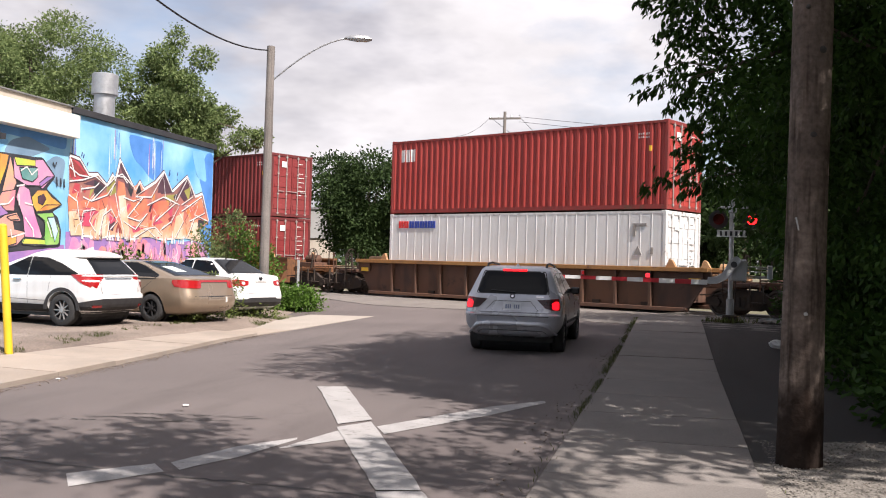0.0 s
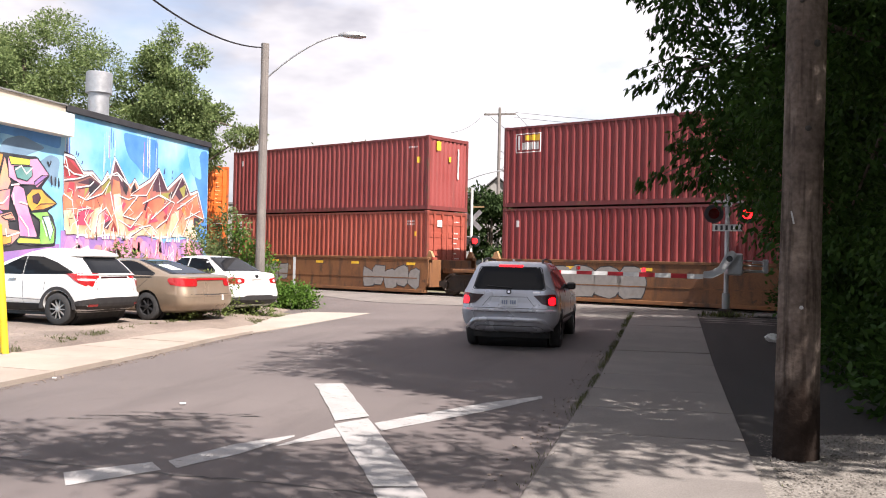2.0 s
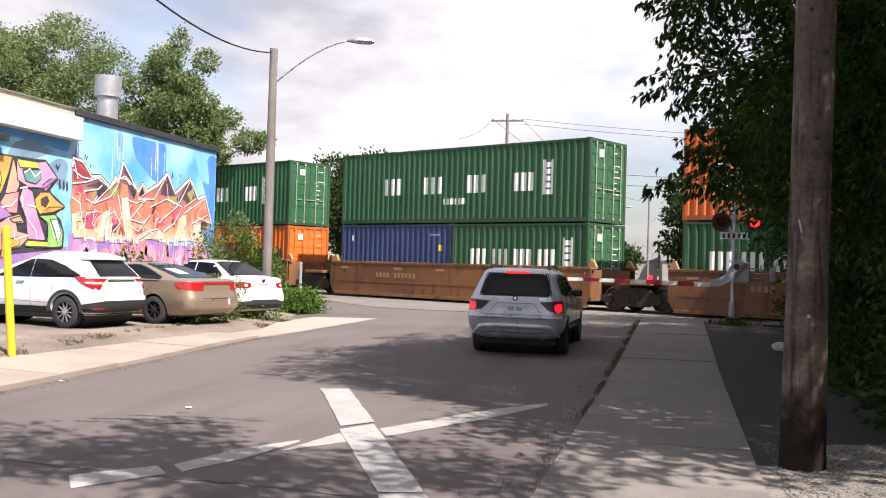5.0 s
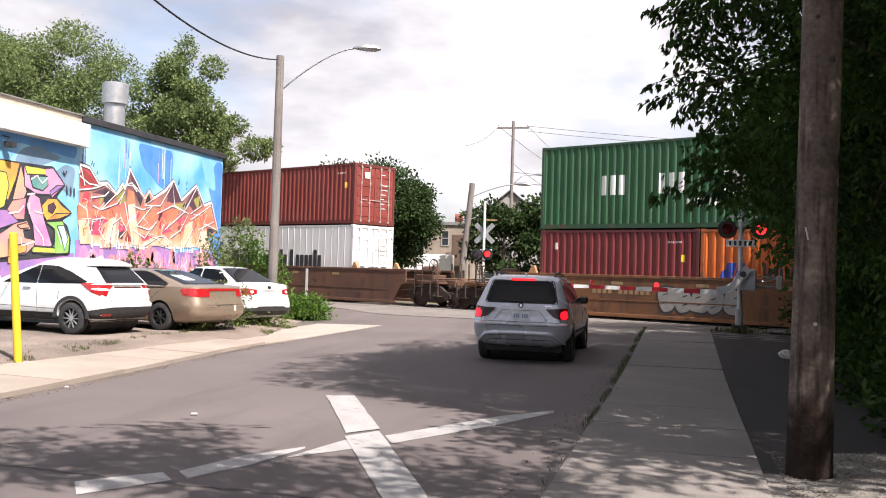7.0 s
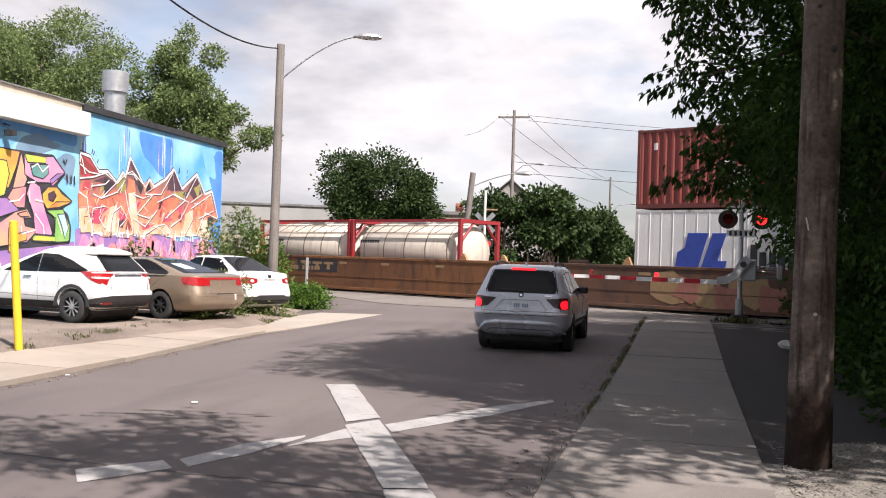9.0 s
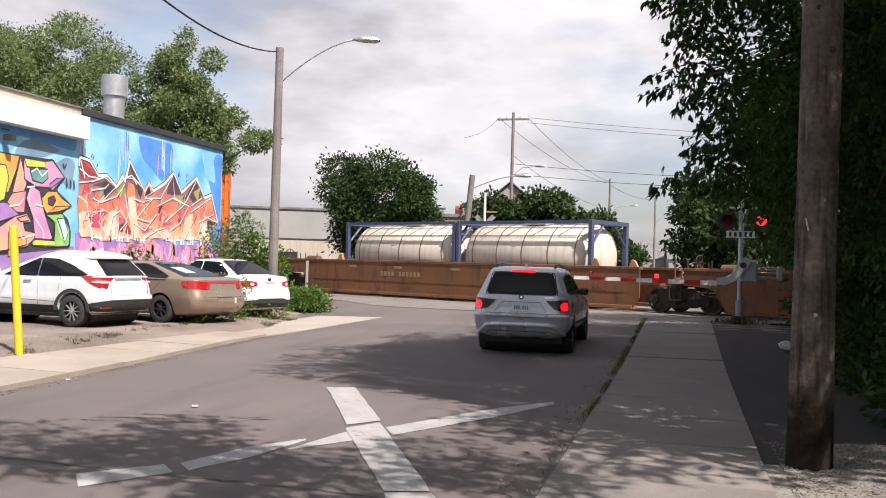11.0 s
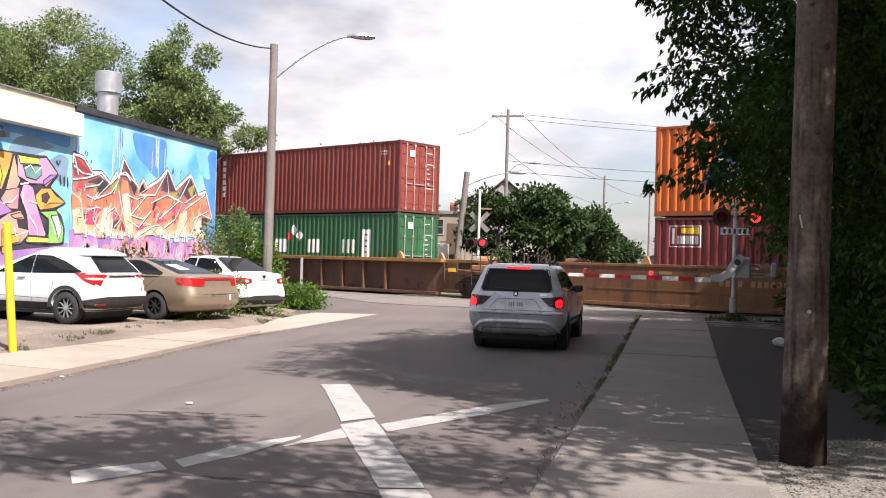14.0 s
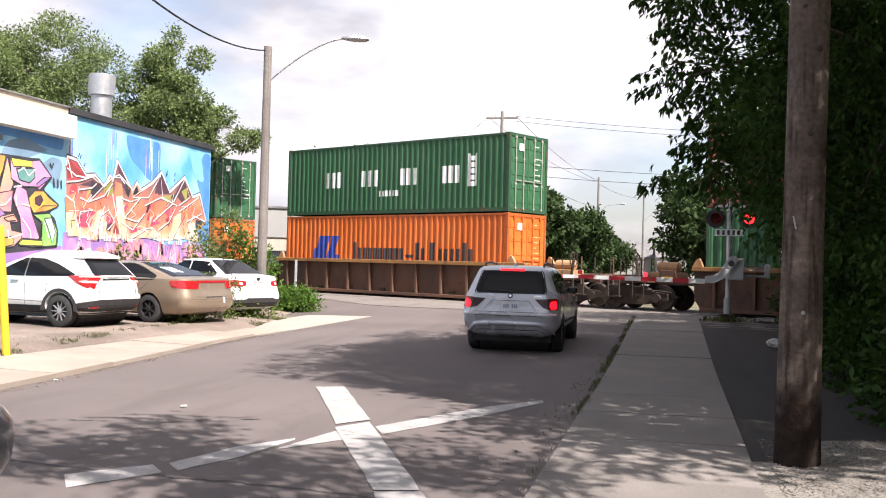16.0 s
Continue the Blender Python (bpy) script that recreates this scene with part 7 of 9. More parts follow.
    patch("peach", [(2.71, 3.63),(3.11, 3.7),(3.5, 2.31),(3.02, 2.3)], 10.9)
    patch("peach", [(4.16, 2.59),(5.04, 2.7),(5.52, 2.38),(3.61, 2.3)], 10.9)
    patch("peach", [(6.52, 3.16),(7.05, 3.36),(7.03, 2.34),(6.28, 2.36)], 10.9)
    patch("peach", [(7.63, 2.97),(8.12, 3.03),(8.58, 2.3),(7.81, 2.37)], 10.9)
    patch("coral", [(0.01, 3.43),(0.48, 3.59),(0.52, 3.02),(0.07, 2.94)], 10.8)
    patch("coral", [(0.65, 3.31),(1.44, 3.54),(1.58, 3.15),(0.8, 3.14)], 10.8)
    patch("coral", [(1.69, 3.56),(2.09, 3.72),(2.12, 3.19),(1.68, 3.1)], 10.8)
    patch("coral", [(2.68, 4.14),(3.05, 4.08),(3.18, 3.67),(2.64, 3.63)], 10.8)
    patch("coral", [(3.39, 3.57),(4.3, 3.85),(4.62, 3.38),(3.71, 2.88)], 10.8)
    patch("coral", [(4.94, 3.64),(5.92, 3.67),(5.75, 3.12),(4.86, 3.16)], 10.8)
    patch("coral", [(7.37, 3.68),(8.37, 4.1),(8.64, 3.46),(7.72, 3.06)], 10.8)
    patch("olive", [(2.31, 4.27),(2.56, 4.01),(2.18, 3.8)], 10.9)
    patch("olive", [(5.51, 3.84),(6.38, 3.97),(6.08, 3.68)], 10.9)
    patch("olive", [(7.04, 4.15),(7.55, 4.36),(7.41, 3.79)], 10.9)
    for k in range(30):
        s = 0.2 + 8.1 * rr.random()
        daub(wall, [(s, 2.16), (s + rr.uniform(0.06, 0.16), 2.15), (s + rr.uniform(-0.05, 0.12), 2.2 + rr.uniform(0.15, 0.5))], rr.choice(("white", "pale orange", "white")), 11.6)
    def edge_line(*pts):
        stroke(wall, [(s + 0.03, z - 0.03) for s, z in pts], 0.035, "plum", 12)
        stroke(wall, pts, 0.042, "white", 12.7)
    edge_line((0.06,3.89),(0.74,3.99),(1.37,4.17),(1.99,3.91),(1.2,3.36),(0.77,3.46))
    edge_line((2.05,3.91),(2.49,4.24),(2.89,4.38),(3.58,4.01))
    edge_line((2.75,4.77),(2.6,4.26),(2.96,4.29),(3.21,4.11))
    edge_line((0.66,3.7),(1.39,3.82),(1.6,3.97))
    edge_line((1.2,3.36),(2.07,3.62),(2.5,4.05))
    edge_line((2.52,3.72),(2.73,3.14),(3.06,2.55),(3.07,2.28))
    edge_line((0.06,3.47),(0.47,3.31),(0.6,2.82),(0.84,2.31))
    edge_line((0.72,2.58),(0.8,3.02),(1.43,3.12),(1.13,2.73),(1.47,2.42))
    edge_line((1.69,2.3),(1.88,2.96),(2.32,3.18),(2.69,2.8),(2.3,2.52))
    edge_line((3.0,3.62),(3.61,3.53),(4.23,3.71),(3.27,2.97))
    edge_line((3.27,2.97),(4.03,2.87),(4.52,3.17),(3.79,2.58),(3.04,2.82))
    edge_line((4.28,3.96),(3.73,3.68),(4.75,3.75),(5.51,4.6),(5.7,3.82))
    edge_line((4.51,3.45),(5.56,3.81),(6.43,3.65),(5.07,2.92))
    edge_line((4.3,2.6),(5.08,2.71),(5.51,2.44))
    edge_line((5.7,3.82),(6.72,3.6),(6.18,2.97),(5.5,2.65))
    edge_line((6.49,3.73),(7.26,4.62),(7.69,3.97),(6.87,3.61))
    edge_line((6.89,3.38),(8.4,4.02),(8.69,3.41),(7.51,3.04))
    edge_line((7.4,2.43),(7.97,3.29),(8.95,3.11))
    edge_line((6.5,2.4),(7.06,3.02),(6.74,3.3))
    edge_line((0.06,4.32),(0.53,4.12),(1.05,4.11))
    edge_line((0.1,4.57),(0.33,4.04))
    edge_line((2.14,2.25),(2.23,2.78))
    edge_line((3.81,2.31),(4.56,2.61),(5.1,2.35))
    for k in range(46):
        s, z = rr.uniform(0.3, 8.2), rr.uniform(2.3, 3.7)
        stroke(wall, [(s, z), (s + rr.uniform(-0.2, 0.3), z + rr.uniform(0.05, 0.3)), (s + rr.uniform(-0.1, 0.4), z + rr.uniform(0.2, 0.4))], rr.uniform(0.016, 0.026), "white" if k % 4 else "plum", 13.3)
    for a, b in zip(TOP[:19], TOP[1:20]):
        stroke(wall, [a, b], 0.05, "white", 14)


def make_left_mural(wall):
    """Rounded many-coloured letters on the recessed wall, as abstract shapes."""
    for c, outline in (("wash", [(-4.6, 4.75), (-2.6, 4.95), (-0.1, 4.8), (-0.1, 5.3), (-4.6, 5.3)]), ("sky", [(-4.4, 4.45), (-3.3, 4.4), (-2.6, 4.75), (-3.4, 5.0), (-4.3, 4.9)]), ("steel", [(-2.9, 4.4), (-1.8, 4.4), (-0.8, 4.75), (-1.9, 5.0), (-2.6, 4.8)]), ("steel", [(-1.3, 4.2), (-0.3, 3.6), (-0.1, 4.5), (-0.6, 4.6)])):
        daub(wall, rounded(outline, 0.2, 4), c, 1.5 if c == "wash" else 2.2)
    daub(wall, [(-4.6, 0.3), (-0.05, 0.3), (-0.05, 1.95), (-4.6, 1.7)], "violet", 2.6)
    def letter(c, layer, r, outline):
        daub(wall, rounded(outline, r, 4), c, layer)
        if c != "charcoal":
            stroke(wall, outline + outline[:1], 0.035, "charcoal", layer + 0.4)

    def line(c, pts):
        stroke(wall, pts, 0.045 if c == "white" else 0.06, c, 12)
    letter("charcoal", 3, 0.1, [(-3.8,4.4),(-2.62,4.42),(-1.45,4.44),(-1.2,4.47),(-0.57,3.96),(-0.98,3.57),(-0.2,3.16),(-0.68,2.9),(-0.41,2.77),(-0.22,2.36),(-0.26,1.87),(-3.66,1.58)])
    letter("yellow", 4, 0.05, [(-3.57,4.4),(-2.66,4.38),(-2.76,3.97),(-3.05,3.34),(-3.52,3.3)])
    letter("lime", 5, 0.08, [(-3.56,4.08),(-3.18,4.07),(-3.05,3.72),(-3.2,3.14),(-3.5,3.04)])
    letter("pale orange", 5, 0.02, [(-2.6,4.37),(-2.31,3.63),(-2.44,3.39),(-2.89,3.35),(-2.74,3.89)])
    letter("pink", 6, 0.04, [(-2.9,3.33),(-2.33,3.44),(-2.38,2.83),(-3.41,2.8),(-3.19,2.95)])
    letter("pale pink", 6, 0.03, [(-2.49,4.35),(-1.58,4.35),(-1.21,4.41),(-0.65,3.97),(-1.18,3.54),(-1.32,3.62),(-1.9,3.59),(-2.42,3.76)])
    letter("lime", 7, 0.04, [(-2.47,4.35),(-1.54,4.35),(-1.53,4.17),(-2.33,4.11)])
    letter("teal", 8, 0.12, [(-2.22,4.07),(-1.44,4.14),(-1.41,3.88),(-1.64,3.71),(-2.08,3.76)])
    letter("violet", 8, 0.02, [(-1.27,3.59),(-0.66,3.96),(-1.0,3.92),(-1.33,3.71)])
    letter("pale pink", 7, 0.04, [(-2.16,3.63),(-1.76,3.49),(-1.49,2.83),(-1.13,2.18),(-1.19,2.04),(-1.88,2.05),(-2.0,2.69),(-2.32,3.23)])
    letter("yellow", 9, 0.08, [(-1.66,3.28),(-1.4,3.5),(-1.0,3.53),(-0.75,3.35),(-0.26,3.14),(-0.87,2.91),(-1.42,2.86),(-1.6,3.05)])
    letter("orange", 10, 0.05, [(-1.02,3.09),(-0.31,3.14),(-0.87,2.94),(-1.37,2.88)])
    letter("plum", 11, 0.06, [(-1.39,3.3),(-1.13,3.4),(-1.02,3.27),(-1.16,3.08),(-1.36,3.13)])
    letter("green", 8, 0.12, [(-1.46,2.82),(-0.68,2.89),(-0.32,2.41),(-0.34,1.94),(-1.45,1.88),(-2.03,1.95),(-1.91,2.12),(-1.01,2.1),(-1.02,2.62)])
    letter("lime", 9, 0.06, [(-1.9,2.09),(-1.01,2.08),(-0.96,1.92),(-1.98,1.92)])
    letter("ice", 9, 0.05, [(-0.93,2.73),(-0.6,2.76),(-0.39,2.35),(-0.54,2.02),(-0.71,2.4)])
    letter("pale orange", 8, 0.08, [(-3.39,2.37),(-2.77,2.7),(-2.28,2.81),(-2.08,2.57),(-2.42,2.54),(-2.34,2.33),(-1.91,2.28),(-1.91,2.12),(-2.23,1.88),(-3.36,1.72)])
    letter("yellow", 9, 0.02, [(-3.01,2.25),(-2.75,2.26),(-2.7,1.62),(-2.98,1.59)])
    letter("orange", 9, 0.06, [(-2.66,2.1),(-2.25,2.17),(-2.25,1.93),(-2.63,1.85)])
    letter("violet", 9, 0.05, [(-3.5,3.04),(-3.11,3.06),(-2.61,2.76),(-3.01,2.63),(-3.48,2.5)])
    letter("salmon", 10, 0.04, [(-2.69,2.65),(-2.3,2.75),(-2.17,2.61),(-2.52,2.57)])
    line("white", [(-2.17,3.98),(-1.92,4.12),(-1.69,3.91),(-1.44,4.1)])
    line("white", [(-2.22,3.32),(-2.19,3.01)])
    line("white", [(-1.96,3.09),(-1.6,3.05)])
    line("white", [(-3.03,2.96),(-2.63,3.03),(-2.43,3.22)])
    line("white", [(-1.93,2.69),(-1.57,2.36),(-1.51,2.13)])
    line("white", [(-0.93,2.62),(-0.69,2.16)])
    line("white", [(-2.51,2.32),(-2.46,2.1),(-1.91,2.23)])
    line("white", [(-2.32,3.54),(-1.98,3.6)])
    line("charcoal", [(-0.76,4.37),(-0.66,4.25),(-0.59,4.39)])
    line("charcoal", [(-0.57,3.96),(-0.52,3.69)])
    line("charcoal", [(-0.37,3.93),(-0.34,3.68)])
    line("charcoal", [(-0.21,3.93),(-0.18,3.66)])


def make_painted_building():
    b = thing("painted_building", "low commercial building covered in spray-painted murals", "building")
    lot = 0.1
    bm = bmesh.new()
    box(bm, -34, WALL_X, 25.55, 34.9, lot, 6.0)
    wall = part("wall", bm, SKY_BLUES, b, "wall painted sky blue with spiked orange and white shapes")
    make_mural(wall)
    bm = bmesh.new()
    box(bm, -34, WALL_X, 4.0, 25.546, lot, 6.1)
    wall2 = part("wall", bm, SKY_BLUES, b, "wall painted with rounded many-coloured shapes")
    make_left_mural(wall2)
    bm = bmesh.new()
    box(bm, WALL_X - 0.35, WALL_X + 0.10, 25.6, 34.98, 5.97, 6.17, 0.01)
    box(bm, -34, WALL_X - 0.35, 34.6, 34.98, 5.97, 6.17, 0.01)
    part("parapet", bm, PARAPET, b, "black metal parapet edge")
    bm = bmesh.new()
    box(bm, WALL_X - 0.4, WALL_X + 0.38, 4.0, 25.56, 5.17, 5.86, 0.015)
    part("fascia", bm, FASCIA, b, "plain cream sign fascia")
    bm = bmesh.new()
    box(bm, WALL_X - 0.3, WALL_X + 0.06, 4.0, 25.56, 5.80, 6.12)
    part("upper_band", bm, BEIGE_WALL, b, "beige rendered band over the fascia")
    bm = bmesh.new()
    box(bm, WALL_X - 0.6, WALL_X + 0.12, 4.0, 25.60, 6.12, 6.17, 0.01)
    part("coping", bm, ROOF_FELT, b, "thin grey metal coping")
    bm = bmesh.new()
    box(bm, -33.9, WALL_X - 0.3, 4.1, 34.6, 6.0, 6.06)
    part("roof", bm, ROOF_FELT, b)
    bm = bmesh.new()
    prism(bm, [(WALL_X + 0.1, 22.12), (WALL_X + 0.36, 22.12), (WALL_X + 0.38, 22.28), (WALL_X + 0.2, 22.3)], 4.72, 4.88, "z")
    tube(bm, [(WALL_X, 22.2, 5.05), (WALL_X + 0.22, 22.2, 5.0), (WALL_X + 0.26, 22.2, 4.86)], 0.02, 6)
    part("wall_lamp", bm, PARAPET, b, "dark wall lamp")
    v = thing("roof_vent", "galvanised round roof vent pipe with a wide cap", "roof vent", m=Matrix.Translation((-19.8, 30.08, 6.06)))
    bm = bmesh.new()
    lathe(bm, [(0.36, 0), (0.36, 1.35)], 24, "z")
    part("pipe", bm, STEEL, v, "", True)
    bm = bmesh.new()
    lathe(bm, [(0.40, 1.25), (0.45, 1.27), (0.45, 1.98), (0.42, 2.0)], 24, "z")
    part("cap", bm, STEEL, v, "", True)


# ---- poles, lamps and wires ----
def sagging(a, b, sag, n=14):
    a, b = Vector(a), Vector(b)
    return [tuple(a + (b - a) * k / n - Vector((0, 0, sag * 4 * (k / n) * (1 - k / n)))) for k in range(n + 1)]


def wire(a, b, sag, r=0.014, label="thin black overhead wire"):
    bm = bmesh.new()
    tube(bm, sagging(a, b, sag), r, 5)
    tagged(part("overhead_wire", bm, CABLE), label, "wire", "overhead wires")


def pole_mesh(h, r0, r1, lean=(0, 0), seg=20, knots=0):
    bm = bmesh.new()
    n = 14
    rings = tube(bm, [(lean[0] * k / n, lean[1] * k / n, h * k / n) for k in range(n + 1)], [r0 + (r1 - r0) * k / n for k in range(n + 1)], seg)
    for ring in rings:
        for v in ring:
            a = math.atan2(v.co.y, v.co.x)
            v.co += Vector((math.cos(a), math.sin(a), 0)) * 0.012 * noise.noise((a * 2.2, v.co.z * 0.35, h)) * (r0 / 0.16)
    return bm


def cobra_head(parent, at, way, mat=None):
    way = Vector(way).normalized()
    bm = bmesh.new()
    p = Vector(at)
    side = way.cross(Vector((0, 0, 1))).normalized()
    sections = ((-0.12, 0.05, 0.05), (0.05, 0.10, 0.10), (0.30, 0.17, 0.14), (0.58, 0.18, 0.13), (0.74, 0.10, 0.05))
    rings = []
    for d, w, h in sections:
        rings.append([bm.verts.new(p + way * d + side * w * math.cos(a) + Vector((0, 0, 1)) * (h * math.sin(a) * (1.0 if math.sin(a) > 0 else 0.6))) for a in np.linspace(0, 2 * math.pi, 12, endpoint=False)])
    for a, b in zip(rings, rings[1:]):
        for k in range(12):
            bm.faces.new((a[k], a[(k + 1) % 12], b[(k + 1) % 12], b[k]))
    bm.faces.new(rings[0])
    bm.faces.new(rings[-1])
    bmesh.ops.recalc_face_normals(bm, faces=bm.faces)
    part("lamp_head", bm, mat or STEEL, parent, "grey cobra-head lamp", True)


def make_street_lamp(at, h, arm, label, lean=(0, 0), r=0.14, wood=None, arm_z=None, rise_by=1.2):
    lamp = thing("street_lamp", label, "street lamp", m=Matrix.Translation(at))
    part("pole", pole_mesh(h, r, r * 0.82, lean), wood or WOOD_GREY, lamp, "", True)
    arm = Vector(arm)
    z = arm_z if arm_z else h - 0.9
    top = Vector((lean[0] * z / h, lean[1] * z / h, z))
    bm = bmesh.new()
    pts = [tuple(top + arm * t + Vector((0, 0, rise_by * (1 - (1 - t) ** 1.55)))) for t in np.linspace(0, 1, 10)]
    tube(bm, pts, 0.028, 8)
    part("arm", bm, STEEL, lamp, "", True)
    cobra_head(lamp, pts[-1], arm)
    return lamp


def make_poles():
    make_street_lamp((-12.31, 27.4, 0.15), 8.1, (2.2, 0.84, 0), "grey wooden street lamp pole with a curved steel arm", r=0.15, arm_z=6.98, rise_by=1.50)
    bm = bmesh.new()
    tube(bm, sagging((-12.35, 27.25, 8.1), (-8.1, 5.0, 8.5), 1.33, 30), 0.022, 6)
    tagged(part("service_cable", bm, CABLE), "thick black twisted service cable to the lamp pole", "cable")
    p = thing("utility_pole", "thick dark wooden utility pole standing in gravel", "utility pole", m=Matrix.Translation((1.09, 9.05, -0.05)))
    bm = pole_mesh(9.0, 0.180, 0.155, (0.09, 0.05), 28)
    for v in bm.verts:                       # the butt flares towards the ground
        flare = 1 + 0.10 * max(0.0, 1 - v.co.z / 1.9) ** 1.5
        v.co.x, v.co.y = v.co.x * flare, v.co.y * flare
    part("pole", bm, POLE_OLD, p, "", True)
    bm = bmesh.new()
    box(bm, -0.006, 0.006, -0.010, 0.004, 0, 0.115)
    staple = part("pole_tag", bm, STEEL_PAINT, p, "thin bright metal strip")
    staple.matrix_basis = pose(-0.06, -0.158, 2.13, 0, -12, 0)
    bm = bmesh.new()
    lathe(bm, [(0.004, -0.010), (0.016, -0.008), (0.018, 0.004)], 10, "y")
    tag = part("pole_tag", bm, STEEL_PAINT, p, "small round metal tag")
    tag.matrix_basis = Matrix.Translation((0.012, -0.176, 1.40))
    for x, z, r in ((0.02, 2.97, 0.030), (0.08, 3.72, 0.035), (-0.06, 4.1, 0.022), (0.05, 1.75, 0.02)):
        bm = bmesh.new()
        lathe(bm, [(0.003, -0.006), (r * 0.5, -0.004), (r, 0.006)], 12, "y")
        knot = part("knot", bm, TAR, p, "dark knot in the wood")
        knot.matrix_basis = pose(x + 0.01 * z, -math.sqrt(0.174 ** 2 - x * x) + 0.0055 * z, z, 0, 0, math.degrees(x / 0.18))
    y = thing("bollard_post", "tall leaning yellow-painted steel post", "post", m=Matrix.Translation((-10.06, 12.96, 0.1)))
    bm = bmesh.new()
    tube(bm, [(0, 0, 0), (-0.15, -0.05, 2.0)], 0.062, 16)
    part("pipe", bm, YELLOW, y, "", True)
    bm = bmesh.new()
    lathe(bm, [(0.02, 0.03), (0.05, 0.02), (0.064, 0)], 16, "z", (-0.15, -0.05, 2.0))
    part("cap", bm, YELLOW, y, "", True)
    m = thing("marker_post", "thin white marker post in the weeds", "post", m=Matrix.Translation((-11.72, 28.7, 0.15)))
    bm = bmesh.new()
    box(bm, -0.04, 0.04, -0.012, 0.012, 0, 1.55, 0.004)
    part("post", bm, STEEL_PAINT, m)
    # beyond the railway
    make_street_lamp((-10.7, 45.6, 0.2), 5.9, (2.2, 0.3, 0), "leaning grey wooden lamp pole beyond the railway", (0.52, 0.1), 0.17, arm_z=5.2, rise_by=0.7)
    q = thing("utility_pole", "tall wooden power pole with a crossarm", "utility pole", m=Matrix.Translation((-13.3, 73.8, 0.1)))
    part("pole", pole_mesh(13.6, 0.16, 0.11), WOOD_GREY, q, "", True)
    bm = bmesh.new()
    box(bm, -1.25, 1.25, -0.06, 0.06, 13.0, 13.14)
    part("crossarm", bm, WOOD_GREY, q)
    for x in (-1.15, -0.5, 0.5, 1.15):
        bm = bmesh.new()
        lathe(bm, [(0.03, 0), (0.06, 0.05), (0.04, 0.1), (0.06, 0.15), (0.03, 0.2)], 8, "z", (x, 0, 13.14))
        part("insulator", bm, STEEL, q)
    bm = bmesh.new()
    tube(bm, [(0, 0, 8.6), (0.8, 0, 9.3), (1.9, 0, 9.4)], 0.03, 6)
    part("arm", bm, STEEL, q)
    cobra_head(q, (1.9, 0, 9.4), (1, 0, 0))
    for x, yy, h, lab in ((-8.5, 109.7, 11.9, "distant wooden power pole"), (-4.4, 140, 12.5, "distant wooden power pole")):
        o = thing("utility_pole", lab, "utility pole", m=Matrix.Translation((x, yy, 0)))
        part("pole", pole_mesh(h, 0.17, 0.11), WOOD_GREY, o, "", True)
        bm = bmesh.new()
        tube(bm, [(0, 0, h - 4.2), (0.9, 0, h - 3.2), (2.4, 0, h - 3.0)], 0.035, 6)
        part("arm", bm, STEEL, o)
        cobra_head(o, (2.4, 0, h - 3.0), (1, 0, 0))
    for dx, z in ((-1.15, 13.3), (1.15, 13.3), (0.0, 10.4)):
        wire((-13.3 + dx, 73.8, z), (-8.5 + dx * 0.3, 109.7, z - 1.9), 0.7, 0.018)
    wire((-8.5, 109.7, 11.2), (-4.4, 140, 11.8), 0.5, 0.02)
    for z in (8.9, 9.7):
        wire((-13.3, 73.8, z), (26, 84, z + 0.6), 0.9, 0.02)
    for z in (13.3, 12.9):
        wire((-12.15, 73.8, z), (40, 80, z - 0.4), 1.2, 0.016)
    wire((-14.45, 73.8, 13.3), (-12.8, 55, 9.2), 0.3, 0.014)


# ---- crossing signals ----
GREY_PANEL = surf("grey metal wall panel", (0.234, 0.234, 0.2262), (0.2808, 0.2808, 0.273), 0.5, 0.7, fine=40, grain=0.08, bump=0.05)
SIGNAL_ON = glow("lit red crossing lamp", (1.0, 0.012, 0.012), 3.2)
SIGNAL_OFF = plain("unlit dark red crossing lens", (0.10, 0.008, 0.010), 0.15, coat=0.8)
SIGNAL_DIM = glow("side-on lit red crossing lamp", (1.0, 0.02, 0.03), 1.4)


FLASH_COVERS = []            # discs added to imitate flashing: object, x, z, closed and open depth, whether of the right-hand lamp


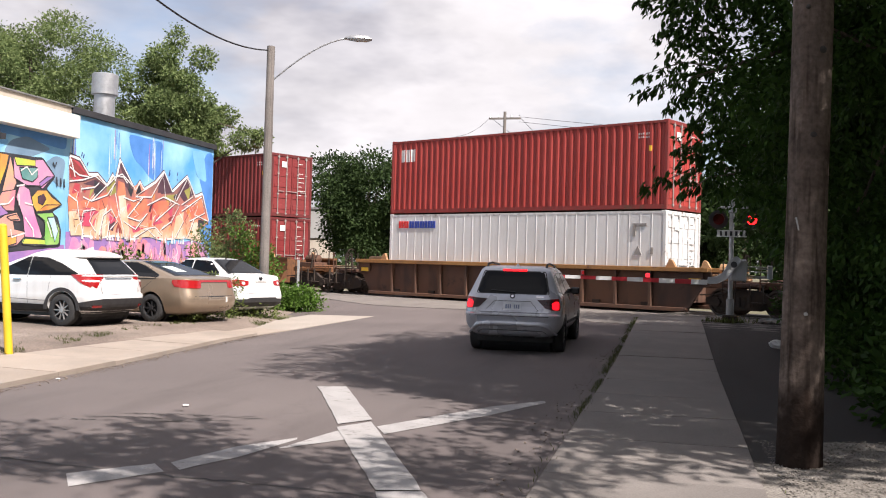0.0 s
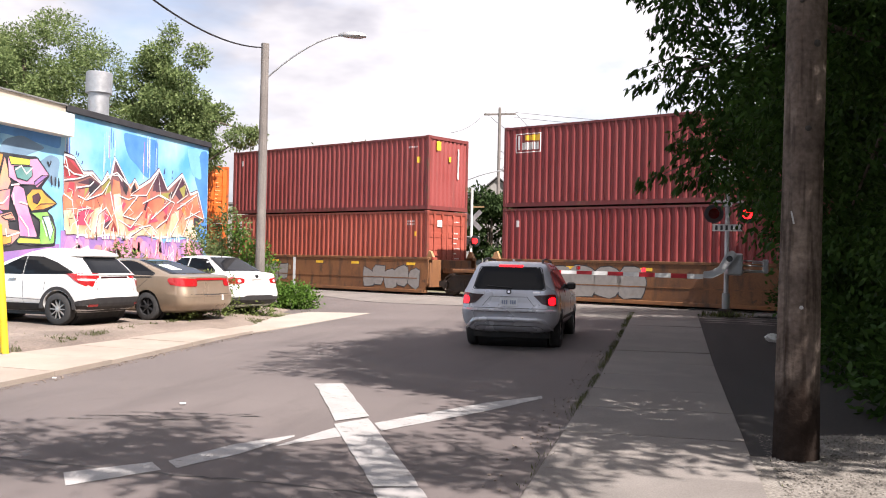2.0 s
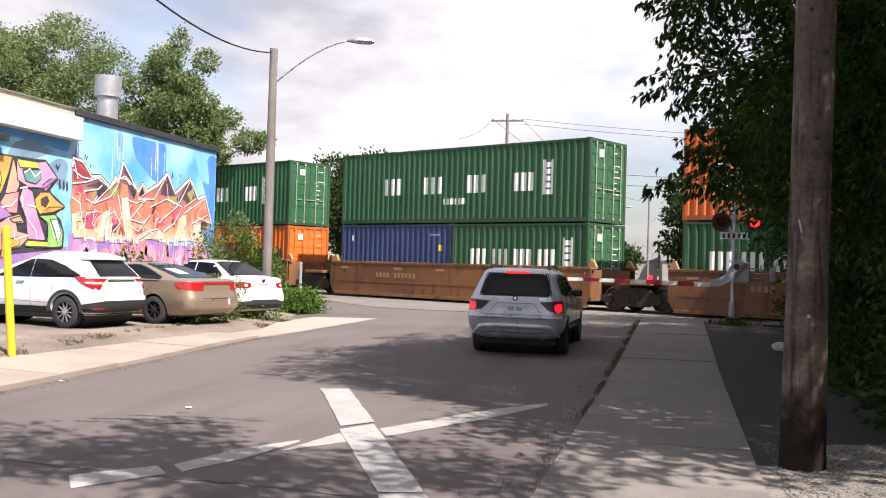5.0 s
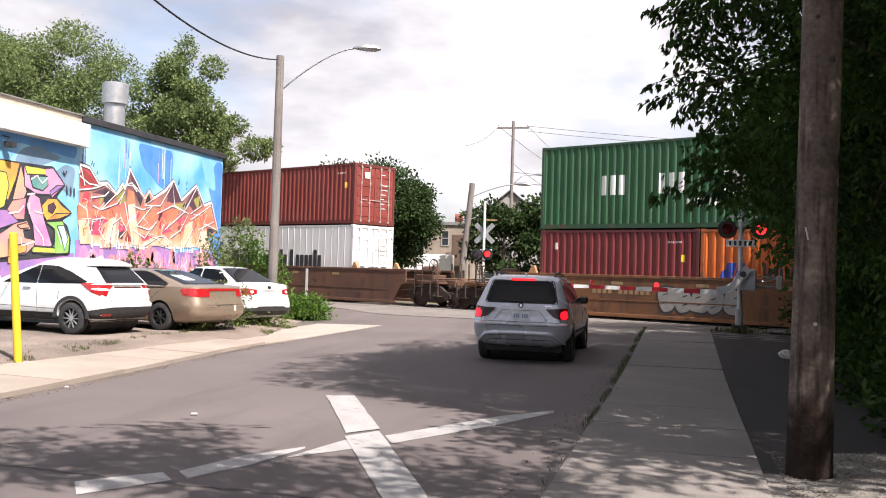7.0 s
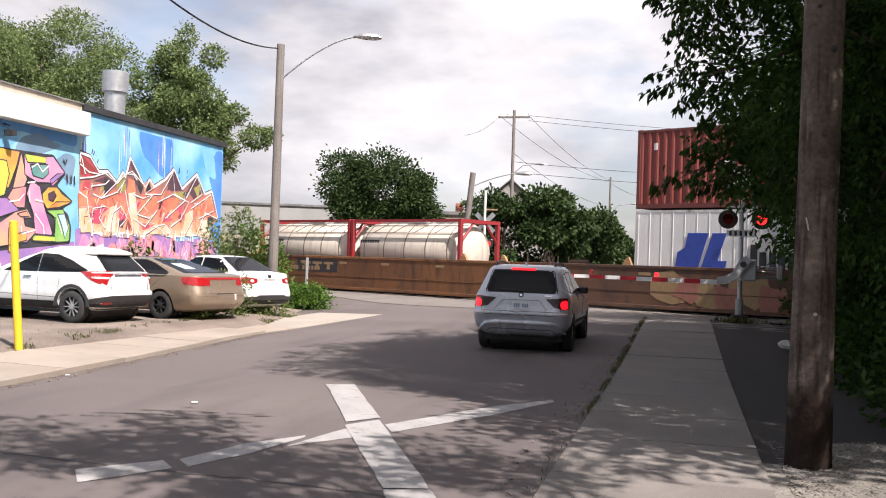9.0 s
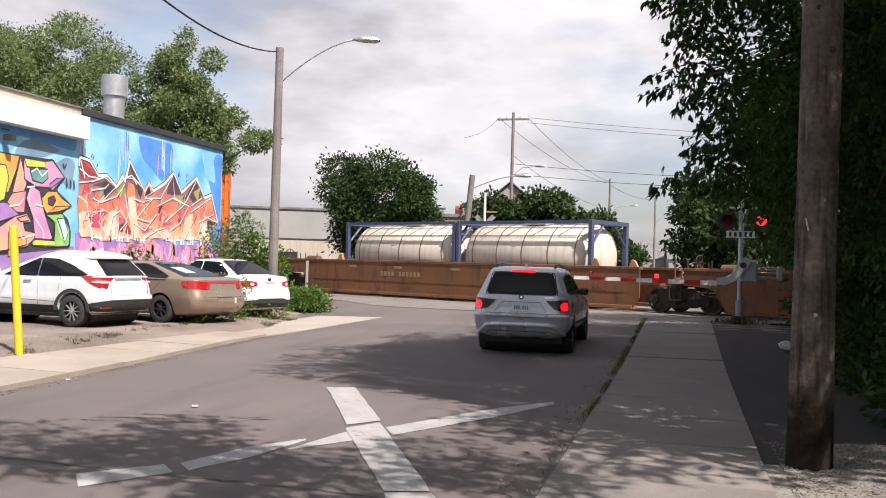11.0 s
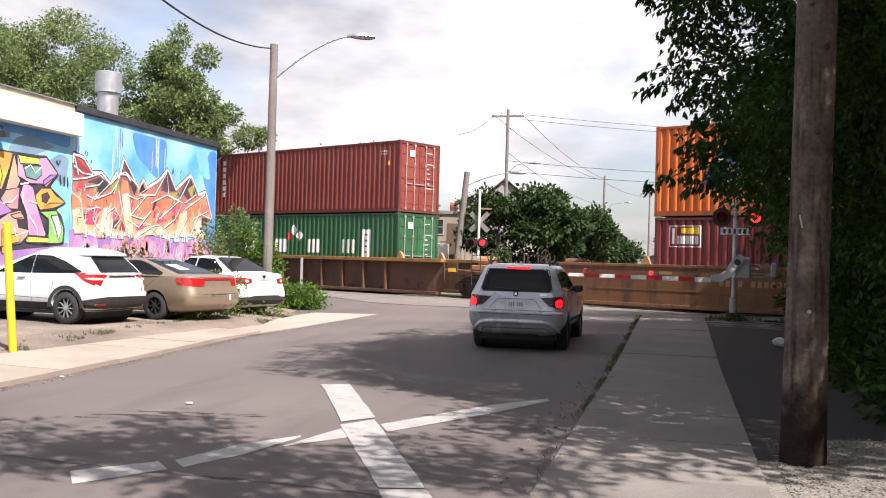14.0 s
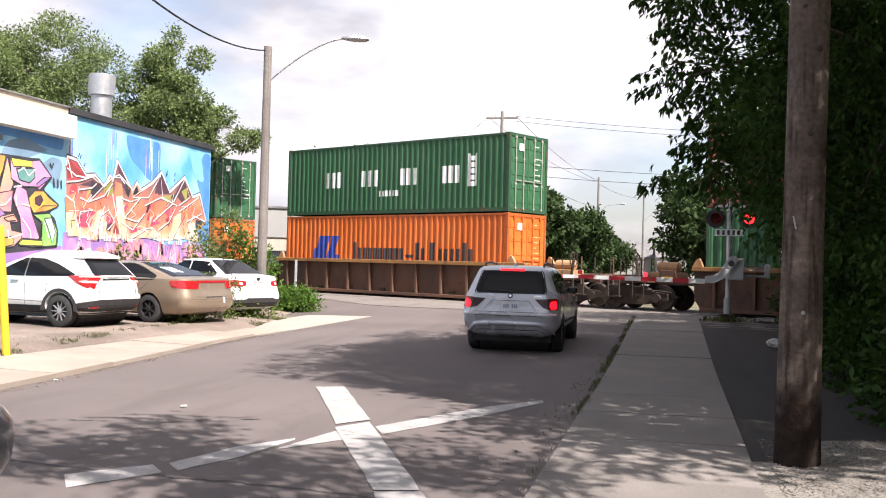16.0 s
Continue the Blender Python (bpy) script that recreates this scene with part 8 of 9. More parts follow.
def lamp_unit(parent, x, z, lens, y=0.0, face=-1, right_side=None):
    bm = bmesh.new()
    lathe(bm, [(0.01, y + face * 0.02), (0.26, y + face * 0.02), (0.26, y - face * 0.01), (0.01, y - face * 0.01)], 28, "y", (x, 0, z))
    shield = part("lamp_shield", bm, BLACK, parent, "round black lamp backing")
    bm = bmesh.new()
    lathe(bm, [(0.08, y - face * 0.16), (0.14, y - face * 0.10), (0.15, y + face * 0.03)], 20, "y", (x, 0, z))
    part("lamp_housing", bm, BLACK, shield)
    bm = bmesh.new()
    lathe(bm, [(0.01, y + face * 0.055), (0.09, y + face * 0.048), (0.135, y + face * 0.030), (0.135, y + face * 0.015), (0.01, y + face * 0.015)], 24, "y", (x, 0, z))
    part("lamp_lens", bm, lens, shield, "red lens")
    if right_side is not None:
        # added disc, no part of a real signal: its slide imitates the flash
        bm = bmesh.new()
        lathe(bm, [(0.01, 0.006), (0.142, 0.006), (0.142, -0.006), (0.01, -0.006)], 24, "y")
        cover = part("flasher_shutter", bm, SIGNAL_OFF, shield, "dark red disc added to imitate the lamp's flashing")
        FLASH_COVERS.append((cover, x, z, y + face * 0.072, y - face * 0.06, right_side))
    bm = bmesh.new()
    n = 14
    for k in range(n):
        a0, a1 = radians(-10 + 200 * k / n), radians(-10 + 200 * (k + 1) / n)
        d0 = 0.30 * (0.35 + 0.65 * math.sin(math.pi * (k + 0.5) / n))
        q = [(x + 0.165 * math.cos(a), z + 0.165 * math.sin(a)) for a in (a0, a1)]
        q += [(x + 0.158 * math.cos(a), z + 0.158 * math.sin(a)) for a in (a1, a0)]
        prism(bm, q, *sorted((y + face * 0.02, y + face * d0)))
    bmesh.ops.remove_doubles(bm, verts=bm.verts, dist=0.0005)
    part("lamp_visor", bm, BLACK, shield, "black visor hood")


def crossbuck(parent, z, y, r=0.62, mat=None):
    for k, a in enumerate((45, -45)):
        bm = bmesh.new()
        box(bm, -r, r, -0.004, 0.004, -0.11, 0.11)
        bmesh.ops.rotate(bm, verts=bm.verts, cent=(0, 0, 0), matrix=Matrix.Rotation(radians(a), 3, "Y"))
        bmesh.ops.translate(bm, verts=bm.verts, vec=(0, y - 0.012 * k, z))
        part("crossbuck_blade", bm, mat or WHITE_PAINT, parent, "crossbuck blade")


def make_signals():
    base = rise(1.45, 27.5)
    s = thing("crossing_signal", "silver railway crossing signal with red lamps and a lowered gate", "crossing signal", m=Matrix.Translation((1.45, 27.5, base)))
    bm = bmesh.new()
    tube(bm, [(0, 0, 0.0), (0, 0, 4.3)], 0.065, 14)
    part("mast", bm, STEEL_PAINT, s, "", True)
    bm = bmesh.new()
    box(bm, -0.2, 0.2, -0.2, 0.2, -0.1, 0.22, 0.03)
    part("footing", bm, RUST_DARK, s, "rusty foot casting")
    bm = bmesh.new()
    lathe(bm, [(0.085, 0.2), (0.105, 0.22), (0.105, 0.62), (0.085, 0.66)], 14, "z")
    part("mast_sleeve", bm, GREY_PANEL, s, "grey sleeve round the mast's foot", True)
    for k in range(3):
        bm = bmesh.new()
        tube(bm, [(0.42, 0.05, 1.30 + 0.13 * k), (1.05, 0.32, 1.28 + 0.13 * k)], 0.02, 6)
        part("counterweight_bar", bm, STEEL_PAINT, s)
    bm = bmesh.new()
    box(bm, 0.98, 1.12, 0.22, 0.42, 1.22, 1.60, 0.02)
    part("counterweight", bm, STEEL_PAINT, s, "grey counterweight block")
    bm = bmesh.new()
    tube(bm, [(-0.42, 0, 3.17), (0.42, 0, 3.17)], 0.03, 8)
    box(bm, -0.12, 0.12, -0.1, 0.1, 3.06, 3.2, 0.02)
    lathe(bm, [(0.03, 3.2), (0.11, 3.16), (0.12, 3.04), (0.03, 3.0)], 14, "z")
    part("lamp_bracket", bm, STEEL_PAINT, s)
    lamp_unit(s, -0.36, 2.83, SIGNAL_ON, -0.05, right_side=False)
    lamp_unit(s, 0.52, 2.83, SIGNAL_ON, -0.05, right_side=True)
    crossbuck(s, 4.05, 0.09)
    bm = bmesh.new()
    box(bm, -0.39, 0.39, -0.10, -0.09, 2.36, 2.54, 0.004)
    plate = part("sign_plate", bm, MARK_DARK, s, "narrow sign plate with pale blocks")
    for z0, z1 in ((2.355, 2.385), (2.515, 2.545)):
        bm = bmesh.new()
        box(bm, -0.40, 0.40, -0.108, -0.098, z0, z1)
        part("sign_edge", bm, WHITE_PAINT, plate)
    for k in range(6):
        bm = bmesh.new()
        x = -0.39 + 0.135 * k
        box(bm, x, x + 0.07, -0.108, -0.098, 2.385, 2.515)
        part("sign_block", bm, WHITE_PAINT, plate)
    # gate mechanism and arm
    bm = bmesh.new()
    box(bm, -0.02, 0.42, -0.22, 0.22, 1.15, 1.75, 0.04)
    part("gate_mechanism", bm, STEEL_PAINT, s, "silver gate machine case")
    bm = bmesh.new()
    prism(bm, rounded([(-0.62, 1.06), (-0.38, 1.06), (-0.1, 1.2), (0.08, 1.44), (0.28, 1.72), (0.12, 1.84), (-0.06, 1.70), (-0.22, 1.38), (-0.40, 1.27), (-0.62, 1.24)], 0.05), -0.33, -0.24)
    lathe(bm, [(0.02, -0.35), (0.13, -0.35), (0.13, -0.31), (0.02, -0.31)], 18, "y", (0.06, 0, 1.60))
    part("gate_crank", bm, STEEL_PAINT, s, "bent silver gate arm crank")
    bm = bmesh.new()
    lathe(bm, [(0.02, -0.356), (0.085, -0.356), (0.085, -0.35), (0.02, -0.35)], 18, "y", (0.06, 0, 1.60))
    part("gate_badge", bm, MARK_DARK, s)
    # the arm lies across the lane: red and white bands
    x0, n = -0.62, 13
    reach = 5.6
    tilt = radians(0.6)
    for k in range(n):
        a, b = reach * k / n, reach * (k + 1) / n
        bm = bmesh.new()
        w = 0.066 - 0.03 * k / n
        box(bm, x0 - b, x0 - a, -0.315, -0.275, 1.10 - w + a * tilt, 1.10 + w + a * tilt)
        part("gate_band", bm, RED_PAINT if k % 2 else WHITE_PAINT, s)
    for d in (1.6, 3.4, 5.5):
        bm = bmesh.new()
        lathe(bm, [(0.02, 0), (0.06, 0.01), (0.06, 0.10), (0.02, 0.12)], 12, "z", (x0 - d, -0.295, 1.17 + d * tilt))
        part("gate_lamp", bm, SIGNAL_DIM if d == 1.6 else LAMP_RED, s, "small red gate lamp")
    bm = bmesh.new()
    tube(bm, [(0.45, 0.1, 1.25), (1.0, 0.3, 1.25), (1.0, 0.3, 1.5), (0.7, 0.25, 1.5)], 0.025, 6)
    part("counterweight_arm", bm, STEEL_PAINT, s)
    # its partner beyond the railway, seen from behind
    base = rise(-9.4, 45)
    q = thing("crossing_signal", "white crossing signal mast with crossbuck beyond the railway", "crossing signal", m=Matrix.Translation((-9.38, 45.0, base)))
    bm = bmesh.new()
    tube(bm, [(0, 0, 0), (0, 0, 4.9)], 0.065, 12)
    part("mast", bm, WHITE_PAINT, q, "", True)
    crossbuck(q, 3.35, 0.09, mat=STEEL)
    bm = bmesh.new()
    tube(bm, [(-0.4, 0, 2.55), (0.4, 0, 2.55)], 0.03, 8)
    part("lamp_bracket", bm, STEEL_PAINT, q)
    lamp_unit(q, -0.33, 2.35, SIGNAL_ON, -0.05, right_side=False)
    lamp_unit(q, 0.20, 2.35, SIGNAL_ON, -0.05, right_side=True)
    bm = bmesh.new()
    box(bm, 0.05, 0.6, 0.05, 0.07, 3.95, 4.02)
    part("sign_arm", bm, MARK_TAN, q)


# ---- buildings beyond ----
BRICK_TAN = surf("tan brick wall", (0.20, 0.168, 0.132), (0.26, 0.218, 0.172), 0.8, 0.9, fine=14, grain=0.15, bump=0.3)
SHINGLE = surf("grey roof shingle", (0.10, 0.10, 0.105), (0.17, 0.165, 0.165), 1.5, 0.9, fine=12, grain=0.25, bump=0.3)
BROWN_DOOR = plain("brown painted door", (0.10, 0.065, 0.045), 0.6)
SIDING = surf("pale house siding", (0.2028, 0.195, 0.1833), (0.2652, 0.2574, 0.2418), 0.7, 0.7, fine=20, grain=0.06, bump=0.1)
CHIMNEY = surf("red chimney brick", (0.25, 0.09, 0.06), (0.34, 0.13, 0.09), 3, 0.9, fine=14, grain=0.2, bump=0.3)
PANE = glass("dark house window", (0.03, 0.035, 0.04), 0.05)


def window_on(parent, x, y, z, w, h):
    bm = bmesh.new()
    for a, b, c, d in ((x - w / 2 - 0.08, x + w / 2 + 0.08, z - 0.08, z), (x - w / 2 - 0.08, x + w / 2 + 0.08, z + h, z + h + 0.08), (x - w / 2 - 0.08, x - w / 2, z, z + h), (x + w / 2, x + w / 2 + 0.08, z, z + h), (x - w / 2, x + w / 2, z + h / 2 - 0.03, z + h / 2 + 0.03)):
        box(bm, a, b, y - 0.06, y + 0.02, c, d)
    win = part("window", bm, SIDING, parent)
    bm = bmesh.new()
    box(bm, x - w / 2, x + w / 2, y - 0.02, y + 0.01, z, z + h)
    part("pane", bm, PANE, win)


def gable_house(at, turn, w, d, eaves, ridge, wall_mat, label):
    hse = thing("house", label, "house", "houses beyond the railway", pose(at[0], at[1], 0, 0, 0, turn))
    bm = bmesh.new()
    prism(bm, [(-w / 2, -0.2), (w / 2, -0.2), (w / 2, eaves), (0, ridge), (-w / 2, eaves)], 0, d)
    part("wall", bm, wall_mat, hse)
    for s in (-1, 1):
        bm = bmesh.new()
        prism(bm, [(s * (w / 2 + 0.35), eaves - 0.25 * (ridge - eaves) / (w / 2)), (0, ridge + 0.12), (0, ridge + 0.24), (s * (w / 2 + 0.35), eaves - 0.1)], -0.35, d + 0.35)
        part("roof", bm, SHINGLE, hse)
    for x in (-w / 4, w / 4):
        window_on(hse, x, 0, eaves * 0.2, 0.9, 1.2)
    window_on(hse, 0, 0, eaves * 0.85, 0.9, 1.1)
    return hse


def make_far_buildings():
    h = thing("warehouse", "long low grey and beige warehouse beyond the railway", "building", m=pose(-24.5, 66.5, 0, 0, 0, 22))
    bm = bmesh.new()
    box(bm, -34, 0, 0, 18, -0.2, 3.3)
    part("wall", bm, BEIGE_WALL, h)
    bm = bmesh.new()
    box(bm, -34.1, 0.1, -0.1, 18.1, 3.3, 5.4)
    part("upper_wall", bm, GREY_PANEL, h, "grey metal upper wall")
    bm = bmesh.new()
    box(bm, -34.2, 0.2, -0.2, 18.2, 5.4, 5.55)
    part("roof", bm, SHINGLE, h)
    for x in (-12, -8, -4):
        window_on(h, x, 0, 1.0, 1.6, 1.3)
    b = thing("house", "two-storey tan brick house with flat roof and brown door", "house", "houses beyond the railway", pose(-22.0, 74.0, 0, 0, 0, 6))
    bm = bmesh.new()
    box(bm, 0, 5.15, 0, 9, -0.2, 5.5)
    part("wall", bm, BRICK_TAN, b)
    bm = bmesh.new()
    box(bm, -0.15, 5.3, -0.15, 9.15, 5.5, 5.75)
    part("roof", bm, SHINGLE, b)
    bm = bmesh.new()
    box(bm, 3.7, 4.3, 3, 3.7, 5.75, 6.6)
    part("chimney", bm, CHIMNEY, b, "red brick chimney")
    bm = bmesh.new()
    box(bm, 3.95, 4.85, -0.05, 0.05, 2.45, 4.75)
    part("door", bm, BROWN_DOOR, b, "brown upper door")
    bm = bmesh.new()
    box(bm, 3.6, 5.1, -1.2, -0.01, 2.28, 2.43)
    for x in (3.65, 5.05):
        box(bm, x - 0.05, x + 0.05, -1.2, -1.1, -0.2, 3.3)
    box(bm, 3.7, 5.0, -1.18, -1.12, 3.2, 3.3)
    part("balcony", bm, BROWN_DOOR, b, "small wooden landing")
    window_on(b, 3.36, 0, 3.9, 0.48, 1.1)
    window_on(b, 1.2, 0, 3.0, 0.9, 1.3)
    gable_house((-16.3, 90), 10, 7.0, 9, 6.6, 9.6, SIDING, "gabled house half hidden by trees")
    gable_house((-4.5, 195), 96, 7, 9, 4.0, 6.8, SIDING, "distant pale house with a grey gable roof")
    gable_house((5.5, 190), 96, 7, 9, 4.0, 6.8, SIDING, "distant pale house with a grey gable roof")
    gable_house((-13.0, 188), 96, 7, 9, 4.2, 7.0, SIDING, "distant pale house with a grey gable roof")
    v = thing("parked_van", "white box van parked beside the tan house", "van", m=pose(-18.6, 70.0, 0.1, 0, 0, 8))
    bm = bmesh.new()
    box(bm, -1.0, 1.65, -1.0, 1.0, 0.5, 2.95, 0.08)
    part("box_body", bm, PAINT_WHITE, v)
    bm = bmesh.new()
    prism(bm, rounded([(-1.02, 0.45), (-2.75, 0.45), (-2.75, 1.1), (-2.2, 1.3), (-1.75, 2.1), (-1.02, 2.15)], 0.1), -0.95, 0.95)
    part("cab", bm, PAINT_WHITE, v)
    for x in (-2.0, 0.9):
        for sy in (-0.85, 0.85):
            bm = bmesh.new()
            lathe(bm, [(0.05, sy - 0.1), (0.36, sy - 0.1), (0.36, sy + 0.1), (0.05, sy + 0.1)], 18, "y", (x, 0, 0.36))
            part("wheel", bm, TYRE, v)


make_painted_building()
make_poles()
make_signals()
make_far_buildings()
# ---- trees, shrubs, weeds and grass ----
def leaf_part(name, base, way, size, width, material, parent=None, label="", flat=0.35, seed=1):
    """Many leaves in one mesh: each a folded pointed blade from base along way."""
    rng = np.random.default_rng(seed)
    n = len(base)
    way = way / np.linalg.norm(way, axis=1, keepdims=True)
    ref = rng.normal(size=(n, 3))
    ref[:, 2] += 1.2
    side = np.cross(way, ref)
    side /= np.linalg.norm(side, axis=1, keepdims=True) + 1e-9
    up = np.cross(side, way)
    size = np.broadcast_to(np.asarray(size, float), (n,))[:, None]
    half = size * width / 2
    v = np.empty((n, 4, 3))
    v[:, 0] = base
    v[:, 1] = base + way * size * 0.45 + side * half + up * size * 0.08 * flat
    v[:, 2] = base + way * size - up * size * 0.16 * flat
    v[:, 3] = base + way * size * 0.45 - side * half + up * size * 0.08 * flat
    me = bpy.data.meshes.new(name)
    me.vertices.add(n * 4)
    me.vertices.foreach_set("co", v.reshape(-1))
    me.loops.add(n * 4)
    me.loops.foreach_set("vertex_index", np.arange(n * 4, dtype=np.int32))
    me.polygons.add(n)
    me.polygons.foreach_set("loop_start", np.arange(0, n * 4, 4, dtype=np.int32))
    me.update(calc_edges=True)
    me.materials.append(material)
    ob = new(name, me)
    if parent is not None:
        ob.parent = parent
    if label:
        ob["label"] = label
    return ob


def cloud_points(clumps, count, rng, shell=0.5):
    """Leaf places in ellipsoid clumps (x, y, z, rx, ry, rz), denser towards their skin; returns places and outward ways."""
    c = np.array(clumps, float)
    vol = (c[:, 3] * c[:, 4] * c[:, 5]) ** 0.75
    pick = rng.choice(len(c), size=count, p=vol / vol.sum())
    d = rng.normal(size=(count, 3))
    d /= np.linalg.norm(d, axis=1, keepdims=True)
    r = shell + (1 - shell) * rng.random(count) ** 0.6
    r *= 1 + 0.18 * rng.normal(size=count)
    return c[pick, :3] + d * r[:, None] * c[pick, 3:], d


def crown_clumps(centre, radii, n, size, rng, low=None, clear=None):
    """Clump places spread over a crown with an uneven outline."""
    out = []
    while len(out) < n:
        d = rng.normal(size=3)
        d /= np.linalg.norm(d)
        p = np.array(centre) + d * np.array(radii) * (0.35 + 0.6 * rng.random() ** 0.5)
        if (low is not None and p[2] < low) or (clear is not None and p[0] < clear[0] and clear[2] < p[2] < clear[1]):
            continue
        s = size * (0.6 + 0.7 * rng.random())
        out.append((*p, s, s, s * 0.75))
    return out


def woody(tree, trunk, top, r, clumps, rng, limbs=9, label=""):
    """A tapered, slightly crooked trunk and limbs that reach into the crown."""
    bm = bmesh.new()
    base, tip = Vector(trunk), Vector(top)
    n = 8
    pts = [base + (tip - base) * k / n + Vector((0.12 * noise.noise((k * 0.7, trunk[0], 1)), 0.12 * noise.noise((k * 0.7, trunk[1], 5)), 0)) * (k > 0) for k in range(n + 1)]
    tube(bm, pts, [r * (1.25 if k == 0 else 1 - 0.75 * k / n) for k in range(n + 1)], 12)
    part("trunk", bm, BARK, tree, "", True)
    order = rng.permutation(len(clumps))[:limbs]
    for i in order:
        c = Vector(clumps[i][:3])
        start = pts[int(rng.integers(3, 7))]
        bm = bmesh.new()
        mid = (start + c) / 2 + Vector((0, 0, 0.12 * (c - start).length))
        tube(bm, [start, (start + mid) / 2 + Vector((0, 0, 0.05)), mid, c], [r * 0.34, r * 0.26, r * 0.18, r * 0.06], 7)
        part("limb", bm, BARK, tree, "", True)


def broadleaf(label, trunk, centre, radii, n_clumps, clump, leaves, leaf, material, seed, low=None, extra=(), r=0.22, sprig=False, width=0.55, limbs=9, shell=0.45, clear=None):
    rng = np.random.default_rng(seed)
    tree = thing("tree", label, "tree")
    clumps = crown_clumps(centre, radii, n_clumps, clump, rng, low, clear) + list(extra)
    woody(tree, trunk, (centre[0], centre[1], centre[2] + radii[2] * 0.5), r, clumps, rng, limbs)
    p, d = cloud_points(clumps, leaves, rng, shell)
    if not sprig:
        way = d + rng.normal(size=d.shape) * 0.7 - np.array((0, 0, 0.25))
        leaf_part("crown", p, way, leaf * (0.7 + 0.6 * rng.random(len(p))), width, material, tree, "", seed=seed)
    else:
        stem = d * 0.7 + rng.normal(size=d.shape) * 0.45 - np.array((0, 0, 0.35))
        stem /= np.linalg.norm(stem, axis=1, keepdims=True)
        bases, ways, sizes = [], [], []
        cross = np.cross(stem, np.array((0, 0, 1.0)))
        cross /= np.linalg.norm(cross, axis=1, keepdims=True) + 1e-6
        for k in range(5):
            s = 1 if k % 2 else -1
            bases.append(p + stem * (0.05 + 0.055 * k) * leaf / 0.10)
            w = stem * 0.75 + cross * (0.75 * s if k < 4 else 0) + rng.normal(size=d.shape) * 0.22 - np.array((0, 0, 0.35))
            ways.append(w)
            sizes.append(leaf * (0.75 + 0.5 * rng.random(len(p))))
        leaf_part("crown", np.concatenate(bases), np.concatenate(ways), np.concatenate(sizes), width, material, tree, "", seed=seed)
    return tree


def shrub(name, label, clumps, leaves, leaf, material, seed, category="shrub", stems=(), kind="", width=0.55, shell=0.4):
    rng = np.random.default_rng(seed)
    top = thing(name, label, category, kind=kind)
    for a, b in stems:
        bm = bmesh.new()
        tube(bm, [a, ((a[0] + b[0]) / 2 + 0.04, (a[1] + b[1]) / 2, (a[2] + b[2]) / 2), b], [0.025, 0.018, 0.006], 6)
        part("stem", bm, BARK, top)
    p, d = cloud_points(clumps, leaves, rng, shell)
    z0 = np.array([ground_z(x, y) for x, y in p[:, :2]]) + 0.02
    p[:, 2] = np.maximum(p[:, 2], z0)
    leaf_part("leaves", p, d + rng.normal(size=d.shape) * 0.7 + np.array((0, 0, 0.15)), leaf * (0.6 + 0.8 * rng.random(len(p))), width, material, top, "", seed=seed)
    return top


# drooping twigs at the crown's edge: root and tip
SPRAYS = [((0.57, 12.55, 4.99), (-0.54, 12.05, 4.99)),
          ((0.44, 12.8, 4.77), (-0.32, 12.3, 4.59)),
          ((0.53, 13.05, 4.75), (0.15, 12.55, 4.56)),
          ((0.51, 12.55, 4.28), (-0.49, 12.05, 4.09)),
          ((0.53, 12.8, 4.11), (-0.51, 12.3, 3.88)),
          ((0.54, 13.05, 4.08), (-0.15, 12.55, 3.75)),
          ((0.59, 12.55, 3.78), (0.11, 12.05, 3.44)),
          ((0.69, 12.8, 3.24), (-0.07, 12.3, 3.18)),
          ((0.7, 13.05, 3.05), (-0.41, 12.55, 2.72)),
          ((0.68, 12.55, 2.93), (0.05, 12.05, 2.62)),
          ((0.81, 12.55, 3.28), (0.33, 12.05, 3.2))]


def hanging_twigs(tree, seed):
    """Twigs with pairs of narrow drooping leaflets."""
    rng = np.random.default_rng(seed)
    base, way, size = [], [], []
    for root, tip in SPRAYS:
        a, b = np.array(root), np.array(tip)
        long = np.linalg.norm(b - a)
        bm = bmesh.new()
        tube(bm, [tuple(a), tuple((a + b) / 2 + np.array((0, 0, 0.10 * long))), tuple(b)], [0.014, 0.009, 0.003], 5)
        part("twig", bm, BARK, tree)
        for k in range(int(46 * long)):
            t = rng.random() ** 0.85
            p = a + (b - a) * t + np.array((0, 0, 0.40 * long * t * (1 - t)))
            spread = 0.03 + 0.20 * (1 - t)
            p = p + rng.normal(size=3) * np.array((spread, spread, spread * 0.8))
            out = (b - a) / long * 0.35 + rng.normal(size=3) * 0.25
            for j in range(5):
                d = out + np.array((0.35 * (j - 2) * 0.6, rng.normal() * 0.3, -0.75 - 0.2 * rng.random()))
                base.append(p + rng.normal(size=3) * 0.012 + out * 0.02 * j)
                way.append(d)
                size.append(0.075 + 0.06 * rng.random())
    leaf_part("hanging_leaves", np.array(base), np.array(way), np.array(size), 0.34, LEAF_DARK, tree, "", seed=seed)


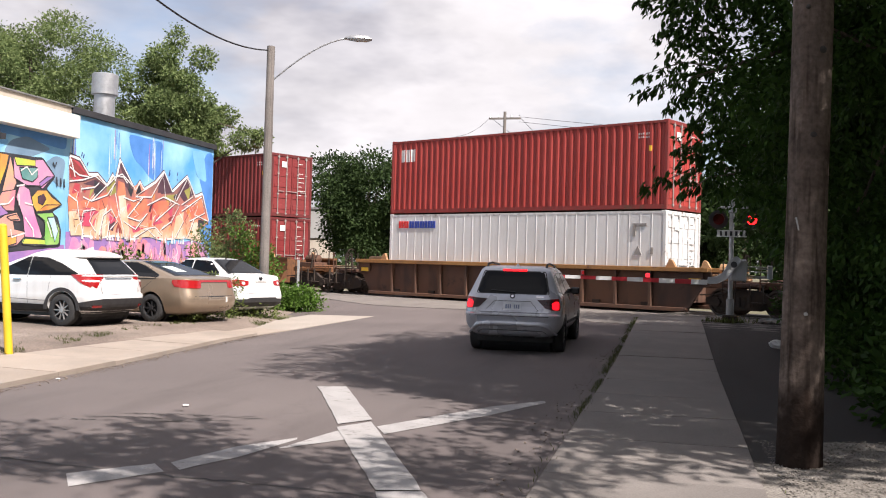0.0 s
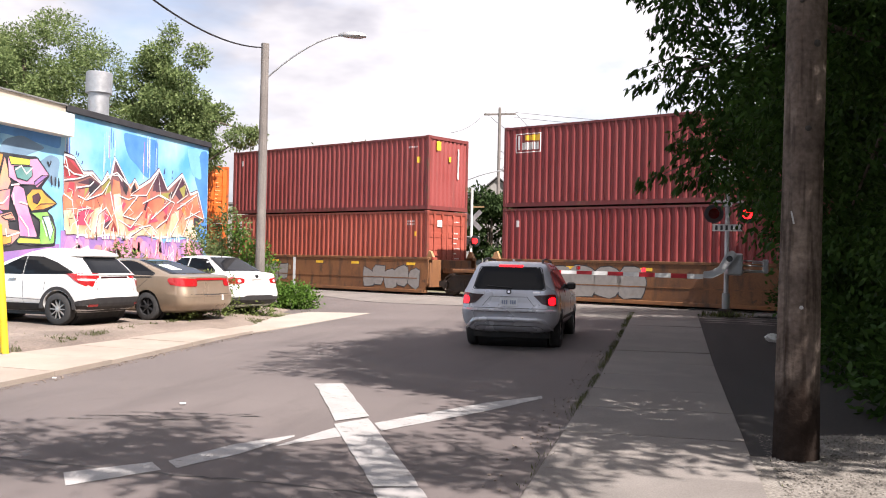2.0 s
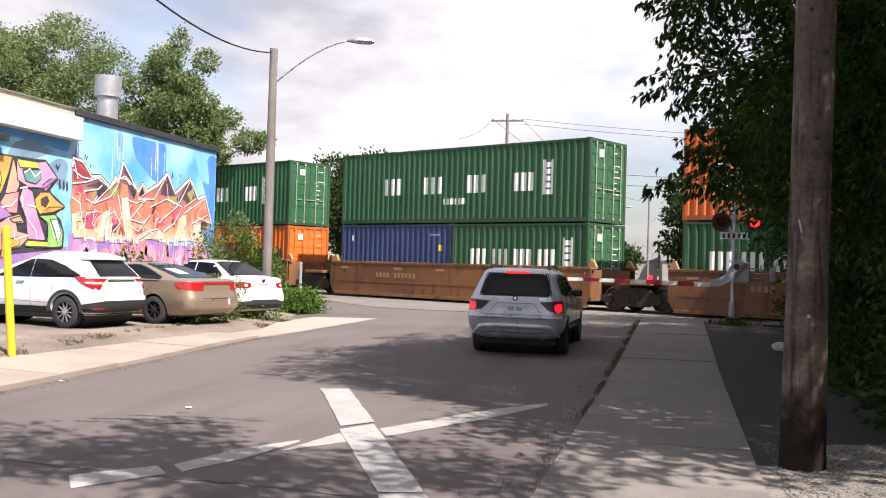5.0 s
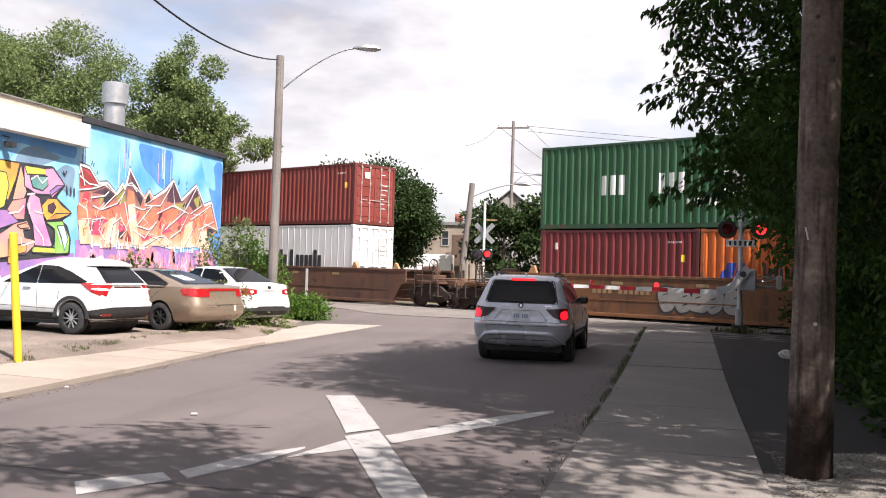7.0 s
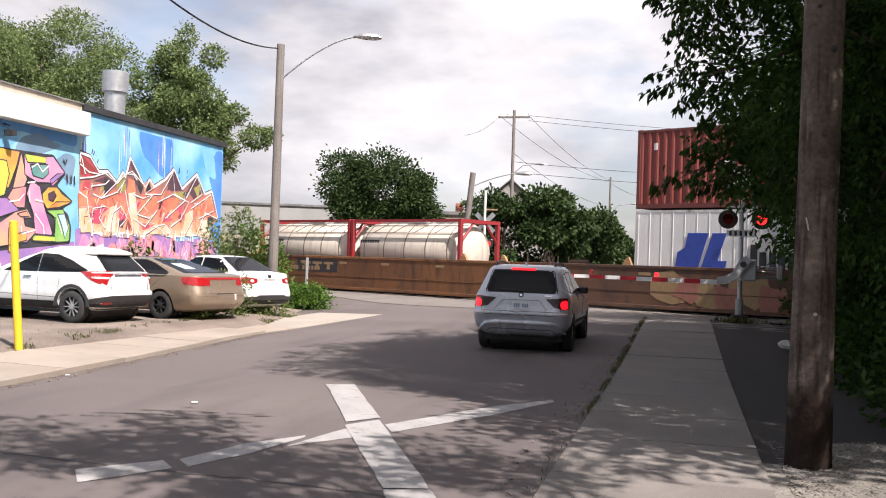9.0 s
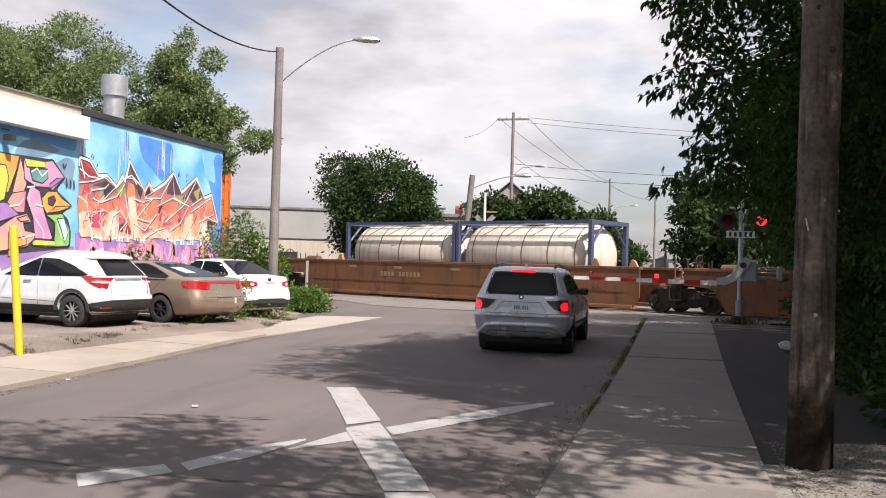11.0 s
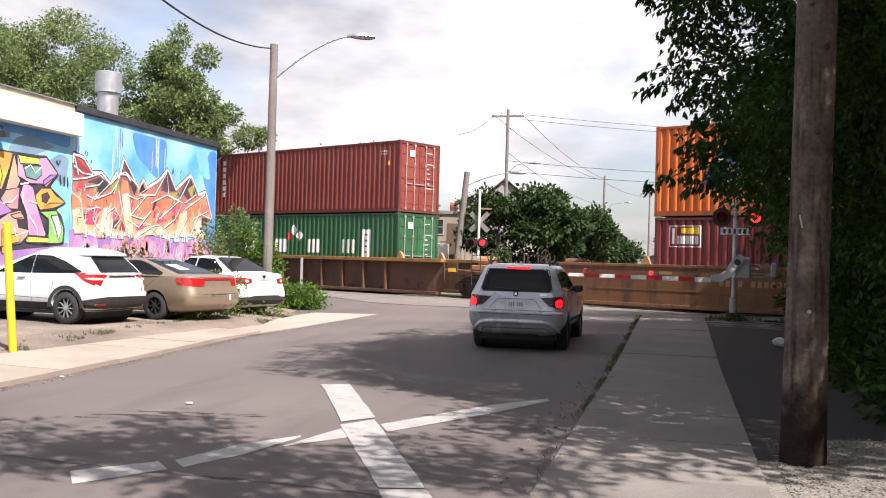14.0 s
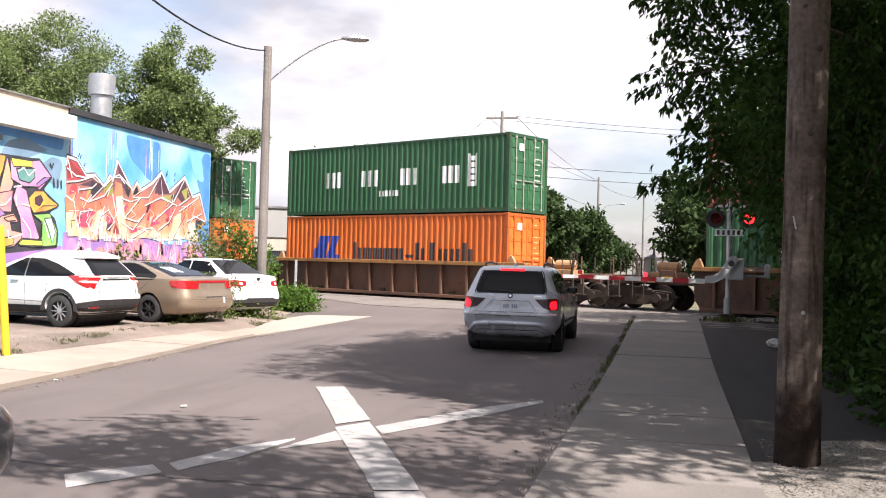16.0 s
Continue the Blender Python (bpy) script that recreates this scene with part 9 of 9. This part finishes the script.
def make_near_trees():
    hang = [(1.05, 12.0, 3.75, 0.5, 0.7, 0.5), (1.0, 12.2, 4.45, 0.36, 0.5, 0.3), (0.45, 12.0, 5.25, 0.5, 0.7, 0.42), (0.05, 12.3, 5.1, 0.3, 0.5, 0.22), (0.12, 12.3, 4.1, 0.3, 0.5, 0.2), (0.54, 12.3, 3.95, 0.38, 0.5, 0.34), (1.2, 12.3, 2.4, 0.16, 0.3, 0.2), (1.0, 12.4, 5.1, 0.3, 0.5, 0.25), (1.4, 12.3, 4.9, 0.34, 0.5, 0.3), (1.35, 12.8, 3.1, 0.45, 0.6, 0.4), (0.85, 13.2, 3.05, 0.4, 0.5, 0.3), (1.7, 13.5, 2.75, 0.5, 0.7, 0.45), (2.1, 12.5, 3.6, 0.8, 0.9, 0.7), (2.2, 13.0, 2.5, 0.6, 0.8, 0.6)]
    hang += [(1.7, 12.0, 4.6, 0.8, 0.9, 0.7), (2.5, 12.0, 5.0, 0.9, 1.0, 0.8), (0.7, 13.0, 5.9, 0.7, 0.9, 0.6), (2.8, 11.5, 2.0, 0.6, 0.8, 0.7), (0.35, 12.6, 3.35, 0.28, 0.4, 0.16), (0.15, 12.2, 4.75, 0.3, 0.4, 0.2), (0.45, 12.0, 4.25, 0.25, 0.35, 0.2)]
    # mostly clumps above the view, placed for the shade they cast
    hang += [(2.6, 9.5, 7.2, 1.1, 1.1, 0.8), (0.6, 9.6, 8.6, 1.0, 1.0, 0.8), (1.6, 9.2, 8.2, 0.9, 0.9, 0.8), (1.8, 12.0, 9.0, 1.0, 1.0, 0.9), (0.4, 12.8, 9.2, 1.0, 1.0, 0.9), (0.3, 11.0, 9.0, 0.9, 0.9, 0.8), (3.8, 9.8, 7.6, 1.1, 1.1, 0.9), (1.6, 10.3, 7.5, 0.9, 0.9, 0.7), (2.6, 11.0, 8.0, 1.1, 1.1, 0.9), (4.3, 10.8, 7.0, 1.0, 1.0, 0.9), (1.1, 11.4, 8.2, 1.0, 1.0, 0.8), (0.55, 12.5, 3.0, 0.3, 0.4, 0.25), (0.35, 12.3, 3.0, 0.25, 0.3, 0.2)]
    # high clumps out of view, placed to shade the street round the SUV
    high = [(1.9, 10.2, 9.6, 1.1, 1.1, 0.8), (2.7, 11.2, 10.6, 1.2, 1.2, 0.9), (3.4, 10.4, 11.2, 1.2, 1.2, 0.9), (2.8, 12.6, 11.6, 1.2, 1.2, 0.9), (4.4, 12.0, 11.0, 1.2, 1.2, 0.9), (1.6, 12.6, 10.2, 1.0, 1.2, 0.8), (2.4, 14.0, 10.8, 1.2, 1.2, 0.9), (3.6, 13.6, 11.6, 1.1, 1.1, 0.8)]
    overhang = broadleaf("tall dark maple overhanging the sidewalk", (3.6, 12.8, 0.0), (3.5, 12.8, 7.0), (3.1, 4.0, 3.4), 40, 1.15, 27000, 0.108, LEAF_DARK, 21, 3.4, hang + high, 0.24, True, 0.5, clear=(2.4, 6.2, 0))
    hanging_twigs(overhang, 33)
    broadleaf("dark maple beside the sidewalk", (4.4, 18.5, 0.0), (3.4, 18.5, 6.8), (3.0, 3.6, 3.8), 40, 1.2, 11500, 0.14, LEAF_DARK, 22, 2.9,
              [(1.2, 13.5, 7.6, 1.1, 1.1, 0.9), (0.7, 15.0, 7.9, 1.1, 1.1, 0.9), (2.0, 15.2, 7.5, 1.1, 1.1, 0.9), (1.4, 16.5, 8.0, 1.1, 1.1, 0.9), (0.4, 16.6, 8.6, 1.0, 1.0, 0.9), (1.6, 17.5, 3.6, 0.8, 1.0, 0.7), (2.1, 19.0, 2.9, 0.8, 1.0, 0.7), (2.6, 17.0, 2.2, 0.7, 0.9, 0.8), (1.5, 19.0, 4.4, 0.7, 1.0, 0.6)], 0.22, True, 0.5, clear=(2.9, 8.6, 5.2))
    broadleaf("dark maple close to the crossing signal", (5.2, 24.5, 0.1), (4.3, 24.5, 6.2), (2.6, 3.0, 3.6), 30, 1.1, 5200, 0.13, LEAF_DARK, 23, 2.4,
              [(2.9, 25.0, 2.6, 0.7, 0.9, 0.8), (3.4, 24.0, 1.8, 0.8, 1.0, 0.9), (2.4, 23.5, 3.8, 0.8, 1.0, 0.8)], 0.2, True, 0.5)
    # out-of-view crowns placed to dapple street and sidewalk and hide the pole's shadow
    broadleaf("unseen broad maple whose crown shades the street", (5.4, -0.6, 0.0), (1.9, 2.95, 9.0), (2.45, 1.4, 1.1), 15, 0.60, 6300, 0.16, LEAF_DARK, 24, 6.3, [(3.9, 3.7, 8.0, 0.7, 0.6, 0.5), (4.5, 3.2, 8.7, 0.7, 0.6, 0.5), (3.3, 4.4, 8.3, 0.6, 0.5, 0.4), (5.0, 4.2, 8.4, 0.7, 0.5, 0.5), (3.3, 7.85, 8.0, 0.7, 0.7, 0.6), (2.8, 8.0, 9.4, 0.6, 0.6, 0.6), (3.0, 7.95, 8.7, 0.6, 0.6, 0.6), (3.4, 7.8, 7.1, 0.7, 0.7, 0.6)], 0.15, limbs=3)
    broadleaf("unseen maple beside the verge behind the pole", (7.6, 0.6, 0.0), (7.2, 1.2, 6.8), (2.6, 3.0, 2.6), 22, 0.9, 7000, 0.17, LEAF_DARK, 29, 3.4, (), 0.24)
    broadleaf("unseen maple behind the sidewalk", (4.6, -2.5, 0.0), (3.4, -2.5, 8.6), (3.8, 3.8, 2.8), 22, 1.1, 8000, 0.17, LEAF_DARK, 25, 5.4, (), 0.25)
    broadleaf("maple behind the verge", (7.6, 8.0, 0.0), (6.9, 8.2, 7.6), (3.6, 4.2, 4.2), 34, 1.1, 17000, 0.19, LEAF_DARK, 28, 2.4, (), 0.25)
    broadleaf("maple behind the verge", (7.5, 15.5, 0.0), (7.2, 15.5, 7.2), (3.4, 5.0, 4.4), 50, 1.5, 20000, 0.24, LEAF_DARK, 26, 1.2, (), 0.25)
    broadleaf("maple behind the verge", (8.5, 25.0, 0.0), (8.2, 25.5, 6.6), (3.4, 4.5, 4.2), 46, 1.5, 18000, 0.24, LEAF_DARK, 27, 1.0, (), 0.24)
    # out-of-view maples that hold back sun and darken what the car glass reflects
    for k, (x, y) in enumerate(((12.5, 12), (12, 20), (12.5, 5), (9.5, -4), (4, -16), (-13, -24), (-13, -13), (-20, -14), (11, -12))):
        broadleaf("unseen maple further back from the street", (x, y, 0), (x, y, 6.8), (4.0, 4.4, 4.6), 40, 1.5, 9000, 0.32, LEAF_DARK, 130 + k, 2.6, (), 0.25, limbs=5)
    clumps = []
    rng = np.random.default_rng(5)
    for k in range(140):
        y = 10.8 + 17.2 * rng.random()
        x = 2.65 + 0.03 * max(0, y - 12) - (0.35 if 12.6 < y < 19.5 else 0.0) + 2.6 * rng.random() ** 1.25
        z = 0.3 + 2.6 * rng.random() ** 1.3 * min(1, (x - 2.0) / 1.2)
        s = 0.45 + 0.35 * rng.random()
        clumps.append((x, y, z, s, s, s * 0.9))
    shrub("hedge_thicket", "dense dark undergrowth below the roadside maples", clumps, 54000, 0.13, LEAF_DARK, 31, "undergrowth", kind="stuff")


def make_left_trees():
    broadleaf("leafy ash tree rising behind the painted building", (-30.7, 40.5, 0), (-30.7, 40.5, 9.0), (4.4, 4.4, 4.3), 95, 1.05, 80000, 0.15, LEAF_MID, 41, 4.0, (), 0.3, False, 0.5)
    extra = [(-19.9, 41.9, 7.3, 0.9, 0.9, 0.55), (-19.2, 42.0, 7.5, 0.5, 0.5, 0.3), (-23.8, 42.0, 12.2, 0.5, 0.5, 0.7), (-22.6, 42.4, 11.3, 0.6, 0.6, 0.6)]
    broadleaf("leafy ash tree with an uneven airy crown", (-23.6, 42.3, 0), (-23.7, 42.3, 8.6), (2.6, 2.6, 3.2), 46, 0.72, 46000, 0.145, LEAF_MID, 42, 5.4, extra, 0.26, False, 0.6)
    broadleaf("leafy ash tree behind the painted building", (-36, 44, 0), (-36, 44, 9.0), (5.0, 4.5, 4.5), 40, 1.4, 26000, 0.17, LEAF_MID, 43, 3.5, (), 0.3)


def make_far_trees():
    broadleaf("round dark maple standing beyond the railway", (-19.8, 59.0, 0), (-19.3, 59.0, 5.3), (3.7, 3.2, 3.6), 56, 1.15, 42000, 0.22, LEAF_FAR, 51, 1.9, [(-16.2, 59.6, 4.7, 1.1, 1.1, 0.9), (-16.9, 59.8, 3.5, 0.8, 0.8, 0.7), (-17.3, 60.0, 2.7, 0.8, 0.8, 0.7)], 0.28)
    for k, (x, y, z, r, top, lab) in enumerate(((-12.7, 68, 4.0, 2.5, 3.1, "dark tree beside the far street"), (-9.5, 70, 4.5, 2.5, 3.1, "dark tree beside the far street"), (-8.6, 88, 4.0, 2.8, 3.0, "bushy tree along the far street"), (-7.6, 104, 3.2, 2.7, 2.5, "bushy tree along the far street"), (-9.4, 128, 3.2, 2.8, 2.4, "bushy tree along the far street"),
                                            (1.3, 56, 4.4, 2.7, 3.1, "dark tree beyond the railway beside the signal"), (3.8, 58, 4.8, 3.0, 3.6, "dark tree beyond the railway beside the signal"), (5.4, 50, 4.4, 2.6, 3.6, "dark tree beyond the railway"), (8.8, 46, 5.2, 3.4, 4.4, "dark tree beyond the railway"), (7.5, 66, 4.6, 3.4, 3.8, "dark tree beyond the railway"), (12, 56, 5.5, 4.0, 4.5, "dark tree beyond the railway"),
                                            (-27, 96, 5, 3.6, 4.0, "dark tree beside the warehouse"), (4, 120, 4, 3.4, 3.6, "bushy tree along the far street"), (6, 150, 4, 3.6, 3.6, "bushy tree along the far street"))):
        broadleaf(lab, (x, y, 0), (x, y, z), (r, r, top), 22, r * 0.36, 9000 if y < 70 else 7000, 0.3 if y < 70 else 0.4, LEAF_FAR, 60 + k, 0.9, (), 0.2, limbs=5)
    rng = np.random.default_rng(9)
    clumps = []
    for k in range(260):
        a = radians(-75 + 150 * k / 260)
        d = 330 + 60 * rng.random()
        s = 6 + 5 * rng.random()
        clumps.append((d * math.sin(a), d * math.cos(a), 1.5 + 2.5 * rng.random(), s * 1.5, s * 1.5, s * 0.8))
    p, d = cloud_points(clumps, 30000, rng, 0.5)
    p[:, 2] = np.maximum(p[:, 2], 0)
    tagged(leaf_part("far_woods", p, d + rng.normal(size=d.shape) * 0.6, 2.6, 0.8, LEAF_FAR, seed=3), "low line of distant trees on the horizon", "woods", kind="stuff")


def make_low_growth():
    clumps = [(-12.1, 26.75, 0.62, 0.75, 0.75, 0.5), (-11.6, 26.95, 0.5, 0.65, 0.65, 0.45), (-12.6, 27.1, 0.7, 0.7, 0.7, 0.5), (-11.2, 27.2, 0.42, 0.5, 0.5, 0.35), (-13.0, 26.6, 0.55, 0.6, 0.6, 0.45), (-11.0, 27.1, 0.55, 0.6, 0.6, 0.42), (-10.7, 27.2, 0.38, 0.42, 0.45, 0.3)]
    shrub("shrub", "bright green leafy shrub beside the white saloon", clumps, 7600, 0.10, LEAF_BUSH, 71, stems=[((-12.1, 26.9, 0.1), (-12.0, 26.8, 0.9)), ((-12.6, 27, 0.1), (-12.7, 27.1, 1.0))])
    rng = np.random.default_rng(8)
    for k, (x, y, h) in enumerate(((-13.9, 28.6, 2.5), (-13.2, 28.4, 2.1), (-14.6, 29.2, 2.7), (-12.8, 27.9, 1.5), (-15.4, 30.0, 2.0))):
        cl = [(x + 0.25 * rng.normal(), y + 0.25 * rng.normal(), 0.5 + h * (0.35 + 0.6 * j / 7), 0.34, 0.34, 0.26) for j in range(8)]
        shrub("sapling", "thin wild sapling growing round the lamp pole", cl, 950, 0.11, LEAF_BUSH if k % 2 else LEAF_MID, 80 + k, "sapling",
              [((x, y, 0.1), (c[0], c[1], c[2])) for c in cl[::2]], width=0.5)
    for k, (y, h) in enumerate(((28.5, 1.5), (29.4, 1.2), (32.9, 1.6), (34.2, 1.8))):
        cl = [(-17.6 + 0.15 * rng.normal(), y + 0.2 * rng.normal(), 0.3 + h * j / 5, 0.25, 0.3, 0.25) for j in range(6)]
        shrub("wall_weed", "tall weed against the painted wall", cl, 420, 0.13, LEAF_WEED, 95 + k, "weed", [((-17.6, y, 0.1), (-17.6, y, h))])
    # weeds along the lot's edge
    cl = []
    for k in range(26):
        y = 19.6 + 5.0 * rng.random()
        x = kerb_x(y) - 1.85 - 0.25 * rng.random() - (0.4 if y < 15 else 0)
        dense = 1.0 if 19.8 < y < 23.8 else 0.1
        s = (0.10 + 0.16 * rng.random()) * (0.6 + dense * 0.6)
        cl.append((x, y, ground_z(x, y) + s * 0.7, s * 1.3, s * 1.3, s))
    shrub("lot_weeds", "low weeds along the edge of the parking lot", cl, 1700, 0.075, LEAF_WEED, 101, "weeds", kind="stuff", width=0.4)
    cl = [(-10.75 + 0.2 * rng.normal(), 21.6 + 0.25 * rng.normal(), 0.3 + 0.9 * rng.random(), 0.16, 0.16, 0.16) for k in range(9)]
    shrub("tall_weed", "tall pale-flowered weed behind the tan saloon", cl, 800, 0.06, LEAF_WEED, 102, "weed", [((-10.75, 21.6, 0.1), (-10.7, 21.6, 1.2))])


def blades(name, label, places, height, material, seed):
    rng = np.random.default_rng(seed)
    p = np.array(places)
    way = np.stack((rng.normal(size=len(p)) * 0.45, rng.normal(size=len(p)) * 0.45, np.ones(len(p))), 1)
    tagged(leaf_part(name, p, way, height * (0.5 + rng.random(len(p))), 0.14, material, seed=seed), label, "grass", kind="stuff")


def make_grass():
    rng = np.random.default_rng(12)
    pts = []
    for k in range(3000):
        y = 6.5 + 21.5 * rng.random() ** 0.8
        keep = (0.15 + 0.85 * (noise.noise((y * 0.9, 2.0, 0)) > -0.1)) * (1.0 if y > 11 else 0.25)
        if rng.random() > keep:
            continue
        x = -1.05 + 0.035 * rng.normal() - 0.06 * (y > 15) * rng.random()
        pts.append((x, y, rise(x, y) + 0.005))
    blades("kerb_grass", "strip of wild grass along the sidewalk's edge", pts, 0.05, GRASS, 13)
    pts = [(x, y, ground_z(x, y) - 0.03) for x, y in ((0.85 + 0.09 * rng.normal() + 0.5 * (rng.random() < 0.15), 7 + 20.5 * rng.random()) for _ in range(260))]
    blades("verge_grass", "sparse grass tufts beside the path", pts, 0.05, GRASS, 14)
    pts = [(x, y, rise(x, y)) for x, y in ((1.4 + 0.28 * rng.normal(), 27.35 + 0.2 * rng.normal()) for _ in range(260))]
    blades("signal_grass", "grass tufts round the foot of the crossing signal", pts, 0.16, GRASS, 15)
    pts = []
    for k in range(1700):
        y = -2 + 29 * rng.random()
        x = kerb_x(y) - 1.85 - 6.0 * rng.random() ** 4
        if noise.noise((x * 0.8, y * 0.8, 4)) + 0.7 * noise.noise((x * 3.1, y * 3.1, 8)) > 0.16:
            pts.append((x, y, ground_z(x, y)))
    blades("lot_grass", "thin grass patches in the parking lot", pts, 0.045, GRASS, 16)
    pts = []
    for k in range(5200):
        y = 10.5 + 14.5 * rng.random()
        edge = max(kerb_x(y) - 1.85, lot_edge(y) - 0.3) if y > 21.5 else kerb_x(y) - 1.85
        x = edge + 0.14 - abs(0.17 * rng.normal())
        if noise.noise((y * 1.1, 7.0, 0)) + 0.8 * noise.noise((x * 4.0, y * 4.7, 3.0)) > 0.14:
            pts.append((x, y, ground_z(x, y)))
    blades("edge_grass", "ragged grass and weeds along the back of the sidewalk", pts, 0.055, GRASS, 17)
    # pebbles: at the pole, along the far kerb, beside the rails
    def pebbles(name, label, places, size, seed, mat):
        r2 = np.random.default_rng(seed)
        bm = bmesh.new()
        bmesh.ops.create_icosphere(bm, subdivisions=1, radius=1.0)
        base = np.array([v.co for v in bm.verts])
        tri = np.array([[v.index for v in f.verts] for f in bm.faces])
        bm.free()
        n, m = len(places), len(base)
        s = size * (0.4 + 1.2 * r2.random(n) ** 2)
        ax = np.stack((s * (0.7 + 0.6 * r2.random(n)), s * (0.7 + 0.6 * r2.random(n)), s * 0.6), 1)
        v = np.array(places)[:, None, :] + base[None] * ax[:, None, :] * (1 + 0.15 * r2.normal(size=(n, m, 1)))
        me = bpy.data.meshes.new(name)
        me.from_pydata(v.reshape(-1, 3).tolist(), [], (tri[None] + (np.arange(n) * m)[:, None, None]).reshape(-1, 3).tolist())
        me.materials.append(mat)
        tagged(new(name, me), label, "stones", kind="stuff")
    pts = [(x, y, ground_z(x, y) + 0.01) for x, y in ((0.85 + 2.6 * rng.random() ** 1.3, 6.4 + 3.8 * rng.random()) for _ in range(8000))]
    pebbles("pebbles", "pale pebbles scattered round the wooden pole", pts, 0.008, 3, GRAVEL)
    pts = [(x, y, rise(x, y) + 0.01) for x, y in ((kerb_x(yy) + 0.05 + 0.22 * rng.random() ** 2, yy) for yy in (8 + 12 * rng.random() for _ in range(1000)))]
    pebbles("gutter_grit", "grit and crumbs lying in the gutter", pts, 0.011, 4, LOT_DIRT)
    pts = [(x, y, ground_z(x, y) + 0.02) for x, y in ((2.2 + 2.0 * rng.random(), 27.3 + 1.8 * rng.random()) for _ in range(1600))]
    pebbles("ballast_stones", "pale loose ballast stones beside the signal", pts, 0.05, 5, CONCRETE)
    pts = [(x, y, rise(x, y) + 0.01) for x, y in ((-1.2 - 0.25 * rng.random() ** 2, yy) for yy in (7 + 12 * rng.random() for _ in range(160)))]
    pebbles("gutter_grit", "grit along the shaded gutter", pts, 0.010, 6, LOT_DIRT)
    # litter
    lit = thing("plastic_bag", "crumpled white plastic bag on the dark path", "litter", m=Matrix.Translation((2.0, 20.3, ground_z(2.0, 20.3))))
    bm = bmesh.new()
    bmesh.ops.create_icosphere(bm, subdivisions=3, radius=0.14)
    for v in bm.verts:
        v.co *= 1 + 0.45 * noise.noise(v.co * 9) + 0.25 * noise.noise(v.co * 23)
        v.co.z = max(0, v.co.z * 0.7 + 0.07)
    part("bag", bm, WHITE_PAINT, lit)
    for x, y, s, lab in ((-8.0, 11.3, 0.028, "white scrap of paper in the gutter"), (-5.35, 9.9, 0.035, "small white scrap on the asphalt")):
        lit = thing("paper_scrap", lab, "litter", m=pose(x, y, 0.012, 0, 0, 30))
        bm = bmesh.new()
        box(bm, -s, s, -s * 0.6, s * 0.6, 0, s * 0.5, s * 0.15)
        part("scrap", bm, WHITE_PAINT, lit)


make_near_trees()
make_left_trees()
make_far_trees()
make_low_growth()
make_grass()
def motions():
    """The train rolls by at an even speed, and its wheels turn."""
    for ob, u, z in MOVING:
        walk(ob, [(t, Matrix.Translation(track(u + SPEED * t, 0, z)) @ pose(0, 0, 0, 0, 0, TRACK_TURN)) for t in (0.0, 8.0, 16.0)])
    # the lamps' flashing is imitated: an added disc slides over the one that is dark
    for cover, x, z, shut, clear, right_side in FLASH_COVERS:
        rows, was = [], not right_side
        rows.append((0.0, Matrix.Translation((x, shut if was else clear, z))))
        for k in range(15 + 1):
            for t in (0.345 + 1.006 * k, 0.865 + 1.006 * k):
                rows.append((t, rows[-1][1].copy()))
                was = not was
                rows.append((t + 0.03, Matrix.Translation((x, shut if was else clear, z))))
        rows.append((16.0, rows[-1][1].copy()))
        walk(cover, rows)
    walk(PASSING_CAR, [(t, pose(-4.92, 2.03 - 3.0 * (16.0 - t), 0, 0, 0, 90)) for t in (0.0, 8.0, 16.0)])
    lead, trail = WHEELSETS[0]
    for ws, x in ((lead, 0.9), (trail, -0.9)):
        walk(ws, [(k / FPS, pose(x, 0, WHEEL_R, 0, math.degrees(SPEED * k / FPS / WHEEL_R), 0)) for k in range(int(16 * FPS) + 1)])
    for pair in WHEELSETS[1:]:
        for ws, source in zip(pair, (lead, trail)):
            ws.rotation_mode = "QUATERNION"
            keys = ws.animation_data_create()
            keys.action = source.animation_data.action
            keys.action_slot = source.animation_data.action_slot


motions()
